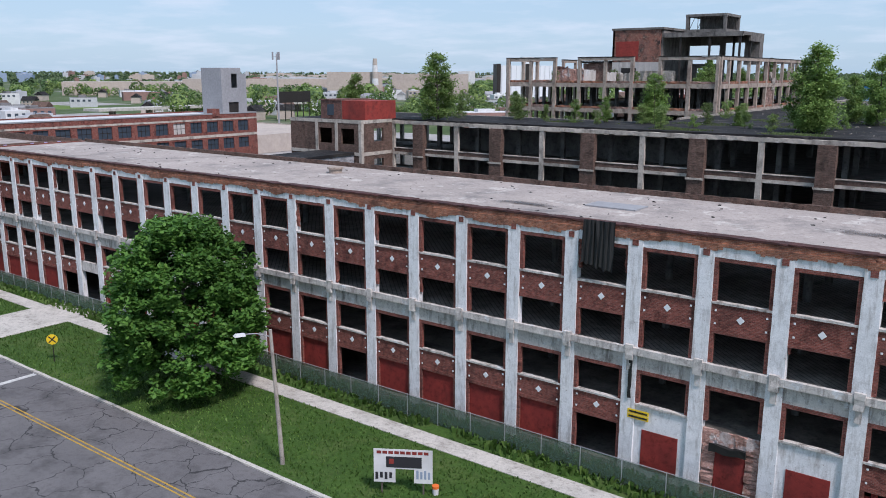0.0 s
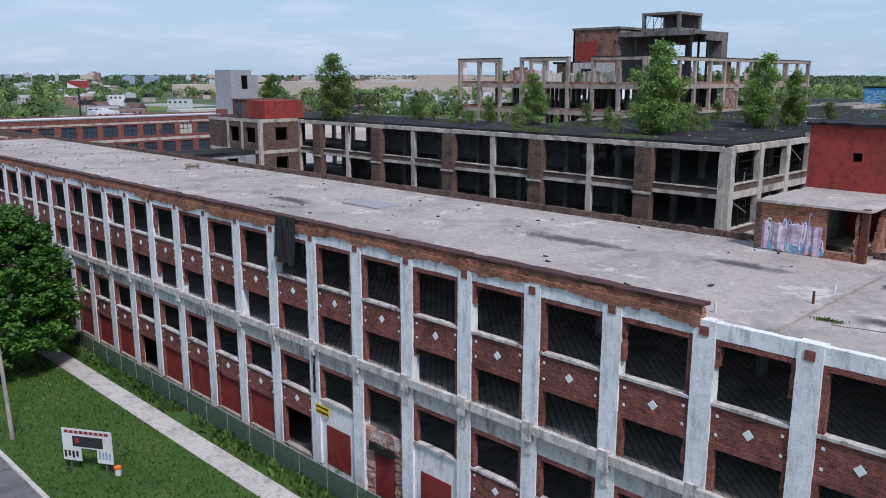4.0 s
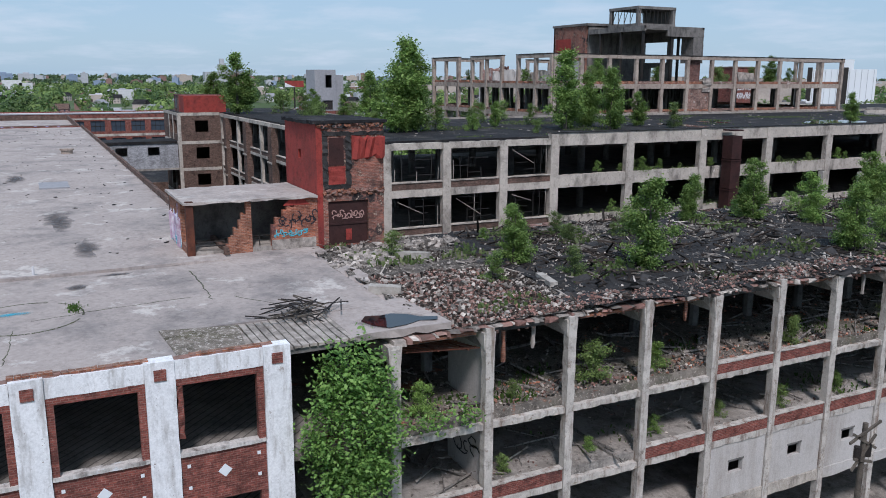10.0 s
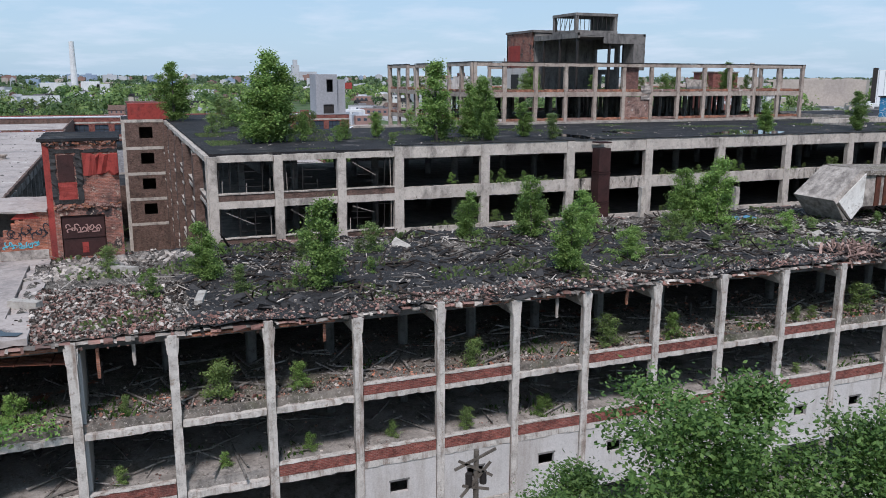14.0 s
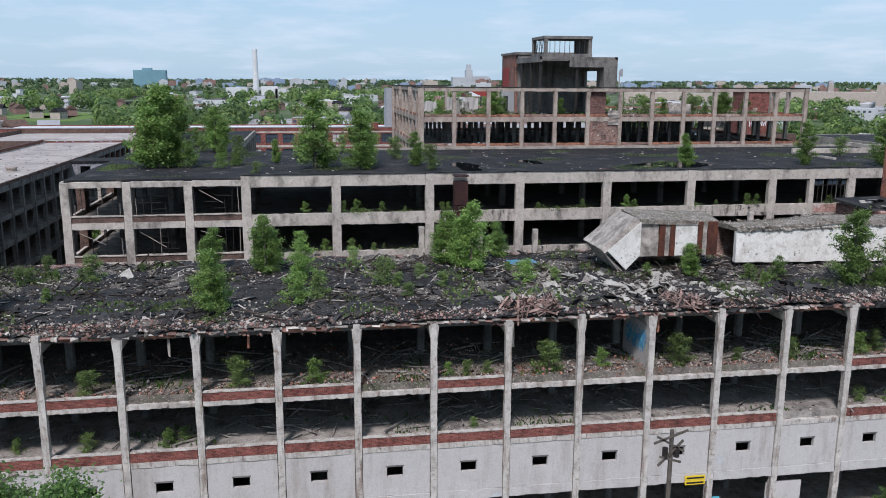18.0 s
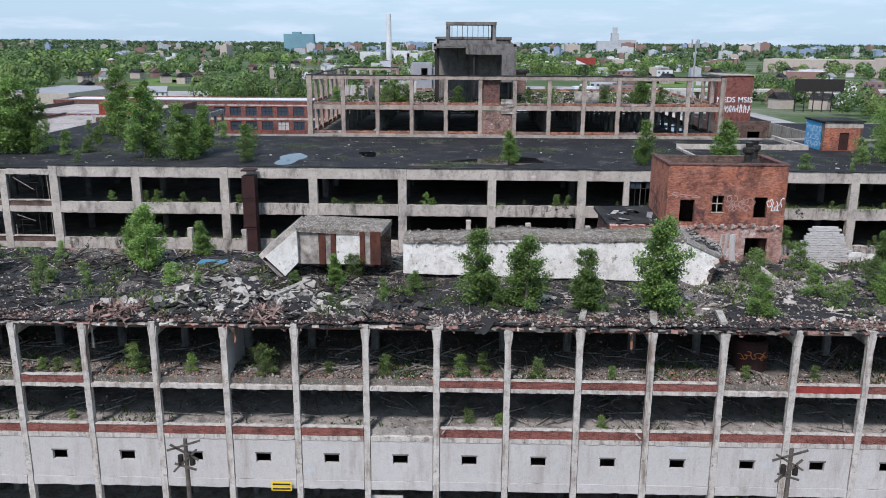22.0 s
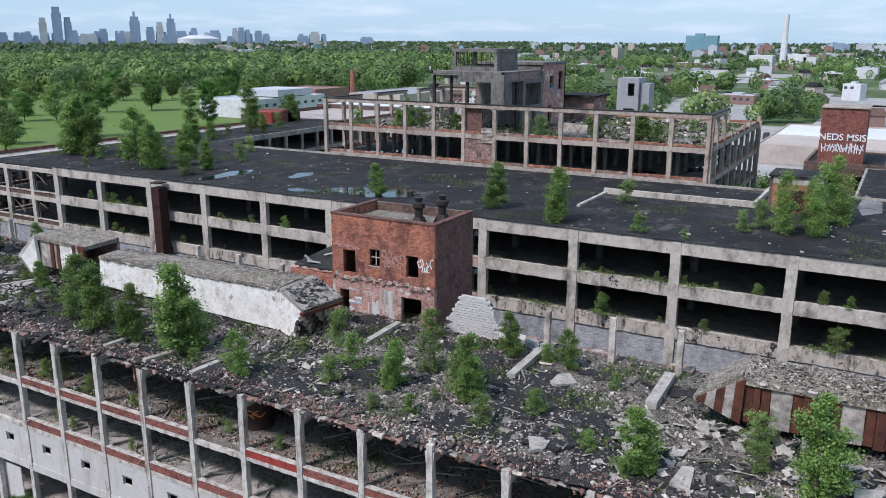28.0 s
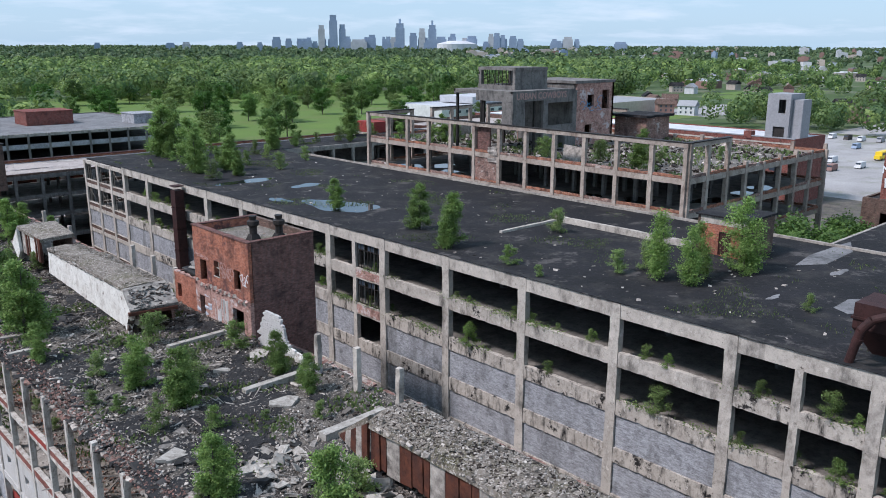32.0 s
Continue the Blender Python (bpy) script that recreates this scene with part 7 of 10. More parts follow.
# weeds and saplings on the open floors, at the broken edges
FLR = [(23.4, 70.9, 1.5), (23.2, 75.4, 0.8), (23.4, 79.6, 2.0), (23.3, 83.6, 1.4), (23.4, 92.8, 1.5), (23.2, 101.4, 1.9), (23.2, 106.0, 1.5), (23.3, 115.3, 1.0), (23.3, 116.6, 0.9), (23.2, 114.2, 0.9), (23.4, 120.6, 2.0), (23.4, 129.4, 2.1), (23.0, 124.2, 1.2), (23.2, 133.6, 0.9), (23.2, 137.4, 1.4), (23.2, 142.6, 1.5), (22.8, 144.0, 1.5), (23.2, 147.6, 1.3), (23.3, 152.6, 0.9), (23.0, 161.5, 0.9), (23.1, 166.0, 1.0)]
stand(SHR, FLR, "shrubs on the open floor", 11.95)
stand(SHR, [(23.0, 84.0, 1.0), (22.8, 88.4, 0.9), (23.3, 92.5, 1.2), (23.2, 97.0, 1.1), (22.6, 97.9, 0.9), (23.2, 115.8, 0.7), (23.2, 145.2, 0.9), (23.0, 143.0, 1.1), (23.2, 75.0, 0.9), (23.2, 79.8, 0.8), (23.4, 152.0, 0.9)], "shrubs on the open floor", 8.4)
# on the long building's ledges
stand(SHR, [(-9.7, 110.4, 1.28), (-9.7, 119.0, 0.91), (-9.7, 129.0, 0.73), (-9.6, 139.4, 0.83), (-9.7, 189.5, 0.99), (-9.7, 194.6, 1.12), (-9.6, 196.5, 0.99), (-9.7, 203.4, 1.12), (-9.7, 208.0, 1.86), (-9.6, 213.0, 1.62)], "shrubs on the ledges", 17.1)
stand(SHR, [(-9.5, 176.2, 1.98), (-9.5, 185.6, 1.12), (-9.5, 196.0, 2.22), (-9.5, 208.8, 1.48), (-9.5, 112.0, 0.83)], "shrubs on the ledges", 13.2)
ledge_rng = np.random.default_rng(31)
for zz, nn in ((17.15, 26), (13.3, 20)):
    stand(SHR, [(-9.75 - 0.5 * q, 103 + 118 * p, 0.45 + 0.75 * w * w) for p, q, w in ledge_rng.random((nn, 3))], "shrubs on the ledges", zz)
# leafy weeds sprawling along the ledges and over their edge
weed_rng = np.random.default_rng(61)
for zz in (17.2, 13.35):
    tuft_c = []
    for y in 101 + 120 * weed_rng.random(46):
        if noise.noise((y * 0.11, zz, 3.0)) > -0.12:
            k = int(60 + 120 * weed_rng.random())
            tuft_c.append(np.array([CXE - 0.3, y, zz]) + weed_rng.normal(0, 1, (k, 3)) * np.array([0.22, 0.5 + 0.5 * weed_rng.random(), 0.14]))
    tagged(part("ledge_weeds", quads("ledge_weeds", leaves(np.concatenate(tuft_c), 0.075, weed_rng, 0.3), LEAF_C), LEAF_C), "green weeds sprawling along the concrete ledge", "weeds", kind="stuff")
# the skeleton tower's floors
stand(SHR, [(-45, 124, 2.4), (-46, 131, 2.6), (-48, 134, 2.8), (-44.5, 142, 2.6), (-47, 152, 2.2), (-45, 155, 2.8), (-50, 160, 2.4), (-46, 163, 2.8), (-52, 168, 1.6), (-45, 171, 2.6), (-60, 172, 1.8), (-62, 130, 2.4), (-56, 126, 2.0), (-70, 124, 2.2), (-58, 165, 1.4)], "shrubs on the tower floor", 24.85)
stand(POP, [(-47.0, 168.5, 4.6), (-46.5, 132.5, 4.2)], "trees on the tower floor", 24.85)
# alley and courtyard
stand(POP, [(0.5, 78.5, 7.5), (-60.0, 74.0, 8.0), (-90.0, 73.0, 8.5), (-96.0, 78.0, 7.5), (-105.0, 74.0, 7.0), (-3.0, 196.0, 6.0), (-60.0, 186.0, 9.0), (-66.0, 192.0, 10.0), (-52.0, 188.0, 9.0), (-70.0, 184.0, 8.0), (-84.0, 176.0, 9.0), (-50.0, 110.0, 15.0), (-60.0, 112.0, 17.0), (-68.0, 108.0, 15.0), (-46.0, 104.0, 16.0), (-76.0, 114.0, 14.0)], "yard trees", 0.0)

# big street maple
def maple_shape(f):
    return 0.375 * (max(0.0, 1 - abs((f - 0.28) / 0.74) ** 2.2)) ** 0.75


big = tree("street_maple", "large dense dark green street tree on the grass verge", 14.3, maple_shape, 1300, 48, 0.22, 0.020, LEAF_B, 5, 0.026, 0.7, 0.04, 14, 0.0, 1.0)
big.location = (-57.4, 39.6, 0)
# trees along the ruined wing's street side
SIDE = [(tree("street_tree", "leafy green street tree beside the ruined wing", 12.0, round_, 210, 40, 0.17, 0.035, LEAF_D, 51 + i, 0.018, 0.5, 0.28, 12, 0.02), 12.0) for i in range(2)]


def tall_(f):
    return 0.19 * math.sqrt(max(0.01, 1 - ((f - 0.66) / 0.36) ** 2)) if f > 0.3 else 0.05


TALL = [(tree("street_tree", "tall leafy green street tree beside the ruined wing", 18.0, tall_, 520, 80, 0.085, 0.022, LEAF_D, 71 + i, 0.012, 0.5, 0.36, 14, 0.01), 18.0) for i in range(2)]
stand(TALL, [(43.6, 91.7, 18.0), (45.4, 97.0, 17.2), (40.6, 89.0, 14.2)], "street trees", 0.0)
stand(SIDE, [(28.0, 147.5, 5.0), (28.5, 160.5, 5.4), (27.0, 143.0, 3.6)], "street trees", 0.0)
stand(SIDE, [(-46.5, 184.0, 19.0), (-52.0, 187.5, 18.0), (-58.5, 184.5, 18.5), (-64.0, 189.0, 17.5), (-69.0, 184.0, 16.5), (-44.0, 190.5, 17.0), (-82.0, 181.0, 15.0)], "yard trees", 0.0)
# creeper hanging over the gap beside the white wing
rng = np.random.default_rng(77)
c = []
for _ in range(190):
    d = rng.normal(0, 1, 3)
    d /= np.linalg.norm(d)
    c0 = np.array([25.1, 67.2, 12.9]) + d * (0.55 + 0.5 * rng.random()) * np.array([1.15, 2.0 - 0.5 * max(0, d[2]), 3.5])
    c.append(c0 + rng.normal(0, 0.26, (48, 3)))
for _ in range(16):
    c0 = np.array([24.7 + 0.5 * rng.random(), 69.4 + 3.2 * rng.random(), 12.1 + 0.7 * rng.random()])
    c.append(c0 + rng.normal(0, 0.22, (26, 3)))
ivy = thing("ivy_tree", "bright green creeper tree climbing the broken corner", "tree", at=(24.9, 67, 0))
part("crown", quads("crown", leaves(np.concatenate(c), 0.09, rng, 0.5), LEAF_D), LEAF_B, ivy)
part("trunk", Shape().tube((24.9, 67, 0), (24.7, 67.1, 11), 0.14, 0.08, 8).tube((24.7, 67.1, 11), (24.8, 66.6, 15.5), 0.08, 0.02, 7), BARK, ivy)
for p_, h_ in POP + SHR + SIDE + TALL + AIRY:
    for o in (*p_.children, p_):
        bpy.data.objects.remove(o)

# ---- neighbouring buildings ----
def block(name, label, category, x0, x1, y0, y1, h, wall_m, roof_m, group="", par=0.5, z0=0.0):
    t = thing(name, label, category, group, at=((x0 + x1) / 2, (y0 + y1) / 2, z0))
    part("wall", Shape().box(x0, x1, y0, y0 + 0.3, z0, h).box(x0, x1, y1 - 0.3, y1, z0, h).box(x0, x0 + 0.3, y0 + 0.3, y1 - 0.3, z0, h).box(x1 - 0.3, x1, y0 + 0.3, y1 - 0.3, z0, h), wall_m, t)
    part("roof", Shape().box(x0 + 0.3, x1 - 0.3, y0 + 0.3, y1 - 0.3, h - par - 0.3, h - par), roof_m, t)
    return t


# red brick wing across the plant's west end
rw = thing("red_brick_wing", "long red brick factory wing with rows of steel windows", "factory building", "plant buildings", at=(-170, 90, 0))
RWX = -162.0
wy = np.arange(24.0, 137.0, 4.6)
holes = [(y + 0.7, y + 3.9, z, z + 2.5) for y in wy[:-1] for z in (4.4, 8.6, 12.7)]
part("wall", walled(Shape(), "x", RWX - 0.4, 24.0, 136.4, 0, 16.9, holes, 0.4), BRICK_R, rw)
part("wall", Shape().box(-180, RWX - 0.4, 136.0, 136.4, 0, 16.9).box(-180, RWX - 0.4, 24, 24.4, 0, 16.9).box(-180, -179.6, 24.4, 136.0, 0, 16.9), BRICK_R, rw)
part("roof", Shape().box(-179.6, RWX - 0.4, 24.4, 136.0, 16.2, 16.6), PALE, rw, "pale flat roof")
part("coping", Shape().box(RWX - 0.6, RWX + 0.1, 24, 136.4, 16.9, 17.15), TOWERG, rw)
part("concrete_band", Shape().box(RWX, RWX + 0.05, 24, 136.4, 11.5, 12.1).box(RWX, RWX + 0.05, 24, 136.4, 15.5, 15.9), CONC_C, rw)
for y in wy[:-1]:
    for z in (4.4, 8.6, 12.7):
        w = part("window", Shape().box(RWX - 0.3, RWX - 0.25, y + 0.7, y + 3.9, z, z + 2.5), WALLW if (int(y * 7 + z) % 11 == 0) else GLASS, rw)
        fr = Shape()
        for k in (1, 2):
            fr.box(RWX - 0.25, RWX - 0.2, y + 0.7 + k * 1.07 - 0.05, y + 0.7 + k * 1.07 + 0.05, z, z + 2.5)
        fr.box(RWX - 0.25, RWX - 0.2, y + 0.7, y + 3.9, z + 1.2, z + 1.3)
        part("frame", fr, STEEL, w)
# its grey lift tower
gt = thing("grey_tower", "blank grey clad lift tower on a factory roof", "tower", at=(-169, 131, 16))
part("shaft", walled(Shape(), "x", -164.2, 127.6, 133.6, 15.5, 27.6, [(130.6, 132.4, 23.0, 26.4), (129.6, 132.6, 17.0, 19.6)], 0.3), TOWERG, gt)
part("shaft", Shape().box(-171.6, -164.2, 127.6, 127.9, 15.5, 27.6).box(-171.6, -164.2, 133.3, 133.6, 15.5, 27.6).box(-171.6, -171.3, 127.9, 133.3, 15.5, 27.6), TOWERG, gt)
part("cap", Shape().box(-171.6, -164, 127.6, 133.6, 27.6, 27.8), TOWERG, gt)
part("side_shaft", Shape().box(-170, -165.2, 133.7, 136.2, 15.5, 26.4), TOWERG, gt)
part("shutter", Shape().box(-164.3, -164.22, 129.6, 132.6, 17.0, 19.4), STEEL, gt)
part("red_hut", Shape().box(-164, -161.8, 123.0, 125.0, 16.4, 18.2), BRICK_R, rw)
# connecting roofs between the white wing and the red wing
cn = block("link_building", "low brick link building with graffiti on its parapet", "factory building", -161.6, -118.9, 30.0, 66.0, 16.7, BRICK_B, ROOF, "plant buildings", 1.0)
gr = Shape()
for k, (y0, w) in enumerate(((50.5, 5.0), (57.5, 6.0))):
    for i in range(9):
        u = y0 + w * i / 9
        gr.box(-118.9, -118.86, u, u + w / 12, 15.4 + 0.35 * ((i * 7) % 3) / 2, 16.3 + 0.15 * ((i * 5) % 3))
part("graffiti", gr, GRAF_P, cn, "pale violet graffiti")
# low sheds in the courtyard west of the stair block
block("yard_shed", "low dark-roofed shed in the factory yard", "shed", -110, -86, 74, 92, 9.0, BRICK_B, TAR, "plant buildings", 0.3)
block("yard_shed", "low brick shed with a tar roof", "shed", -150, -112, 84, 120, 8.0, BRICK_R, ROOF, "plant buildings", 0.3)
# blocks north of the skeleton tower, one with a tall brick tower
nb = thing("brick_tower_block", "brown brick block with a tall red brick tower", "brick building", "plant buildings", at=(-78, 192, 0))
part("wall", walled(Shape(), "x", -72.4, 186.0, 197.0, 0, 20.4, [(188.4, 190.4, 16.6, 18.6), (193.0, 195.2, 16.6, 18.6)], 0.4), BRICK_B, nb)
part("wall", Shape().box(-88, -72.4, 186, 186.4, 0, 20.4).box(-88, -72.4, 196.6, 197, 0, 20.4).box(-88, -87.6, 186.4, 196.6, 0, 20.4), BRICK_B, nb)
part("roof", Shape().box(-87.6, -72.4, 186.4, 196.6, 19.9, 20.2), TAR, nb)
tw = part("tower", Shape().box(-79.5, -73.4, 187.6, 193.7, 20.2, 28.2), BRICK_R, nb, "red brick tower with white lettering")
part("tower_coping", Shape().worn(-79.7, -73.2, 187.4, 193.9, 28.2, 28.4, 0.05), CONC_D, tw)
band = Shape()
for k in range(15):
    u = 188.1 + 0.36 * k
    band.bar((-73.38, u, 21.7 + 0.3 * RNG.random()), (-73.38, u + 0.3 * RNG.normal(), 22.9 + 0.4 * RNG.random()), 0.03, 0.14)
    band.bar((-73.38, u, 22.0 + 0.9 * RNG.random()), (-73.38, u + 0.5, 22.0 + 0.9 * RNG.random()), 0.03, 0.12)
part("white_scrawl", band, GRAF_W, tw, "white spray scrawl")


def lettering(name, text, size, m, material, parent=None, label=""):
    cu = bpy.data.curves.new(name, "FONT")
    cu.body, cu.size, cu.align_x, cu.extrude, cu.offset = text, size, "CENTER", 0.01, 0.012 * size
    tmp = bpy.data.objects.new(name, cu)
    scene.collection.objects.link(tmp)
    me = bpy.data.meshes.new_from_object(tmp.evaluated_get(bpy.context.evaluated_depsgraph_get()))
    bpy.data.objects.remove(tmp)
    me.transform(m)
    me.materials.clear()
    me.materials.append(material)
    return part(name, me, material, parent, label)


lettering("lettering", "NEDS MSIS", 1.35, Matrix.Translation((-73.34, 190.65, 23.6)) @ Euler((radians(90), 0, radians(90))).to_matrix().to_4x4(), GRAF_W, tw, "white painted letters")
lettering("lettering", "URBAN COWBOYS", 1.25, Matrix.Translation((-49.6, PY1 + 0.05, 32.3)) @ Euler((radians(90), 0, radians(180))).to_matrix().to_4x4(), GRAF_F, tower, "faded painted letters")
nb2 = thing("graffiti_brick_hut", "small orange brick stair hut with a blue graffiti wall", "brick building", "plant buildings", at=(-31, 190, 20.7))
HX0, HX1, HY0, HY1 = -33.7, -28.7, 187.2, 192.2
part("wall", Shape().box(HX0, HX1, HY0, HY0 + 0.3, 20.7, 24.3).box(HX0, HX0 + 0.3, HY0 + 0.3, HY1, 20.7, 24.3).box(HX0 + 0.3, HX1, HY1 - 0.3, HY1, 20.7, 24.3), BRICK_B, nb2)
part("wall", walled(Shape(), "x", HX1 - 0.3, HY0 + 0.3, HY1 - 0.3, 20.7, 23.6, [(189.4, 190.6, 20.8, 23.0)], 0.3), BRICK_M, nb2, "orange brick wall with a door")
part("lintel", Shape().worn(HX1 - 0.3, HX1 + 0.03, HY0 + 0.3, HY1, 23.6, 24.3, 0.03), CONC_C, nb2)
part("blue_wall", Shape().box(HX0 + 0.1, HX1 - 0.2, HY0 - 0.03, HY0, 20.8, 24.2), GRAF_B, nb2, "pale blue painted wall")
part("roof", Shape().worn(HX0 - 0.2, HX1 + 0.2, HY0 - 0.2, HY1 + 0.2, 24.3, 24.5, 0.05), TAR, nb2)
part("door", Shape().box(HX1 - 0.2, HX1 - 0.12, 189.4, 190.6, 20.8, 23.0), DARKRED, nb2)
nb3 = block("north_block", "low flat-roofed concrete factory block", "factory building", -66, -40.6, 194.5, 240, 20.75, CONC, TAR, "plant buildings", 0.05)
# tank house remnant on the tower
th = part("tank_house", Shape().worn(-77.0, -70.5, 147.5, 153.5, 24.9, 28.6, 0.1, 0.8), BRICK_W, tower, "ruined brick tank house")
part("tank_roof", Shape().worn(-77.6, -69.8, 147.0, 154.0, 28.6, 29.0, 0.15, 0.8), TAR, th)

# concrete plant across the street
sb = thing("street_factory", "long two-tier concrete factory across the street", "factory building", "plant buildings", at=(-40, -40, 0))
for i in range(12):
    x = -74.6 + 5.6 * i
    part("column", Shape().worn(x - 0.3, x + 0.3, -19.5, -19.0, 0, 15.2, 0.04, 1.0), CONC_K, sb)
    for z in (3.6, 7.6, 11.6):
        part("sill_wall", Shape().box(x + 0.3, x + 5.3, -19.4, -19.1, z - 0.4, z + 0.9), GREYB if z > 11 else CONC_K, sb)
    part("parapet", Shape().worn(x + 0.3, x + 5.3, -19.45, -19.05, 14.6, 15.4, 0.03, 0.9), CONC, sb)
    part("column", Shape().worn(-75.1, -74.6, -19.6 - 5.6 * i, -20.2 - 5.6 * i, 0, 15.2, 0.04, 1.0), CONC_K, sb)
part("roof", Shape().box(-75, -7, -85, -19.2, 14.5, 14.9), ROOF_G, sb)
for z in (11.4, 7.4, 3.4):
    part("floor_slab", Shape().box(-75, -7, -85, -19.4, z - 0.4, z), CONC_IN, sb)
part("side_wall", Shape().box(-75, -74.8, -85, -20, 0, 1).box(-75, -74.8, -85, -20, 14.2, 15.3).box(-7.3, -7, -85, -19.4, 0, 15.2).box(-75, -7, -85.3, -85, 0, 15.2), CONC_K, sb)
for x0, x1, y0, y1, h, m in ((-52, -38, -60, -48, 19.0, BRICK_R), (-74, -66, -44, -34, 17.8, GREYB), (-30, -12, -70, -55, 18.0, BRICK_B)):
    part("roof_shed", Shape().box(x0, x1, y0, y1, 14.9, h).box(x0 - 0.2, x1 + 0.2, y0 - 0.2, y1 + 0.2, h, h + 0.25), m, sb)
ww = block("white_works", "large white painted works building with a stepped roof", "works building", -306, -246, -118, -84, 9.0, PALE, FARW, "", 0.5)
part("upper_hall", Shape().box(-300, -272, -114, -88, 9.0, 12.5), FARW, ww)
for k in range(9):
    part("window", Shape().box(-303 + 6.2 * k, -300.5 + 6.2 * k, -84.0, -83.9, 5.0, 6.4), GLASS, ww)
block("brick_works", "red brick works hall behind the white building", "works building", -340, -308, -126, -92, 11.0, BRICK_F, BRICK_F, "", 0.5)
tagged(part("brick_chimney", Shape().tube((-372, -112, -0.2), (-372, -112, 19), 2.2, 1.7, 12), BRICK_O), "short round brick chimney behind the works", "chimney")
block("low_store", "long grey-roofed store beside the works", "works building", -420, -346, -100, -60, 7.0, TAN, TOWERG, "", 0.3)
block("white_shed", "low white flat-roofed shed by the street", "works building", -128, -110, -8, 8, 5.5, PALE, ROOF_G, "", 0.4)

# land beyond
sheet("park_lawn", [(-420, -420), (-60, -420), (-90, -90), (-140, -25), (-420, -20)], -0.16, -0.1, LAWN, "sunlit mown park lawn beyond the street", "lawn")
sheet("car_park", [(-345, 50), (-184.2, 50), (-184.2, 290), (-345, 290)], -0.16, -0.08, LOT, "pale cracked asphalt car park", "car park")
sheet("side_street", [(25.5, 66), (29.0, 66), (29.0, 300), (25.5, 300)], -0.001, 0.04, WALKWAY, "pale pavement beside the ruined wing", "pavement")
sheet("side_road", [(52, 48), (62, 48), (62, 300), (52, 300)], -0.001, 0.03, ASPHALT, "asphalt side road", "road")
block("flat_roof_store", "wide white and tan flat-roofed store", "store", -290, -215, 158, 230, 6.2, TAN, TAN, "", 0.4)
sheet_r = part("white_roof_patch", Shape().box(-289, -250, 159, 200, 5.82, 5.9), PALE)
tagged(sheet_r, "white roof coating on the flat store roof", "roof coating")
for x, y, c in ((-331, 78, PALE), (-329, 91, PALE), (-330, 85, STEEL), (-331, 98, TOWERG), (-253, 110, PALE), (-300, 100, SLATE), (-306, 112, BRICK_F), (-318, 130, PALE), (-290, 150, STEEL), (-283, 92, TOWERG), (-262, 132, PALE), (-250, 139, PALE), (-240, 146, SLATE), (-233, 118, BRICK_F), (-246, 122, PALE), (-258, 150, STEEL)):
    v = thing("parked_van", "small parked van on the car park", "van", "parked vehicles", at=(x, y, -0.08))
    part("body", Shape().hexa([(x - 2.5, y - 1, 0.25), (x + 2.5, y - 1, 0.25), (x + 2.5, y + 1, 0.25), (x - 2.5, y + 1, 0.25), (x - 2.4, y - 0.9, 2.1), (x + 1.7, y - 0.9, 2.1), (x + 1.7, y + 0.9, 2.1), (x - 2.4, y + 0.9, 2.1)]), c, v)
    for dx in (-1.6, 1.6):
        for dy in (-0.95, 0.95):
            part("wheel", Shape().tube((x + dx, y + dy - 0.1, 0.26), (x + dx, y + dy + 0.1, 0.26), 0.34, n=10), BLACK, v)
    part("windscreen", Shape().box(x + 1.95, x + 2.05, y - 0.8, y + 0.8, 1.2, 1.9), GLASS, v)

bus = thing("school_bus", "yellow school bus on the car park", "bus", "parked vehicles", at=(-274, 119, -0.08))
part("body", Shape().worn(-279, -270, 117.8, 120.2, 0.5, 3.0, 0.06, 1.0).box(-270, -268.6, 118.0, 120.0, 0.5, 1.7), YELLOW, bus)
for k in range(7):
    part("window", Shape().box(-278.4 + 1.15 * k, -277.5 + 1.15 * k, 120.2, 120.23, 1.8, 2.6), GLASS, bus)
for dx in (-277, -270.6):
    for y in (117.9, 120.1):
        part("wheel", Shape().tube((dx, y - 0.12, 0.4), (dx, y + 0.12, 0.4), 0.48, n=12), BLACK, bus)

bill = thing("billboard", "large dark billboard seen from behind on steel legs", "billboard", at=(-352, 325, 0))
part("panel", Shape().box(-352.6, -352.0, 312, 337, 10.2, 16.4), STEEL, bill)
for k in range(6):
    part("leg", Shape().bar((-352.3, 313 + 4.6 * k, -0.2), (-352.3, 313 + 4.6 * k, 10.2), 0.4), STEEL, bill)
adv = thing("billboard", "red and white advertising board on a tall steel post", "billboard", at=(-530, 231.5, 0))
part("post", Shape().tube((-530.4, 231.5, -0.2), (-530.4, 231.5, 18.5), 0.6, 0.5, 10), STEEL, adv)
part("panel", Shape().box(-530.4, -530.0, 224.5, 238.5, 18.5, 23.0), RED_L, adv, "red panel")
part("white_stripe", Shape().hexa([(-530.0, 224.5, 18.5), (-529.9, 224.5, 18.5), (-529.9, 232.0, 18.5), (-530.0, 232.0, 18.5), (-530.0, 224.5, 21.6), (-529.9, 224.5, 21.6), (-529.9, 224.6, 21.6), (-530.0, 224.6, 21.6)]), PALE, adv)
ovp = thing("road_bridge", "pale concrete motorway bridge beyond the car park", "bridge", at=(-430, 330, 0))
part("deck", Shape().box(-446, -430, 250, 420, 5.2, 6.6), WALKWAY, ovp)
for k in range(7):
    part("pier", Shape().box(-440, -436, 262 + 24 * k, 264 + 24 * k, -0.2, 5.2), CONC, ovp)

# ---- far town: houses, woods, works, skyline ----
rng = np.random.default_rng(42)


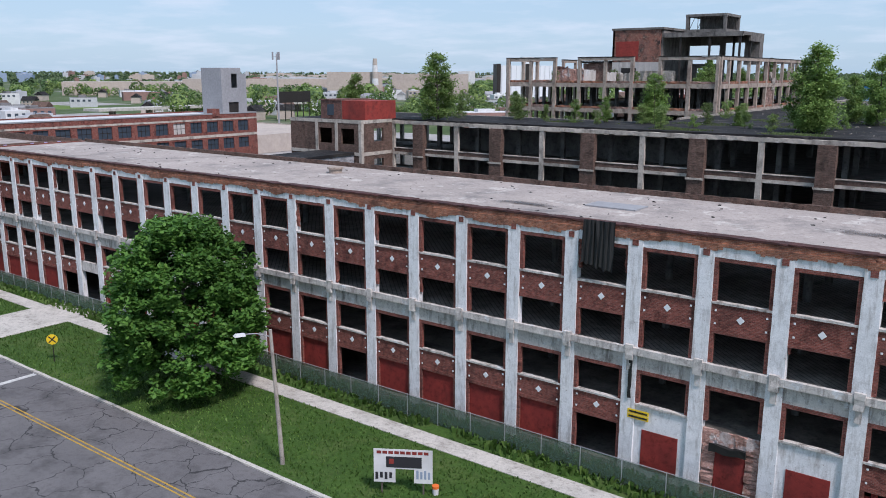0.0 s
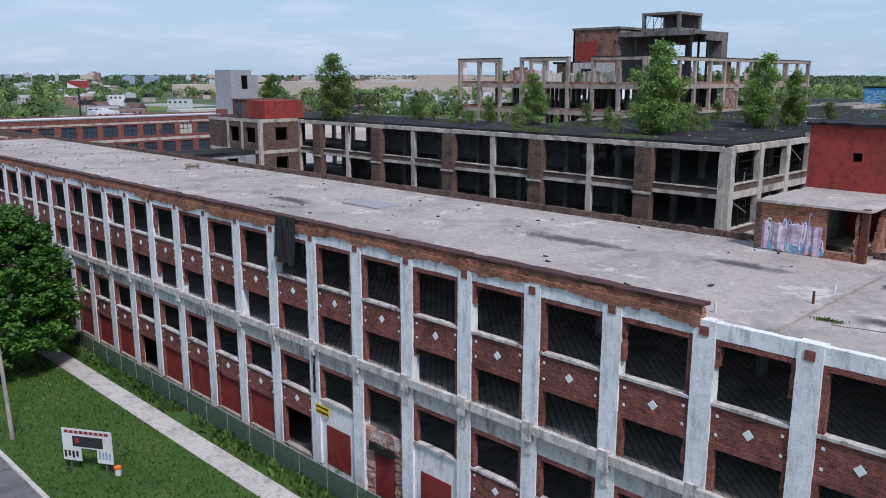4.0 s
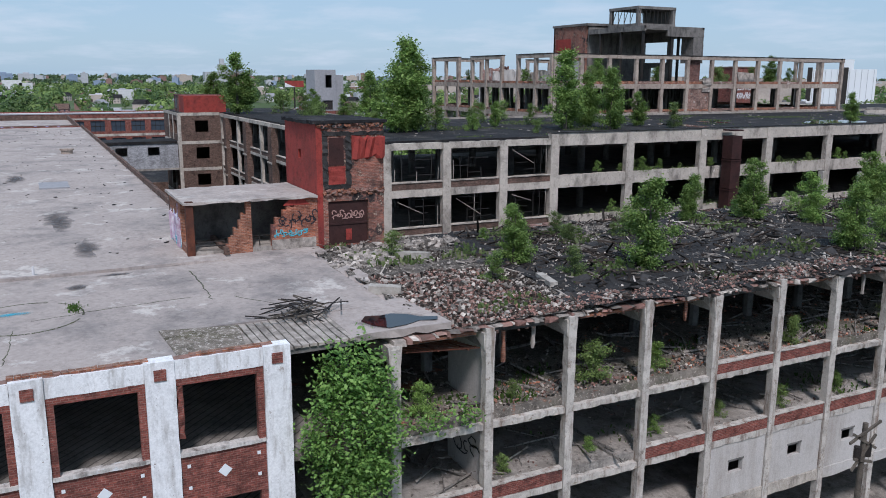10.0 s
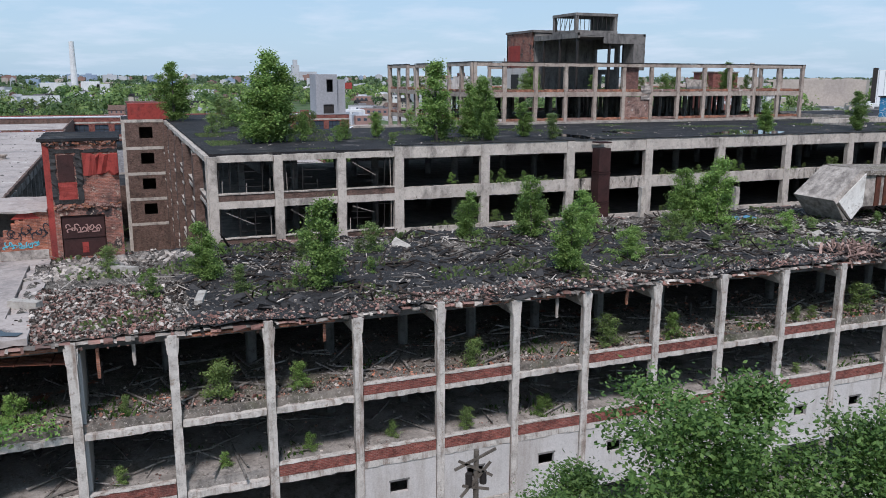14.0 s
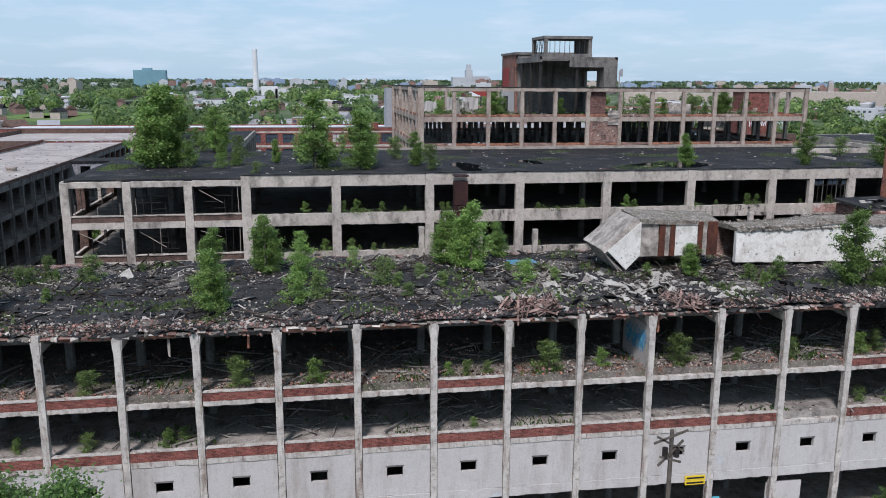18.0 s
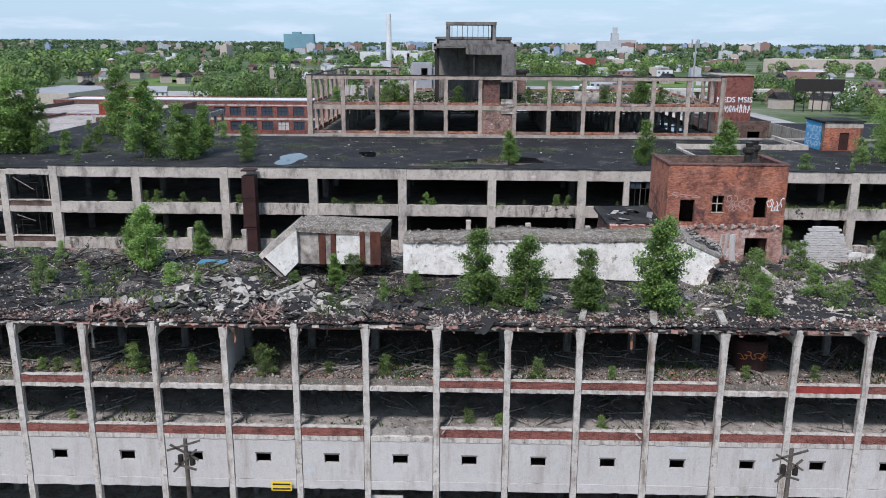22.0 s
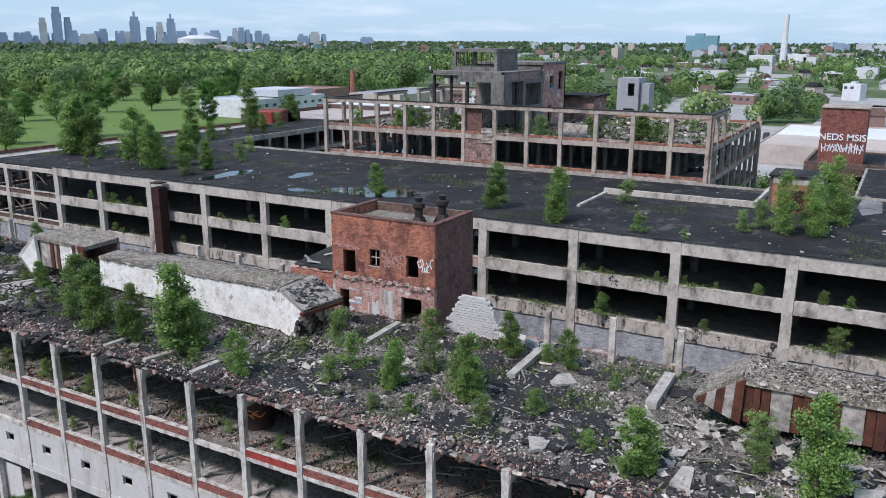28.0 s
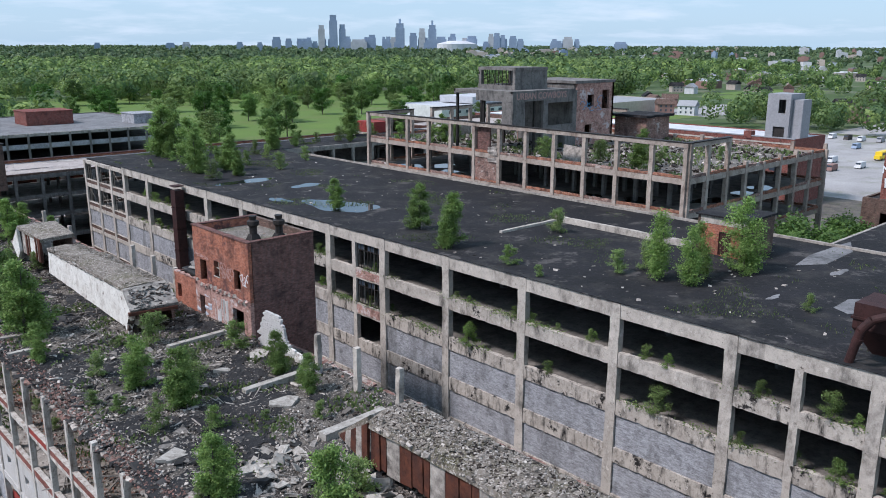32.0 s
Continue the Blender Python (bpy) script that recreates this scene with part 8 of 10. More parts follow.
def polar(yaw, r, x0=60.0, y0=120.0):
    a_ = radians(yaw)
    return x0 - r * math.sin(a_), y0 + r * math.cos(a_)


def house(label, wall_m, roof_m):
    t = thing("house", label, "house")
    part("wall", Shape().box(-4, 4, -5, 5, 0, 5.5), wall_m, t)
    r = Shape()
    r.v += [(-4.5, -5.5, 5.4), (4.5, -5.5, 5.4), (4.5, 5.5, 5.4), (-4.5, 5.5, 5.4), (0, -5.5, 8.6), (0, 5.5, 8.6)]
    r.f += [(0, 3, 2, 1), (0, 1, 4), (2, 3, 5), (1, 2, 5, 4), (3, 0, 4, 5)]
    r.k += [0] * 5
    part("roof", r, roof_m, t)
    for y in (-3, 0, 3):
        for z in (1.2, 3.6):
            part("window", Shape().box(3.98, 4.04, y - 0.5, y + 0.5, z, z + 1.3), GLASS, t)
    return t


HOUSES = [house("white timber house among trees", PALE, TOWERG), house("red brick house among trees", BRICK_F, BRICK_B), house("tan house with a dark roof", TAN, TAR)]
clear = []
LOTS = [(-455, 100, 100, 34), (-430, 190, 80, 30), (-540, 160, 45, 70)]
for x, y, a_, b_ in LOTS:
    sheet("lot", [(x - a_, y - b_), (x + a_, y - b_), (x + a_, y + b_), (x - a_, y + b_)], -0.16, -0.07, LOT, "pale paved lot beyond the car park", "car park")
lot_rng = np.random.default_rng(17)
for i in range(30):
    yaw, r = (62 + 54 * lot_rng.random(), 380 + 900 * lot_rng.random()) if i < 20 else (30 + 32 * lot_rng.random(), 420 + 600 * lot_rng.random())
    x, y = polar(yaw, r)
    a_, b_ = 25 + 45 * lot_rng.random(), 14 + 26 * lot_rng.random()
    if x > -345 and y < 320:
        continue
    LOTS.append((x, y, a_, b_))
    sheet("lot", [(x - a_, y - b_), (x + a_, y - b_), (x + a_, y + b_), (x - a_, y + b_)], -0.16, -0.06, (LOT, LAWN, LOT)[i % 3], "pale paved lot between the houses" if i % 3 != 1 else "mown lawn between the houses", "car park" if i % 3 != 1 else "lawn")
for i in range(170):
    yaw, r = 26 + 90 * rng.random(), 300 + 900 * rng.random() ** 1.1
    if 114 < yaw:
        r += 260
    x, y = polar(yaw, r)
    if -360 < x < 60 and -120 < y < 300:
        continue
    clear.append((x, y))
    tagged(copy_thing(HOUSES[i % 3], pose(x, y, -0.16, 0, 0, 360 * rng.random())), group="far houses")
# flat-roofed shops, works and flats between the trees
for i in range(210):
    yaw, r = 30 + 105 * rng.random(), 290 + 1500 * rng.random() ** 1.1
    if 116 < yaw:
        r = 700 + 1000 * rng.random()
    x, y = polar(yaw, r)
    if -345 < x < 70 and -330 < y < 310:
        continue
    w, d_, h = 10 + 26 * rng.random() ** 2, 8 + 12 * rng.random(), 5.0 + 6.0 * rng.random()
    clear += [(x, y), (x + w * 0.4, y), (x - w * 0.4, y), (x + 14, y - 6)]
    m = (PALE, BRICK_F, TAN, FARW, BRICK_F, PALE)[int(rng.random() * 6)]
    ob = thing("town_building", ("low white flat-roofed shop" if m in (FARW, PALE) else "low red brick building" if m is BRICK_F else "low plain grey or tan works building") + " between the trees", "building", "far town", at=(0, 0, 0))
    part("wall", Shape().box(-w / 2, w / 2, -d_ / 2, d_ / 2, 0, h), m, ob)
    part("roof", Shape().box(-w / 2 + 0.4, w / 2 - 0.4, -d_ / 2 + 0.4, d_ / 2 - 0.4, h, h + 0.3).box(-w / 6, w / 8, -d_ / 4, d_ / 4, h + 0.3, h + 1.6), (PALE, FARW, ROOF_G)[i % 3], ob)
    if r < 800:
        for k in range(int(w / 4)):
            part("window", Shape().box(-w / 2 + 1 + 4 * k, -w / 2 + 3 + 4 * k, -d_ / 2 - 0.06, -d_ / 2, h - 3.0, h - 1.4), GLASS, ob)
    ob.matrix_basis = pose(x, y, -0.16, 0, 0, yaw + rng.normal(0, 25))
clear_xy = np.array(clear)
for h_ in HOUSES:
    for o in (*h_.children, h_):
        bpy.data.objects.remove(o)


def wood(name, label, spots, cards, lean, material):
    """Crowns of leaf clumps on given spots (x, y, height, radius)."""
    s = np.asarray(spots)
    n = len(s)
    d = rng.normal(0, 1, (n, cards, 3))
    d /= np.linalg.norm(d, axis=2)[..., None]
    rad = (0.78 + 0.24 * rng.random((n, cards, 1)))
    half = np.stack([s[:, 3], s[:, 3], s[:, 2] * 0.44], 1)[:, None, :]
    base = np.array([land_z(a_, b_) for a_, b_ in s[:, :2]])
    c = d * rad * half + np.stack([s[:, 0], s[:, 1], s[:, 2] * 0.54 + base], 1)[:, None, :]
    nrm = d + rng.normal(0, 0.2, d.shape)
    nrm /= np.linalg.norm(nrm, axis=2)[..., None]
    t = np.cross(nrm, rng.normal(0, 1, d.shape))
    t /= np.linalg.norm(t, axis=2)[..., None]
    b_ = np.cross(nrm, t)
    k = (s[:, 3][:, None, None] * lean * (0.6 + 0.8 * rng.random((n, cards, 1))))
    V = np.stack([c - t * k, c + b_ * k * 0.8 - nrm * k * 0.2, c + t * k, c - b_ * k * 0.8 - nrm * k * 0.2], 2).reshape(-1, 4, 3)
    ob = part(name, quads(name, V, material), material)
    return tagged(ob, label, "wood", kind="stuff")


def open_spot(x, y):
    if -345 < x < 125 and -100 < y < 320:
        return True
    if -400 < x < -70 and -330 < y < -18 and noise.noise((x * 0.012, y * 0.012, 3)) < 0.5:
        return True
    if noise.noise((x * 0.004, y * 0.016, 44)) > 0.42 or any(abs(x - a_) < p_ and abs(y - b_) < q_ for a_, b_, p_, q_ in LOTS):
        return True
    return bool((((clear_xy - (x, y)) ** 2).sum(1) < 190).any())


def scatter(n, r0, r1, y0, y1, dens, hmin, hmax):
    out = []
    while len(out) < n:
        yaw = y0 + (y1 - y0) * rng.random()
        r = math.sqrt(r0 * r0 + (r1 * r1 - r0 * r0) * rng.random())
        x, y = polar(yaw, r)
        if open_spot(x, y) or noise.noise((x * 0.006, y * 0.006, 1)) < dens(yaw, r):
            continue
        h = (hmin + (hmax - hmin) * rng.random()) * (1.3 if yaw > 112 else 1.0)
        out.append((x, y, h, h * (0.34 + 0.2 * rng.random())))
    return out


def density(yaw, r):
    return -0.15 if yaw < 32 else 0.10 if yaw < 55 else (0.0 if yaw < 108 else -0.12 if yaw < 116 else -0.7)


wood("near_wood", "green leafy trees of the neighbourhood", scatter(1000, 200, 620, 4, 190, density, 7, 18), 300, 0.115, LEAF_W)
wood("middle_wood", "green woods and street trees", scatter(3500, 600, 1500, 4, 180, density, 8, 18), 125, 0.18, LEAF_W)
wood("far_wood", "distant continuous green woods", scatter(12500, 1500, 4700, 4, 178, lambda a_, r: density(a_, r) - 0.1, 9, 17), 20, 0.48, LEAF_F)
# single park trees on the lawn
PARK = [(tree("park_tree", "round green park tree on the lawn", 10.0, round_, 150, 34, 0.24, 0.05, (LEAF_B, LEAF_C, LEAF_D)[i], 91 + i, 0.02, 0.5, 0.14, 8, 0.01, 0.6), 10.0) for i in range(3)]
spots = []
while len(spots) < 52:
    x, y = -100 - 300 * rng.random(), -60 - 290 * rng.random()
    if all((x - a_) ** 2 + (y - b_) ** 2 > 110 for a_, b_, _ in spots) and not (x < -235 and -135 < y < -75):
        spots.append((x, y, 10 + 7 * rng.random()))
stand(PARK, spots, "park trees", -0.12)
for p_, h_ in PARK:
    for o in (*p_.children, p_):
        bpy.data.objects.remove(o)

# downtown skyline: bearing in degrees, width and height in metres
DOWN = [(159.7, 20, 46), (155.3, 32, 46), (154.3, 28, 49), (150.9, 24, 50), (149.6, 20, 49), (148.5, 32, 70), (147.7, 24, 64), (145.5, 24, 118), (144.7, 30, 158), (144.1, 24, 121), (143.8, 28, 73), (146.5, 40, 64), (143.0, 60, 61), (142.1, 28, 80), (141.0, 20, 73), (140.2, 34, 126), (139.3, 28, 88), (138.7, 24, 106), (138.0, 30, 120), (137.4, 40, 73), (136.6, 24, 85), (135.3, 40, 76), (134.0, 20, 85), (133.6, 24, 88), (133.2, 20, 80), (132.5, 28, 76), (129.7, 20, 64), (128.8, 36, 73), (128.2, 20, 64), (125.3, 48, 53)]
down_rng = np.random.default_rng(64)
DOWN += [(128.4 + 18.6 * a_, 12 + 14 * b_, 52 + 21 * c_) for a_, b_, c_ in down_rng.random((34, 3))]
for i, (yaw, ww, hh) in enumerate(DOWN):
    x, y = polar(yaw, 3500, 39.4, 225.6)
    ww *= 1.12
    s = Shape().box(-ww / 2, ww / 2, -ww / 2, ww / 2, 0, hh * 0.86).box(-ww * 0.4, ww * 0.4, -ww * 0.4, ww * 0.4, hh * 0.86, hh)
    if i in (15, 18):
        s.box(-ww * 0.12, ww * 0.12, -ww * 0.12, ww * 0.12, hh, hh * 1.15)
    # Both tower tones hold the haze in their colour.
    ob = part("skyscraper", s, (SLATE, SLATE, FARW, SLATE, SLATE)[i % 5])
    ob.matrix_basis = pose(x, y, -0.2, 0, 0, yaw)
    tagged(ob, ("office tower of the far downtown with haze in its blue-grey colour" if i % 5 != 2 else "office tower of the far downtown with haze in its pale colour"), "skyscraper", "downtown skyline")
x, y = polar(137.3 - 1.0, 3400, 39.4, 225.6)
ob = part("stadium", Shape().tube((0, 0, 0), (0, 0, 44), 100, 96, 24).tube((0, 0, 44), (0, 0, 56), 96, 40, 24), PALE)
ob.matrix_basis = Matrix.LocRotScale((x, y, -0.2), None, (1, 0.6, 1))
tagged(ob, "white domed stadium in the far downtown", "stadium")
# long works and mid-rise blocks along the horizon
for i in range(330):
    yaw = 30 + 103 * rng.random()
    r = 1700 + 1700 * rng.random()
    x, y = polar(yaw, r)
    w, d_, h = 9 + 34 * rng.random() ** 2, 10 + 16 * rng.random(), 11 + 15 * rng.random() ** 2.2
    if 62 < yaw < 100:
        h *= 1.15 if r > 2400 else 0.9
    if yaw < 52:
        w, h = w * 5, 7 + 9 * rng.random()
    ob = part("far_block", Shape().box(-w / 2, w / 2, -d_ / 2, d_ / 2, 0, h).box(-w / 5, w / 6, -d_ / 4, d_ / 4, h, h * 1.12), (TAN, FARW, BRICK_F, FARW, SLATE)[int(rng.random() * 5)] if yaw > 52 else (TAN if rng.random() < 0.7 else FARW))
    ob.matrix_basis = pose(x, y, land_z(x, y) - 0.1, 0, 0, yaw + rng.normal(0, 12))
    tagged(ob, "plain mid-rise building on the far horizon" if yaw > 52 else "long tan factory hall on the far horizon", "building", "far town")
# named landmarks: chimneys, stepped tower, glass block, mast
st = part("power_chimney", Shape().tube((-1317, 20, 0), (-1317, 20, 78), 5.2, 3.6, 14), PALE)
tagged(st, "tall white power station chimney", "chimney")
for k, (dx, w, h) in enumerate(((-30, 34, 17), (22, 26, 19), (40, 18, 15))):
    tagged(part("power_station", Shape().box(-1340, -1300, 20 + dx - w / 2, 20 + dx + w / 2, 0, h), PALE), "white power station hall beside its chimney", "building", "far town")
x, y = polar(41.8, 900, 0, 0)
c_ = thing("striped_chimney", "striped brick and white factory chimney", "chimney", at=(x, y, 0))
for k in range(6):
    part("band", Shape().tube((x, y, 7 * k), (x, y, 7 * k + 7), 4.4 - 0.35 * k, 4.05 - 0.35 * k, 12), TAN if k % 2 else PALE, c_)
for yaw, r, w, h in ((43.2, 930, 60, 28), (38.0, 950, 85, 26), (49.0, 1000, 190, 20), (35.5, 1300, 26, 30), (56, 1100, 220, 16)):
    x, y = polar(yaw, r, 0, 0)
    ob = part("far_block", Shape().box(-w / 2, w / 2, -25, 25, 0, h), TAN if w > 30 else PALE)
    ob.matrix_basis = pose(x, y, -0.2, 0, 0, yaw)
    tagged(ob, "long tan factory hall on the far horizon", "building", "far town")
x, y = polar(79.3, 2900)
tagged(part("stepped_tower", Shape().box(x - 12, x + 12, y - 12, y + 12, 0, 66).box(x - 7, x + 7, y - 7, y + 7, 66, 84).box(x - 20, x + 20, y + 12, y + 70, 0, 44).box(x - 20, x + 20, y - 60, y - 12, 0, 40), FARW), "tall stepped stone tower on the horizon", "skyscraper", "far town")
x, y = polar(100.6, 2500)
tagged(part("glass_block", Shape().box(x - 15, x + 15, y - 44, y + 44, 0, 54).box(x - 10, x + 10, y - 20, y + 5, 54, 60), TEAL), "blue-green glass office block among trees", "building", "far town")
mast = thing("radio_mast", "slender steel mast with antennas at its top", "mast", at=(-266.6, 236.6, 0))
part("pole", Shape().tube((-266.6, 236.6, 0), (-266.6, 236.6, 34.5), 0.5, 0.28, 8), TOWERG, mast)
for k in range(3):
    a_ = 2.1 * k
    part("antenna", Shape().box(-266.6 + 1.6 * math.cos(a_) - 0.25, -266.6 + 1.6 * math.cos(a_) + 0.25, 236.6 + 1.6 * math.sin(a_) - 0.25, 236.6 + 1.6 * math.sin(a_) + 0.25, 32.0, 35.2).bar((-266.6, 236.6, 33.4), (-266.6 + 1.6 * math.cos(a_), 236.6 + 1.6 * math.sin(a_), 33.4), 0.15), TOWERG, mast)
wh = thing("white_warehouse", "tall white cold store with dark corners beyond the plant", "warehouse", at=(0, 0, 0))
part("wall", Shape().box(0, 46, 0, 30, 0, 33.6), TILE_W, wh, "white ribbed cladding")
part("stair_tower", Shape().box(20, 30, 1, 10, 33.6, 41.0), TILE_W, wh)
for k in range(11):
    part("rib", Shape().box(2.0 + 4.2 * k, 2.3 + 4.2 * k, -0.25, 0, 0, 33.4), FARW, wh)
for x in (-2.2, 23.0):
    part("dark_corner", Shape().box(x, x + 3.4, -1.0, 2.0 if x > 0 else 30, 0, 35.0), STEEL, wh)
wh.matrix_basis = pose(-398, 607, -0.2, 0, 0, 39.7)

# ---- street furniture ----
lamp = thing("street_lamp", "weathered wooden street lamp pole with a steel arm", "street lamp", at=(-40.3, 34.85, 0))
part("pole", Shape().tube((-40.3, 34.85, -0.1), (-40.75, 34.65, 9.75), 0.17, 0.11, 10), CONC, lamp)
part("arm", Shape().tube((-40.75, 34.65, 9.25), (-41.4, 34.0, 9.5), 0.04, 0.04, 8).tube((-41.4, 34.0, 9.5), (-41.9, 33.4, 9.5), 0.04, 0.04, 8), TOWERG, lamp)
part("lamp_head", Shape().hexa([(-42.5, 32.9, 9.38), (-42.1, 32.75, 9.38), (-41.75, 33.4, 9.38), (-42.1, 33.6, 9.38), (-42.4, 33.0, 9.55), (-42.1, 32.9, 9.55), (-41.85, 33.4, 9.55), (-42.1, 33.5, 9.55)]), PALE, lamp)
sg = thing("crossing_sign", "round yellow railway crossing sign on a post", "road sign", at=(-72.9, 35.8, 0))
part("post", Shape().tube((-72.9, 35.8, -0.1), (-72.9, 35.8, 2.2), 0.04, n=8), STEEL, sg)
d = Vector((0.78, -0.62, 0))
c0 = Vector((-72.85, 35.75, 2.2))
disc = part("disc", Shape().tube(c0, c0 + d * 0.03, 0.5, n=24), YELLOW, sg)
u_ = Vector((0.62, 0.78, 0))
part("cross_mark", Shape().bar(c0 + d * 0.035 - u_ * 0.3 + Vector((0, 0, -0.3)), c0 + d * 0.035 + u_ * 0.3 + Vector((0, 0, 0.3)), 0.02, 0.11).bar(c0 + d * 0.037 + u_ * 0.3 + Vector((0, 0, -0.3)), c0 + d * 0.037 - u_ * 0.3 + Vector((0, 0, 0.3)), 0.02, 0.11), BLACK, disc)
bb = thing("notice_board", "torn white notice board with a dark picture on posts", "notice board", at=(-31.0, 36.6, 0))
n_ = Vector((0.53, -0.85, 0))
w_ = Vector((0.85, 0.53, 0))
o_ = Vector((-31.0, 36.8, 0))


def plate(a_, b_, z0, z1, t0, t1):
    p, q = o_ + w_ * a_, o_ + w_ * b_
    return Shape().hexa([p + n_ * t0 + Vector((0, 0, z0)), q + n_ * t0 + Vector((0, 0, z0)), q + n_ * t1 + Vector((0, 0, z0)), p + n_ * t1 + Vector((0, 0, z0)), p + n_ * t0 + Vector((0, 0, z1)), q + n_ * t0 + Vector((0, 0, z1)), q + n_ * t1 + Vector((0, 0, z1)), p + n_ * t1 + Vector((0, 0, z1))])


for a_ in (-1.4, 1.3):
    part("post", plate(a_ - 0.05, a_ + 0.05, -0.1, 3.0, -0.1, -0.0), BARK, bb)
board = part("board", plate(-1.9, -0.5, 0.8, 3.1, 0, 0.05), PALE, bb)
part("board", plate(-0.5, 0.7, 1.75, 3.1, 0, 0.05), PALE, bb)
part("board", plate(0.7, 1.9, 0.8, 3.1, 0, 0.05), PALE, bb)
part("picture", plate(-1.1, 1.2, 1.85, 2.6, 0.05, 0.065), GRAF_K, bb, "dark printed picture")
part("red_mark", plate(-0.9, -0.6, 2.1, 2.45, 0.065, 0.075), RED_L, bb)
for k in range(9):
    part("text_bar", plate(-1.7 + 0.38 * k, -1.7 + 0.38 * k + 0.3, 2.78, 2.98, 0.05, 0.06), RED, bb)
for k in range(4):
    part("text_bar", plate(-1.8 + 0.3 * k, -1.62 + 0.3 * k, 1.0 + 0.1 * (k % 2), 1.5, 0.05, 0.06), GRAF_K, bb)
    part("text_bar", plate(0.85 + 0.25 * k, 1.0 + 0.25 * k, 1.1, 1.7 - 0.1 * (k % 2), 0.05, 0.06), SLATE, bb)
bk = thing("bucket", "orange and white plastic bucket on the grass", "bucket", at=(-29.3, 38.0, 0))
part("body", Shape().tube((-29.3, 38.0, 0), (-29.3, 38.0, 0.45), 0.19, 0.22, 16), PALE, bk)
part("rim", Shape().tube((-29.3, 38.0, 0.45), (-29.3, 38.0, 0.62), 0.23, 0.24, 16), ORANGE, bk)
# road markings
for y in (28.0, 28.35):
    tagged(part("road_line", Shape().box(-300, 100, y, y + 0.12, -0.12, -0.115), LINE_Y), "worn yellow centre line on the asphalt", "road marking", kind="structure")
tagged(part("stop_line", Shape().box(-71.7, -71.1, 28.8, 33.2, -0.12, -0.115), LINE_W), "worn white stop line on the asphalt", "road marking", kind="structure")
sheet("driveway", [(-92, 33.4), (-84, 33.4), (-84, 48), (-92, 48)], 0.0, 0.055, WALKWAY, "broken concrete driveway across the grass", "driveway")
# fence along the white wing
fence = thing("screen_fence", "chain-link fence with faded green screen cloth", "fence", at=(-40, 46.4, 0))
for i in range(46):
    x = -124 + 3.05 * i
    part("post", Shape().tube((x, 46.4, -0.1), (x, 46.4, 1.9), 0.035, n=6), TOWERG, fence)
    part("screen_cloth", Shape().box(x + 0.04, x + 3.01, 46.38, 46.4, 0.08, 1.8), MESHY, fence)
part("top_rail", Shape().tube((-124, 46.4, 1.85), (13.3, 46.4, 1.85), 0.025, n=6), TOWERG, fence)
# power poles along the ruined wing
for y in (90.1, 126.0, 162.0):
    pl = thing("utility_pole", "old wooden utility pole with broken crossarms", "utility pole", "utility poles", at=(30, y, 0))
    part("pole", Shape().tube((30, y, -0.1), (30, y, 10.6), 0.17, 0.12, 10), BARK, pl)
    for z, t, w in ((10.2, 0.35, 1.1), (9.75, -0.5, 0.9), (9.2, 0.75, 0.8), (8.8, -0.2, 0.7)):
        part("crossarm", Shape().bar((30.1, y - w, z - t), (30.1, y + w * 0.85, z + t), 0.09, 0.12), BARK, pl)
    for k in (-1, 1):
        part("transformer", Shape().tube((30.0, y + 0.35 * k, 8.9), (30.0, y + 0.35 * k, 9.5), 0.17, n=10), STEEL, pl)
# warning boards
for (x, y, z, ax) in ((24.72, 130.4, 4.4, "x"), (-20.2, 48.36, 4.3, "y")):
    wb = thing("warning_board", "yellow warning board with two black text lines", "sign", "warning boards", at=(x, y, z))
    for k, m in enumerate((YELLOW, YELLOW)):
        s = Shape().box(x, x + 0.04, y - 0.7, y + 0.7, z - 0.32 + 0.34 * k, z - 0.02 + 0.34 * k) if ax == "x" else Shape().box(y * 0 + x - 0.75, x + 0.75, y, y - 0.04, z - 0.3 + 0.34 * k, z + 0.34 * k)
        b = part("plate", s, m, wb)
        s = Shape().box(x + 0.04, x + 0.05, y - 0.6, y + 0.6, z - 0.24 + 0.34 * k, z - 0.12 + 0.34 * k) if ax == "x" else Shape().box(x - 0.65, x + 0.65, y - 0.04, y - 0.05, z - 0.22 + 0.34 * k, z - 0.1 + 0.34 * k)
        part("text_bar", s, BLACK, b)
# torn black cloth hanging on the white wing
cl_ = Shape()
n = 26
for i in range(n + 1):
    u = i / n
    d_ = 0.20 + 0.06 * math.sin(i * 1.7) + 0.04 * RNG.random()
    for z in (17.15, 16.2, 15.3, 14.3 - 0.6 * noise.noise((i * 0.35, 2, 2)) - 0.5 * u):
        cl_.v.append((-24.7 + 2.3 * u + 0.05 * RNG.normal(), AS - d_ - 0.05 * (17.2 - z), z))
for i in range(n):
    for k in range(3):
        o = 4 * i + k
        cl_.f.append((o, o + 1, o + 5, o + 4))
        cl_.k.append(0)
tagged(part("torn_cloth", cl_, BLACK), "torn black cloth hanging over the parapet", "cloth")
tagged(part("torn_cloth", Shape().worn(-21.0, -20.75, AS - 0.2, AS - 0.12, 5.4, 9.0, 0.08, 0.4), BLACK), "torn black cloth hanging down a white pier", "cloth")

# ---- the pale roof ----
def flat(pts, z, name, m, label, category, t=0.012):
    return tagged(part(name, Shape().prism(pts, z, z + t), m), label, category)


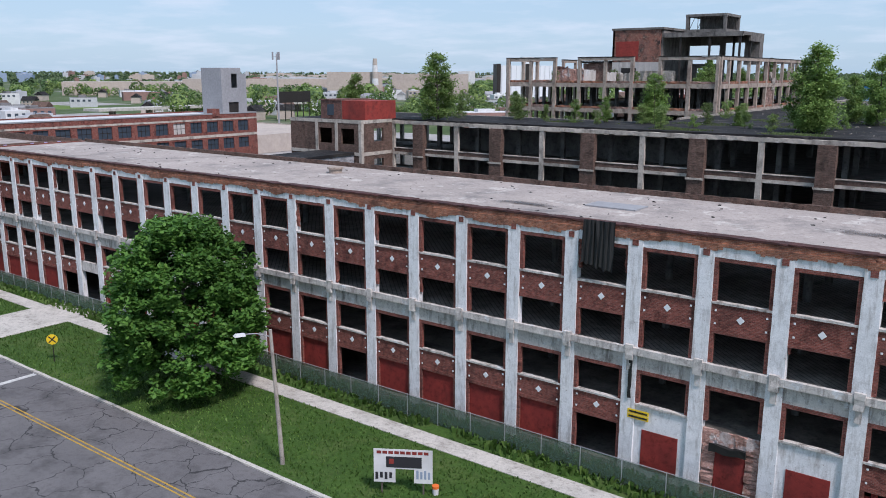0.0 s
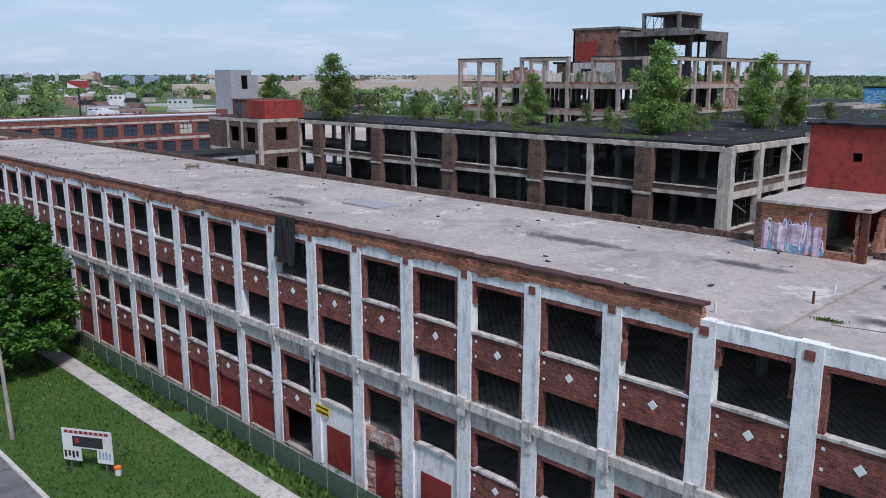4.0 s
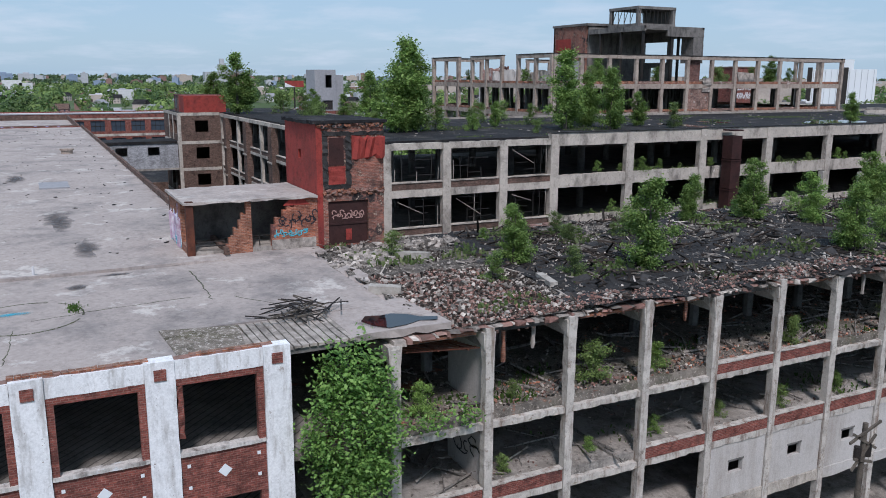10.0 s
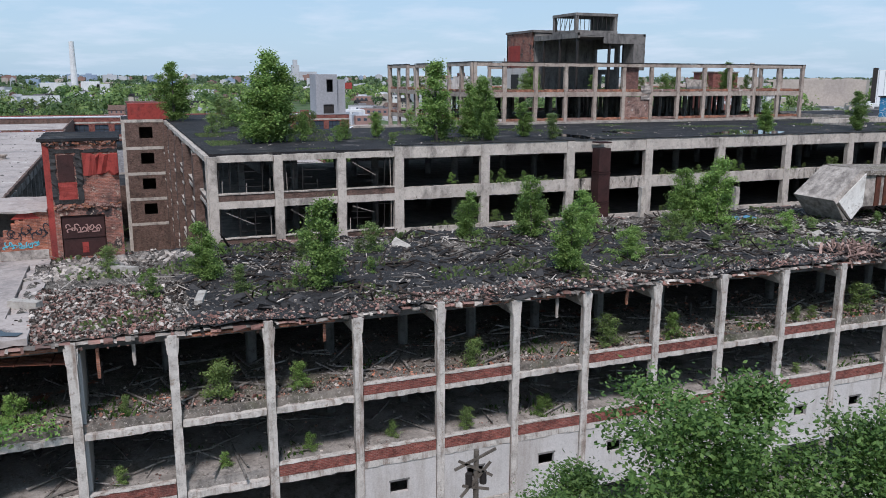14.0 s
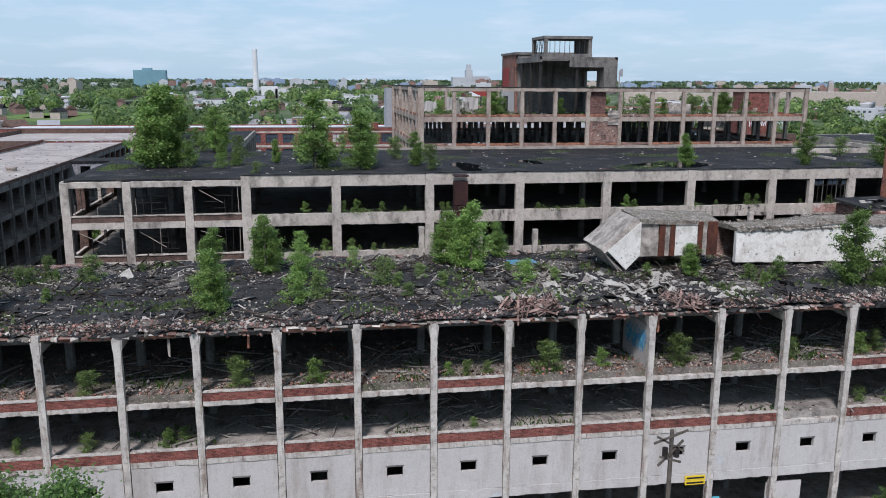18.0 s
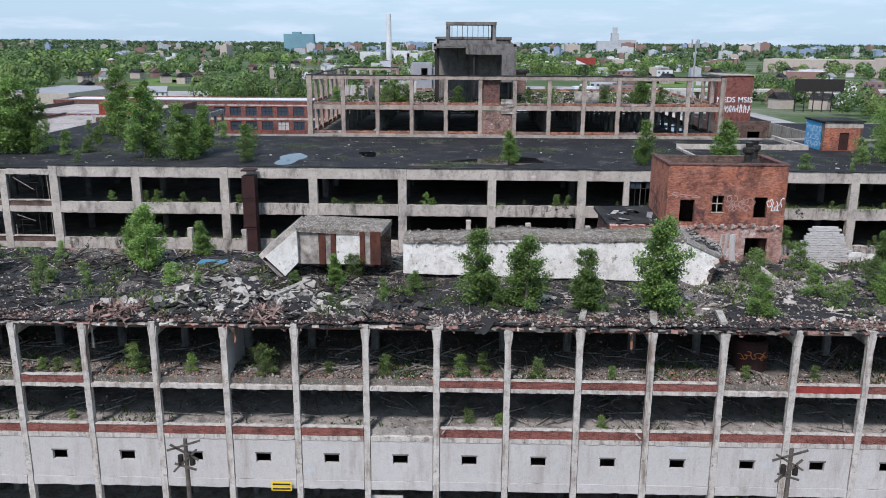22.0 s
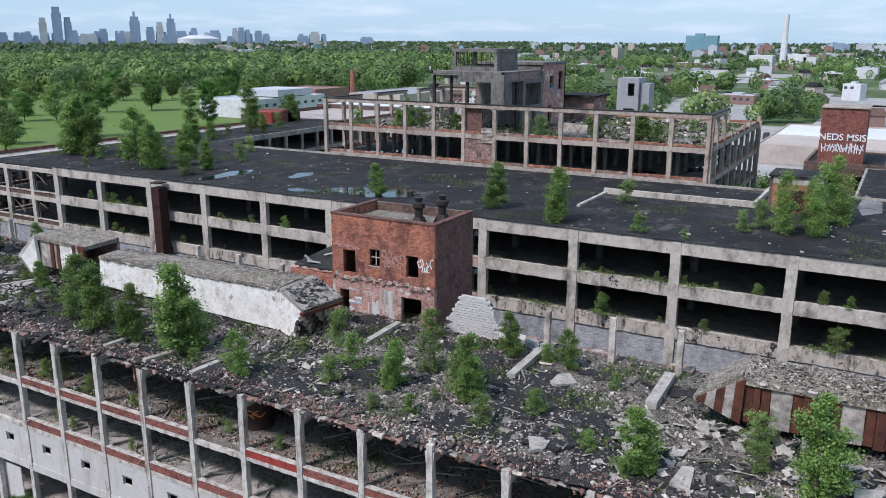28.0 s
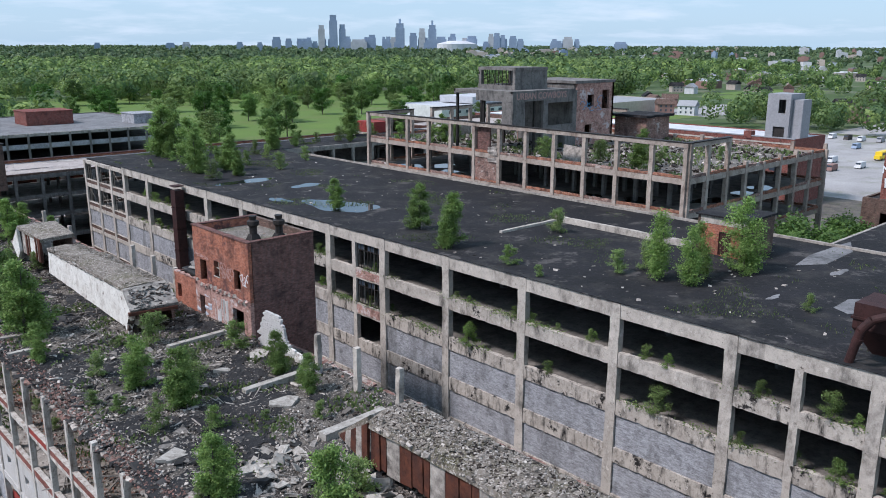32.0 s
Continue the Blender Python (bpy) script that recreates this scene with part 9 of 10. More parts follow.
def blob(cx, cy, a_, b_, n=22, rough=0.18, seed=1):
    r = np.random.default_rng(seed)
    ph = r.random(4) * 6.28
    out = []
    for i in range(n):
        t = 2 * math.pi * i / n
        k = 1 + rough * (math.sin(2 * t + ph[0]) * 0.5 + math.sin(3 * t + ph[1]) * 0.4 + math.sin(5 * t + ph[2]) * 0.3)
        out.append((cx + a_ * k * math.cos(t), cy + b_ * k * math.sin(t)))
    return out


flat([(22.0, 68.9), (22.6, 68.5), (23.3, 68.7), (23.9, 69.2), (23.8, 70.0), (23.5, 70.7), (23.7, 71.4), (23.3, 71.6), (23.0, 70.9), (22.5, 70.6), (22.1, 70.0), (22.2, 69.5)], 16.275, "roof_puddle", WATER, "shallow dark puddle on the pale roof", "puddle")
moss = flat([(20.4, 61.0), (23.9, 61.2), (23.9, 63.6), (21.0, 63.9)], 16.262, "moss_patch", MOSS, "mossy weathered patch on the pale roof", "moss patch", 0.04)
deck = thing("slatted_deck", "bare slatted roof deck where the covering is gone", "roof deck", at=(22, 65.5, 16))
for i in range(13):
    y = 63.7 + 0.31 * i
    part("slat", Shape().worn(20.4, 24.2, y, y + 0.26, 16.08, 16.2, 0.03, 0.8), CHUNK, deck)
part("deck_bed", Shape().box(20.5, 24.1, 61.2, 67.6, 15.86, 16.06), CONC_IN, deck)
flat(blob(22.9, 69.9, 1.5, 2.1, 26, 0.3, 5), 16.263, "roof_stain", STAIN, "damp dark rim round the roof puddle", "roof stain", 0.006)
pile = thing("stick_pile", "heap of grey sticks and laths on the roof", "wood pile", at=(20.6, 66.8, 16.26))
r_ = np.random.default_rng(3)
for i in range(44):
    a_, c = r_.random() * 3.14, Vector((20.4 + r_.normal(0, 0.5), 66.8 + r_.normal(0, 0.8), 16.28 + 0.3 * r_.random()))
    v_ = Vector((math.cos(a_), math.sin(a_), r_.normal(0, 0.15))) * (0.4 + 0.7 * r_.random())
    part("stick", Shape().bar(c - v_, c + v_, 0.05, 0.04), STEEL if i % 3 else BARK, pile)
# joints in the roof covering
JT = mat("roof_joint", (0.07, 0.07, 0.06), (0.10, 0.11, 0.05), 1.0, 0.95)
for k, (x0, y0, x1, y1, w) in enumerate(((10.35, 51.97, 13.16, 52.71, 0.09), (13.16, 52.71, 16.36, 52.24, 0.09), (16.36, 52.24, 19.43, 51.98, 0.09), (19.43, 51.98, 22.19, 52.03, 0.09), (22.19, 52.03, 23.87, 52.01, 0.09), (13.27, 48.96, 13.01, 51.9, 0.08), (15.03, 48.66, 15.19, 51.84, 0.07), (16.8, 56.6, 16.13, 59.76, 0.035), (16.13, 59.76, 15.79, 63.12, 0.035), (10.56, 63.88, 13.46, 63.91, 0.05), (13.46, 63.91, 16.6, 63.81, 0.05), (17.92, 55.95, 20.47, 55.85, 0.03), (20.47, 55.85, 22.08, 55.67, 0.03), (16.43, 64.79, 20.38, 67.33, 0.03))):
    s = Shape()
    n = 9
    p0, p1 = Vector((x0, y0, 16.262)), Vector((x1, y1, 16.262))
    pts = [p0.lerp(p1, i / n) + Vector((r_.normal(0, 0.03), r_.normal(0, 0.03), 0)) for i in range(n + 1)]
    for a_, b_ in zip(pts[:-1], pts[1:]):
        s.bar(a_, b_, w * (0.5 + r_.random()), 0.012)
    tagged(part("roof_joint", s, JT), "dark open joint in the pale roof covering", "roof joint", "roof joints", "structure")
for k, (x, y, a_, b_) in enumerate(((19.6, 51.2, 2.8, 1.8), (22.0, 51.9, 1.5, 1.8), (11.6, 53.6, 1.2, 1.1), (9.9, 60.4, 0.4, 1.1), (11.8, 58.4, 0.6, 0.9), (-8.0, 58.5, 4.6, 1.5), (3.0, 59.5, 3.4, 1.0), (-34.0, 55.5, 5.0, 1.0))):
    flat(blob(x, y, a_, b_, 34, 0.6, 20 + k), (16.264 if x > 9 else 16.334) + 0.009 * k, "roof_stain", STAIN, "dark dried stain on the pale roof", "roof stain", 0.006)
circ = Shape()
for k in range(60):
    t0, t1 = 2 * math.pi * k / 60, 2 * math.pi * (k + 0.75 + 0.25 * r_.random()) / 60
    if k % 13 < 11:
        circ.bar((16.2 + 2.35 * math.cos(t0), 56.4 + 2.2 * math.sin(t0), 16.264), (16.2 + 2.35 * math.cos(t1), 56.4 + 2.2 * math.sin(t1), 16.264), 0.05 + 0.06 * r_.random(), 0.01)
tagged(part("roof_ring", circ, JT), "round dark joint of an old patch in the pale roof", "roof joint", "roof joints", "structure")
flat(blob(15.4, 56.0, 0.35, 1.2, 16, 0.3, 8), 16.272, "spray_mark", SPRAY, "faded blue spray mark on the roof", "spray mark", 0.004)
tufts = []
for x, y in [(15.05, 52.06), (10.0, 52.44), (15.54, 58.27), (15.12, 49.05)]:
    tufts += [(x + 0.35 * r_.normal(), y + 0.14 * r_.normal(), 16.26) for _ in range(220)]
ROOF_TUFTS = tufts
flat(blob(18.62, 53.29, 0.5, 0.28, 18, 0.5, 88), 16.266, "dirt_patch", CHUNK_D, "dark heap of dirt on the pale roof", "dirt", 0.05)
flat([(-29.5, 57.6), (-25.2, 57.6), (-25.2, 60.0), (-29.5, 60.0)], 16.33, "roof_hatch", TOWERG, "flat blue-grey hatch plate on the roof", "roof hatch", 0.12)
tagged(part("roof_vent", Shape().tube((-60.6, 61.3, 16.3), (-60.6, 61.3, 16.75), 0.7, 0.7, 16).tube((-60.6, 61.3, 16.75), (-60.6, 61.3, 16.95), 0.85, 0.85, 16), CONC_D), "short round roof vent on the pale roof", "roof vent")
for x, y, h, m in ((8.6, 54.5, 0.6, RUST), (8.7, 56.8, 0.5, PALE), (6.2, 50.0, 0.5, PALE)):
    tagged(part("pipe_stub", Shape().tube((x, y, 16.3), (x, y, 16.3 + h), 0.06, n=8), m), "short upright pipe stub on the roof", "pipe", "pipe stubs")
n = 260
lumps("roof_litter", CHUNK_K, np.stack([AW + 8 + (8 - AW - 10) * r_.random(n), 49.5 + 16 * r_.random(n), np.full(n, 16.35)], 1), dims(n, 0.06, 0.35, 0.4), 0.2, wing, "dark bits of litter on the roof")

# ---- the long building: puddles, stack, hatches, window wreckage ----
for x, y, a_, b_, sd in ((-16.8, 146.6, 3.0, 5.2, 1), (-17.6, 123.0, 4.2, 1.6, 2), (-22.0, 131.5, 2.2, 1.3, 3), (-13.5, 138.5, 0.9, 2.0, 6)):
    flat(blob(x, y, a_, b_, 26, 0.3, sd), 20.755, "roof_puddle", WATER, "still rain puddle on the black roof", "puddle")
for k, (x, y, a_, b_, z) in enumerate(((-44.5, 127.5, 1.6, 2.2, 20.9), (-48.0, 131.0, 2.4, 1.8, 20.9), (-45.0, 136.5, 1.2, 2.0, 20.9), (-44.0, 162.0, 1.4, 2.6, 20.9), (-46.0, 169.0, 1.8, 2.2, 20.9), (-52.0, 175.0, 3.0, 1.4, 20.9), (-60.0, 175.5, 2.6, 1.2, 20.9), (-66.0, 175.0, 2.4, 1.3, 20.9), (-56.0, 174.5, 2.8, 1.5, 16.9), (-64.0, 175.5, 2.6, 1.2, 16.9), (-49.0, 175.8, 2.4, 1.1, 16.9))):
    flat(blob(x, y, a_, b_, 22, 0.35, 40 + k), z + 0.004, "floor_puddle", WATER, "still rain puddle on the gutted tower floor", "puddle", 0.01)
flat([(-30.5, 195.9), (-35.0, 195.2), (-40.3, 195.4), (-43.4, 195.6), (-39.3, 197.4), (-32.9, 197.6)], 20.756, "roof_patch", ROOF_G, "bare pale patch worn through the black roof", "roof patch", 0.01)
flat([(-20.8, 203.2), (-23.7, 203.1), (-26.2, 205.0), (-22.7, 206.2), (-20.1, 204.5)], 20.756, "roof_patch", ROOF_G, "bare pale patch worn through the black roof", "roof patch", 0.01)
for k, (x, y, a_, b_) in enumerate(((-31.0, 199.5, 1.3, 0.4), (-20.0, 199.0, 0.8, 0.3))):
    flat(blob(x, y, a_, b_, 40, 0.4, 70 + k), 20.756, "roof_patch", ROOF_G, "bare pale patch worn through the black roof", "roof patch", 0.01)
stk = thing("rusty_stack", "dark red rusty duct standing against the long building", "duct", at=(-8.3, 120.6, 0))
for k in range(7):
    part("section", Shape().box(-8.95, -7.65, 119.95, 121.25, 3 * k, 3 * k + 2.94 if k < 6 else 20.3).box(-9.0, -7.6, 119.9, 121.3, 3 * k + 2.8, 3 * k + 2.94), DARKRED, stk)
sk = thing("skylight_kerb", "low concrete kerb round an old skylight", "skylight", at=(-28, 178, 20.7))
for s in (Shape().worn(-29.6, -29.2, 169.5, 186.0, 20.7, 21.4, 0.05), Shape().worn(-29.2, -20.5, 169.5, 169.9, 20.7, 21.0, 0.05), Shape().worn(-41.0, -29.6, 185.6, 186.0, 20.7, 21.3, 0.05)):
    part("kerb_wall", s, CONC_C, sk)
hop = thing("dust_collector", "rusty dust collector with pipe on the black roof", "dust collector", at=(-13.5, 207.5, 20.7))
part("hopper", Shape().hexa([(-12.6, 209.2, 21.3), (-11.6, 209.2, 21.3), (-11.6, 210.2, 21.3), (-12.6, 210.2, 21.3), (-13.6, 208.2, 23.0), (-10.6, 208.2, 23.0), (-10.6, 211.2, 23.0), (-13.6, 211.2, 23.0)]), DARKRED, hop)
part("drum", Shape().worn(-13.6, -10.6, 208.2, 211.2, 23.0, 24.6, 0.05, 0.5).box(-13.7, -10.5, 208.1, 211.3, 23.6, 23.75), DARKRED, hop)
part("pipe", Shape().tube((-9.7, 208.5, 20.7), (-9.8, 209.0, 23.2), 0.27, n=14).tube((-9.8, 209.0, 23.2), (-10.0, 209.5, 23.9), 0.27, n=14).tube((-10.0, 209.5, 23.9), (-10.4, 210.4, 24.3), 0.27, n=14).tube((-10.4, 210.4, 24.3), (-10.9, 211.8, 24.35), 0.27, n=14).tube((-9.77, 208.85, 22.4), (-9.79, 208.95, 22.7), 0.31, n=14), DARKRED, hop)
for x, y in ((-13.4, 208.4), (-13.4, 211.0), (-10.8, 211.0), (-10.8, 208.4)):
    part("leg", Shape().bar((x, y, 20.7), (x, y, 23.0), 0.12), STEEL, hop)
r_ = np.random.default_rng(12)
for i, y in enumerate((83.15, 88.7, 94.3)):
    y1 = (88.7, 94.3, 99.7)[i]
    for z0, z1 in ((17.4, 20.0), (13.5, 16.0)):
        fr = part("window_wreck", Shape().bar((CXE - 0.3, y + 0.5, z0), (CXE - 0.3, y + 0.5, z1), 0.08), STEEL, longb, "bent steel window frame remnants")
        for k in range(7):
            a_ = y + 0.75 + (y1 - y - 1.5) * k / 6
            if r_.random() < 0.25:
                continue
            top_ = z1 if r_.random() < 0.6 else z0 + (z1 - z0) * (0.3 + 0.5 * r_.random())
            part("bar", Shape().bar((CXE - 0.3, a_, z0), (CXE - 0.28, a_ + r_.normal(0, 0.06), top_), 0.05), STEEL if k % 3 else CONC, fr)
        for k in range(4):
            a_, zz = y + 0.6 + r_.random() * 2.2, z0 + 0.5 + (z1 - z0 - 0.7) * k / 3
            part("bar", Shape().bar((CXE - 0.29, a_, zz), (CXE - 0.27, a_ + 0.8 + 1.6 * r_.random(), zz + r_.normal(0, 0.03)), 0.045), STEEL, fr)
        if r_.random() < 0.5:
            part("bar", Shape().bar((CXE - 0.25, y + 1.0, z1 - 0.3), (CXE - 0.1, y + 2.4 + r_.random(), z0 + 0.6 + r_.random()), 0.05), CONC, fr)
n = 500
xs_, ys_ = CXW + 3 + (CXE - CXW - 5) * r_.random(n), 85 + 145 * r_.random(n)
lumps("roof_litter", CHUNK, np.stack([xs_, ys_, np.full(n, 20.77)], 1), dims(n, 0.06, 0.4, 0.4), 0.2, longb, "pale bits on the black roof")
n = 1400
lumps("tower_debris", CHUNK, np.stack([DXW + 2 + (DXE - DXW - 4) * r_.random(n), DS_ + 2 + (DN_ - DS_ - 4) * r_.random(n), np.full(n, 24.98)], 1), dims(n, 0.12, 0.9, 0.5), 0.35, tower, "fallen slab debris on the top floor")
n = 1600
lumps("tower_debris", CHUNK_D, np.stack([DXW + 2 + (DXE - DXW - 4) * r_.random(n), DS_ + 2 + (DN_ - DS_ - 4) * r_.random(n), np.full(n, 25.0)], 1), dims(n, 0.12, 0.8, 0.5), 0.35, tower, "dark litter on the top floor")
tagged(part("hanging_slab", Shape().worn(-41.3, -40.9, 147.8, 149.6, 24.0, 26.0, 0.3, 0.3), CHUNK), "shattered white panel hanging at the tower edge", "broken panel")
tagged(part("leaning_panel", Shape().hexa([(-44.2, 158.5, 25.0), (-43.9, 158.5, 25.0), (-43.9, 161.8, 25.0), (-44.2, 161.8, 25.0), (-44.6, 158.3, 27.0), (-44.4, 158.3, 27.0), (-44.4, 161.9, 26.8), (-44.6, 161.9, 26.8)]), CHUNK), "pale concrete panel leaning on the tower floor", "concrete panel")
pb = part("brick_bay", Shape().box(-41.35, -41.15, DY[5] + 0.3, DY[6] - 0.3, 21.2, 24.4), BRICK_W, tower, "bricked-up bay")
part("brick_bay", Shape().box(-41.8, -41.5, DY[5] + 0.3, DY[5] + 2.7, 25.2, 28.6), BRICK_N, tower)

# ---- graffiti on the stair houses ----
def scrawl(name, place, n, w, h, m, parent, seed, label):
    """Loose spray strokes on a wall; place(u, v) gives the wall's point."""
    r = np.random.default_rng(seed)
    s = Shape()
    for i in range(n):
        u, v = w * (i + 0.2 + r.random() * 0.6) / n, h * (0.5 + 0.25 * r.normal())
        ru, rv, a0 = max(w / n * 1.3, 0.16) * (0.5 + 0.4 * r.random()), h * (0.2 + 0.25 * r.random()), r.random() * 6.28
        p = [place(u + ru * math.cos(a0 + 0.8 * k) * (1 + 0.25 * r.normal()), max(0.05, v + rv * math.sin(a0 + 0.8 * k))) for k in range(5 + int(3 * r.random()))]
        for a_, b_ in zip(p[:-1], p[1:]):
            s.bar(a_, b_, 0.012, 0.06)
    return part(name, s, m, parent, label)


part("mural_ground", Shape().worn(1.75, 5.15, 64.385, 64.4, 16.35, 18.05, 0.18, 0.2), MURAL, ann, "faded violet mural ground")
scrawl("graffiti", lambda u, v: (1.8 + u, 64.385, 16.45 + v), 30, 3.4, 1.5, GRAF_P, ann, 1, "violet and white graffiti")
scrawl("graffiti", lambda u, v: (1.8 + u, 64.38, 16.4 + v), 26, 3.4, 1.5, GRAF_W, ann, 2, "white graffiti")
scrawl("graffiti", lambda u, v: (1.8 + u, 64.375, 16.3 + v), 16, 3.4, 0.6, GRAF_C, ann, 3, "blue graffiti")
scrawl("graffiti", lambda u, v: (sx + 0.02, 69.4 + u, 17.4 + v), 12, 2.2, 0.8, GRAF_K, ann, 4, "black graffiti")
scrawl("graffiti", lambda u, v: (sx + 0.025, 69.2 + u, 16.95 + v), 14, 1.9, 0.4, GRAF_C, ann, 5, "blue graffiti")
scrawl("graffiti", lambda u, v: (sx - 0.08, 72.7 + u, 17.7 + v), 15, 1.9, 0.45, GRAF_F, ann, 6, "faded tan graffiti")
part("red_mark", Shape().box(sx - 0.12, sx - 0.09, 73.5, 73.85, 16.45, 17.1), RED_L, ann)
scrawl("graffiti", lambda u, v: (RX1 + 0.01, 167.45 + u, 20.4 + v), 7, 1.25, 1.1, GRAF_W, rb, 7, "faded pale graffiti")
scrawl("graffiti", lambda u, v: (RX1 + 0.01, 159.5 + u, 21.45 + v), 5, 2.1, 0.4, GRAF_F, rb, 8, "faded pale graffiti")
for k, m in ((21, GRAF_F), (23, GRAF_F)):
    scrawl("graffiti", lambda u, v: (RX1 + 0.012, 164.0 + u, 20.35 + v), 8, 2.1, 1.2, m, rb, k, "faded pale graffiti")
part("white_patch", Shape().worn(RX1 - 0.0, RX1 + 0.012, 162.7, 165.4, 16.2, 18.5, 0.2, 0.2), WALLW, rb, "whitewashed patch")
part("window_frame", Shape().box(RX1 - 0.25, RX1 - 0.2, 162.9, 163.85, 20.93, 21.0).box(RX1 - 0.25, RX1 - 0.2, 163.34, 163.41, 20.3, 21.65).box(RX1 - 0.26, RX1 + 0.05, 162.85, 163.9, 20.24, 20.3), CONC_C, rb)
for k in range(34):
    y = 159.4 + 0.28 * k
    z = 19.05 + 0.28 * noise.noise((y * 0.6, 4, 1)) + RNG.normal(0, 0.08)
    part("ledge_brick", Shape().chunk((RX1 + 0.02, y, z), (0.34, 0.3, 0.22 + 0.2 * RNG.random())), (CHUNK_R, CHUNK, BRICK_P)[k % 3], rb)
part("blue_patch", Shape().worn(RX1, RX1 + 0.012, 159.25, 159.95, 15.9, 18.4, 0.12, 0.25).worn(RX1, RX1 + 0.012, 160.85, 162.1, 15.9, 18.4, 0.12, 0.25).box(RX1, RX1 + 0.012, 159.95, 160.85, 17.95, 18.35), WALLB, rb, "pale blue painted wall round the door")
scrawl("graffiti", lambda u, v: (RX1 + 0.016, 160.95 + u, 17.3 + v), 6, 1.1, 0.9, GRAF_V, rb, 41, "dark blue graffiti")
scrawl("graffiti", lambda u, v: (-58.5 - u, PY1 + 0.02, 30.0 + v), 8, 5.0, 1.6, GRAF_B, tower, 9, "blue graffiti")
for k in range(3):
    scrawl("graffiti", lambda u, v: (HX0 + 0.3 + u, HY0 - 0.04, 21.0 + 1.0 * k + v), 9, 4.2, 0.9, GRAF_W, nb2, 30 + k, "white graffiti letters")
part("partition", Shape().box(20.0, 24.05, 126.83, 127.08, 12.0, 15.3), WALLW, ruin, "pale partition wall")
for k in range(3):
    scrawl("graffiti", lambda u, v: (20.6 + u, 126.81 - 0.004 * k, 12.9 + v), 13, 3.0, 1.3, (GRAF_B, GRAF_C, GRAF_B)[k], ruin, 60 + k, "blue graffiti letters")
part("partition", Shape().box(20.5, 24.0, 73.55, 73.8, 12.0, 15.3), WALLW, ruin, "pale partition wall")
part("partition", Shape().box(20.5, 24.0, 73.55, 73.8, 8.45, 11.2), WALLW, ruin)
scrawl("graffiti", lambda u, v: (21.0 + u, 73.53, 9.2 + v), 6, 2.4, 1.1, GRAF_K, ruin, 11, "black graffiti")
grid_ = part("rebar_grid", Shape().bar((21.3, 69.8, 14.9), (24.2, 69.8, 15.25), 0.06), RUST, ruin, "sagging rusty reinforcement grid")
for k in (1, 2):
    part("rebar", Shape().bar((21.3, 69.8 + 1.4 * k, 14.9 - 0.15 * k), (24.2, 69.8 + 1.4 * k, 15.25 - 0.15 * k), 0.06), RUST, grid_)
for k in range(9):
    part("rebar", Shape().bar((21.4 + 0.33 * k, 69.5, 14.9 + 0.04 * k), (21.4 + 0.33 * k, 73.2, 14.5 + 0.05 * k), 0.04), RUST, grid_)
part("painted_panel", Shape().box(BX1 - 0.9, BX1 - 0.75, 77.9, 79.6, 0.1, 4.0), GRAF_O, ruin, "orange painted panel")
part("painted_panel", Shape().tube((BX1 - 0.8, 80.5, 1.9), (BX1 - 0.68, 80.5, 1.9), 1.2, n=28).box(BX1 - 0.8, BX1 - 0.68, 79.6, 81.6, 0.1, 1.9), GRAF_C, ruin, "turquoise painted round panel")
for k, y in enumerate((131.5, 136.0, 145.5, 150.2, 154.8, 159.5)):
    part("ground_panel", Shape().worn(BX1 - 0.6, BX1 - 0.5, y, y + (1.2, 2.6, 1.6, 3.0, 2.2, 1.4)[k], 0.1, 2.6 + 0.8 * (k % 2), 0.05, 0.5), (GRAF_C, WALLW, GRAF_B, GREYB, RED_L, WALLW)[k], ruin, "painted board in the ground floor opening")
for k, (y, ln) in enumerate(((74.4, 1.3), (75.9, 0.9), (84.6, 0.8), (97.5, 1.0), (102.0, 0.7), (118.0, 1.4), (127.5, 0.9), (141.0, 0.8), (153.5, 1.0))):
    part("hanging_fragment", Shape().worn(BX1 - 0.75, BX1 - 0.6, y, y + 0.16, 15.3 - ln, 15.4, 0.06, 0.25), (BRICK_O, CHUNK)[k % 2], ruin, "fragment hanging from the roof slab")
tank = part("rusty_tank", Shape().tube((21.0, 162.3, 12.0), (21.0, 162.3, 14.0), 1.15, n=24).tube((21.0, 162.3, 14.0), (21.0, 162.3, 14.2), 1.2, 1.05, n=24), DARKRED, ruin, "rusty steel tank on the open floor")
scrawl("graffiti", lambda u, v: (21.0 + 1.17 * math.cos(0.95 - u), 162.3 - 1.17 * math.sin(0.95 - u), 12.9 + v), 8, 1.9, 0.6, GRAF_O, tank, 70, "orange graffiti letters")
tagged(part("blue_tarpaulin", Shape().worn(9.5, 11.0, 121.0, 123.2, 16.05, 16.2, 0.1, 0.4), TARP), "crumpled blue tarpaulin on the rubble", "tarpaulin")

# ---- loose parapet bricks, one by one ----
bk_mesh = Shape().worn(-0.105, 0.105, -0.05, 0.05, 0, 0.068, 0.012, 0.11).mesh("brick", BRICK_O)
bk_pale = Shape().worn(-0.105, 0.105, -0.05, 0.05, 0, 0.068, 0.012, 0.11).mesh("brick", CHUNK_R)
rim_e = part("parapet", Shape().worn(24.05, 24.42, 49.8, 64.9, 16.3, 16.44, 0.05, 0.4), CHUNK_R, wing, "crumbled low brick parapet")
rim_s = part("parapet", Shape().worn(19.2, 23.3, AS + 0.05, AS + 0.4, 16.35, 16.5, 0.05, 0.4), CHUNK_R, wing, "broken corner parapet")
r_ = np.random.default_rng(21)


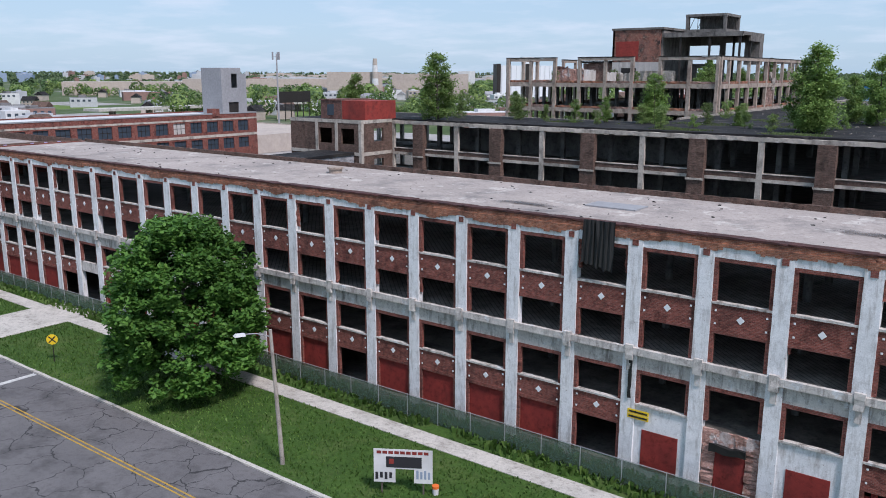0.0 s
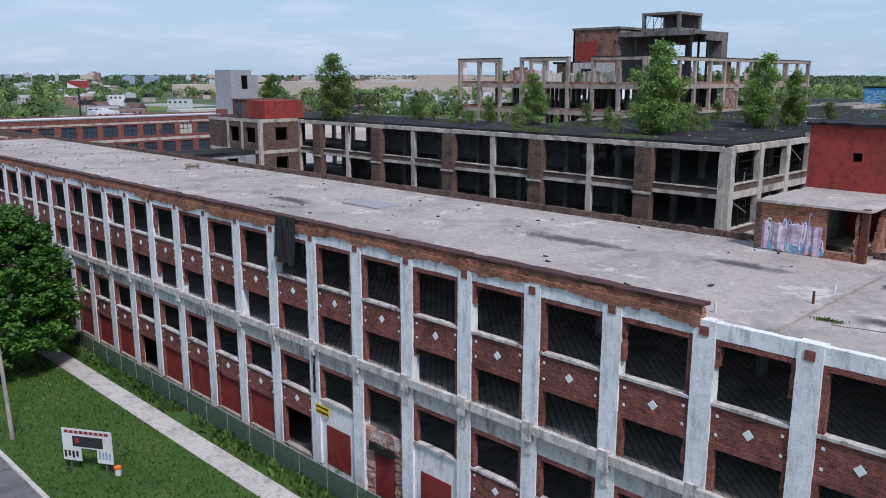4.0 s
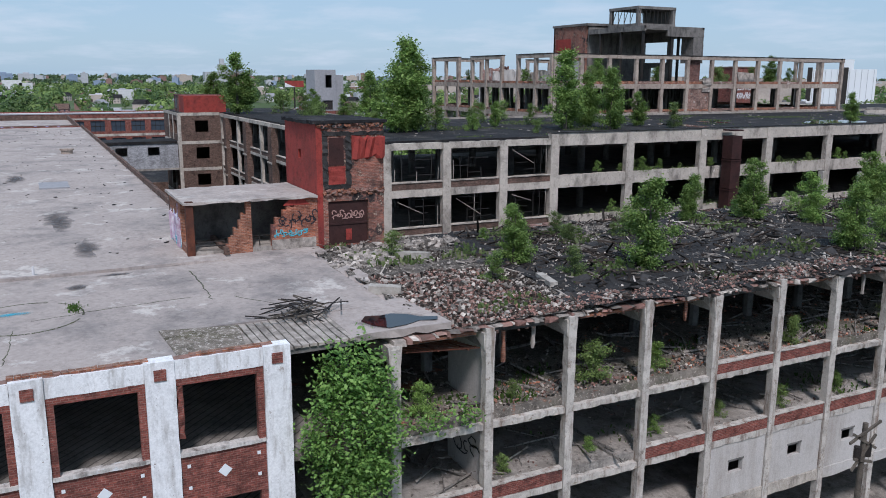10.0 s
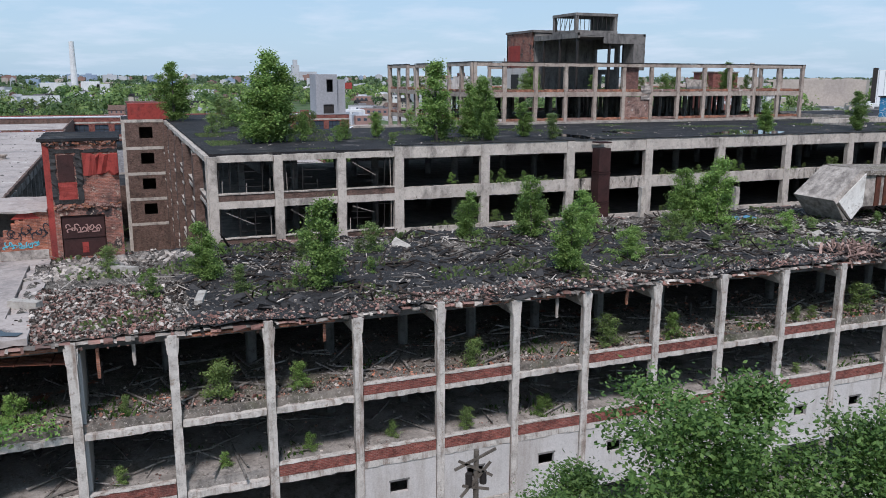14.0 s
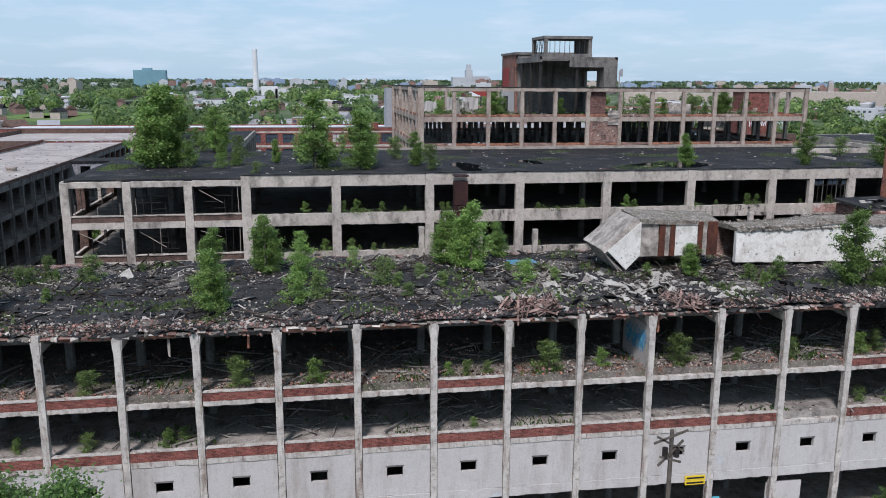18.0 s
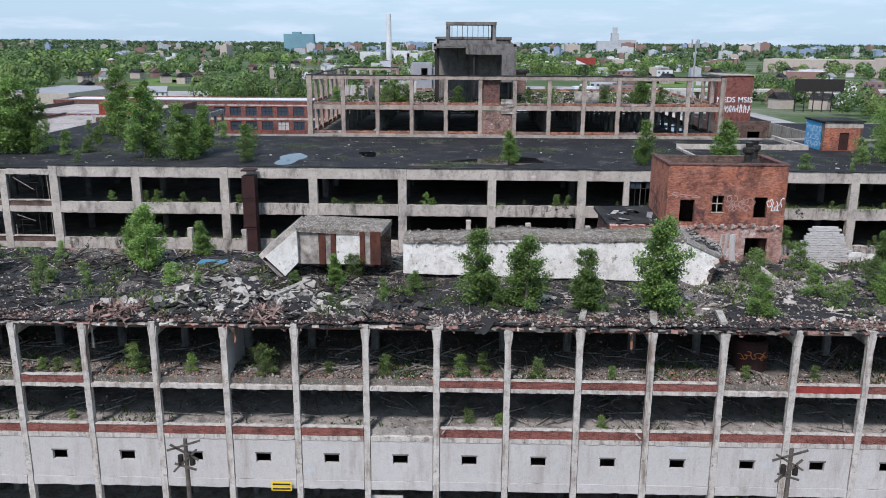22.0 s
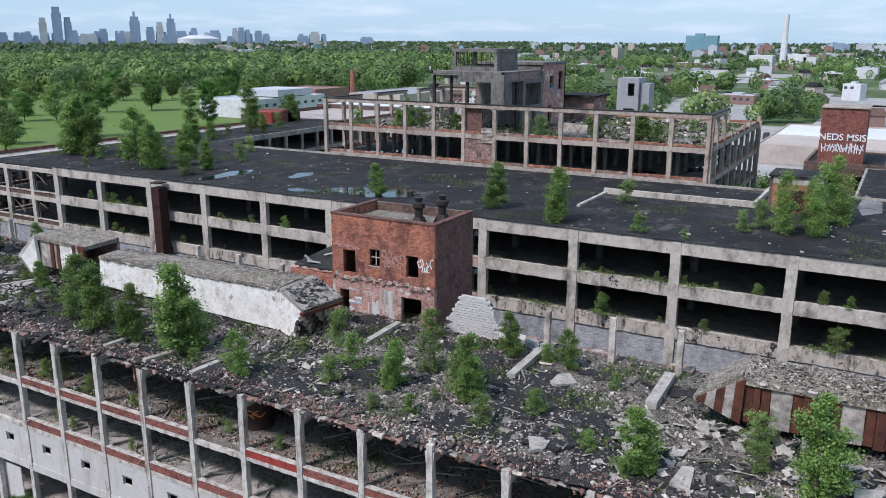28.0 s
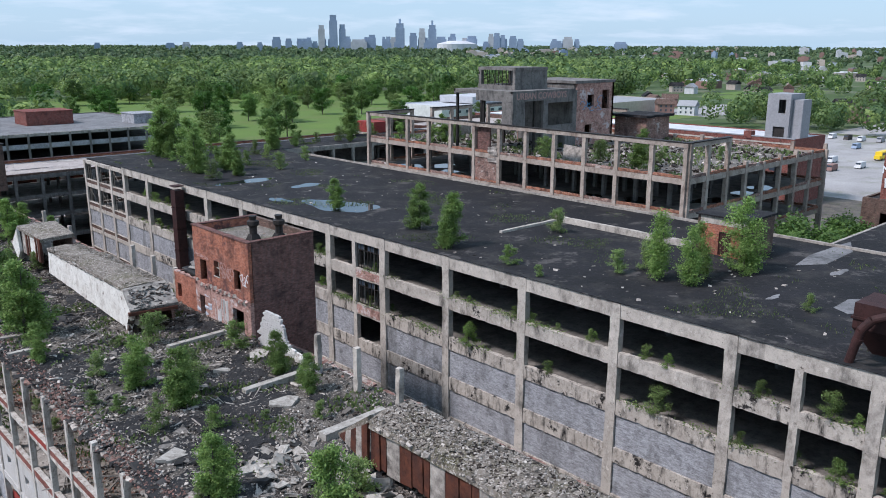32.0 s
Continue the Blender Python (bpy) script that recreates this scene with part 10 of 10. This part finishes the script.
def lay(parent, x, y, z, turn):
    ob = part("brick", bk_mesh if r_.random() < 0.75 else bk_pale, BRICK_O, parent)
    ob.matrix_basis = pose(x, y, z, r_.normal(0, 3), r_.normal(0, 3), turn + r_.normal(0, 7))


count = 0
for c in range(3):
    y = 49.9
    while y < 64.8 and count < 280:
        if noise.noise((y * 0.5, c * 0.3, 2)) > -0.1 + 0.28 * c:
            for x in (24.14, 24.3):
                lay(rim_e, x, y, 16.43 + 0.072 * c, 90)
                count += 1
        y += 0.225
for c in range(6):
    x = 19.3 + 0.11 * (c % 2)
    while x < 23.2:
        if c * 0.07 < 0.35 + 0.3 * noise.noise((x * 0.9, 1, 6)):
            lay(rim_s, x, AS + 0.16, 16.48 + 0.072 * c, 0)
            if r_.random() < 0.6:
                lay(rim_s, x, AS + 0.29, 16.48 + 0.072 * c, 0)
        x += 0.225

# ---- grass and weeds ----
def blades(name, label, spots, size, material, category="grass"):
    """Upright bent blades and leaves at (x, y, z)."""
    r = np.random.default_rng(len(spots))
    c = np.asarray(spots)
    n = len(c)
    h = size * (0.5 + r.random(n))
    a_ = r.random(n) * 6.283
    t = np.stack([np.cos(a_), np.sin(a_), np.zeros(n)], 1) * (h * 0.45)[:, None]
    up = np.stack([r.normal(0, 0.35, n) * h, r.normal(0, 0.35, n) * h, h], 1)
    V = np.stack([c - t * 0.5, c + t * 0.5, c + t * 0.7 + up, c - t * 0.4 + up * 0.9], 1)
    return tagged(part(name, quads(name, V, material), material), label, category, kind="stuff")


r_ = np.random.default_rng(8)
n = 26000
x, y = -125 + 150 * r_.random(n), 33.7 + 9.3 * r_.random(n)
keep = ~((x > -92.2) & (x < -83.8))
blades("verge_grass", "uneven green grass on the verge", np.stack([x, y, np.full(n, -0.02)], 1)[keep], 0.16, BLADE)
n = 8000
x, y = -125 + 145 * r_.random(n), 45.0 + 3.1 * r_.random(n) ** 0.8
dens_ = np.array([noise.noise((a_ * 0.3, b_ * 0.3, 5)) for a_, b_ in zip(x, y)])
blades("fence_weeds", "rank green weeds along the fence", np.stack([x, y, np.full(n, -0.02)], 1)[dens_ > -0.4], 0.42, BLADE, "weeds")
blades("roof_joint_grass", "green grass tufts in the roof joints", ROOF_TUFTS, 0.075, BLADE)
pts = []
while len(pts) < 12000:
    x, y = BX0 + 0.4 + (BX1 - BX0 - 1.4) * r_.random(), 72 + (BEND - 73) * r_.random()
    if noise.noise((x * 0.28, y * 0.28, 12)) > 0.12 + 0.25 * r_.random():
        pts.append((x, y, rubble_height(x, y) - 0.03))
blades("rubble_weeds", "dry green weeds among the rubble", pts, 0.23, WEED, "weeds")
pts = []
while len(pts) < 12000:
    x, y = CXW + 2 + (CXE - CXW - 4) * r_.random(), 84 + 148 * r_.random()
    if r_.random() < 0.35:
        x, y = CW2 + 2 + (CXE - CW2 - 4) * r_.random(), 84 + 11 * r_.random()
    if noise.noise((x * 0.16, y * 0.16, 30)) > (0.22 if y > 122 else 0.14) + 0.2 * r_.random():
        pts.append((x, y, 20.74))
blades("roof_weeds", "weeds rooted in the black roof", pts, 0.11, WEED, "weeds")
pts = []
for z, n in ((12.0, 2600), (8.46, 1100)):
    k = 0
    while k < n:
        x, y = BX1 - 0.6 - 3.6 * r_.random() ** 1.5, 69.6 + (BEND - 70) * r_.random()
        if noise.noise((x * 0.3, y * 0.22, z)) > 0.22:
            pts.append((x, y, z))
            k += 1
blades("floor_weeds", "weeds growing on the open floors", pts, 0.17, BLADE, "weeds")
pts = [(DXW + 1 + (DXE - DXW - 2) * r_.random(), DS_ + 1 + (DN_ - DS_ - 2) * r_.random(), 24.9) for _ in range(7000)]
pts = [p for p in pts if noise.noise((p[0] * 0.2, p[1] * 0.2, 1)) > 0.0]
blades("tower_weeds", "weeds on the tower's top floor", pts, 0.35, WEED, "weeds")
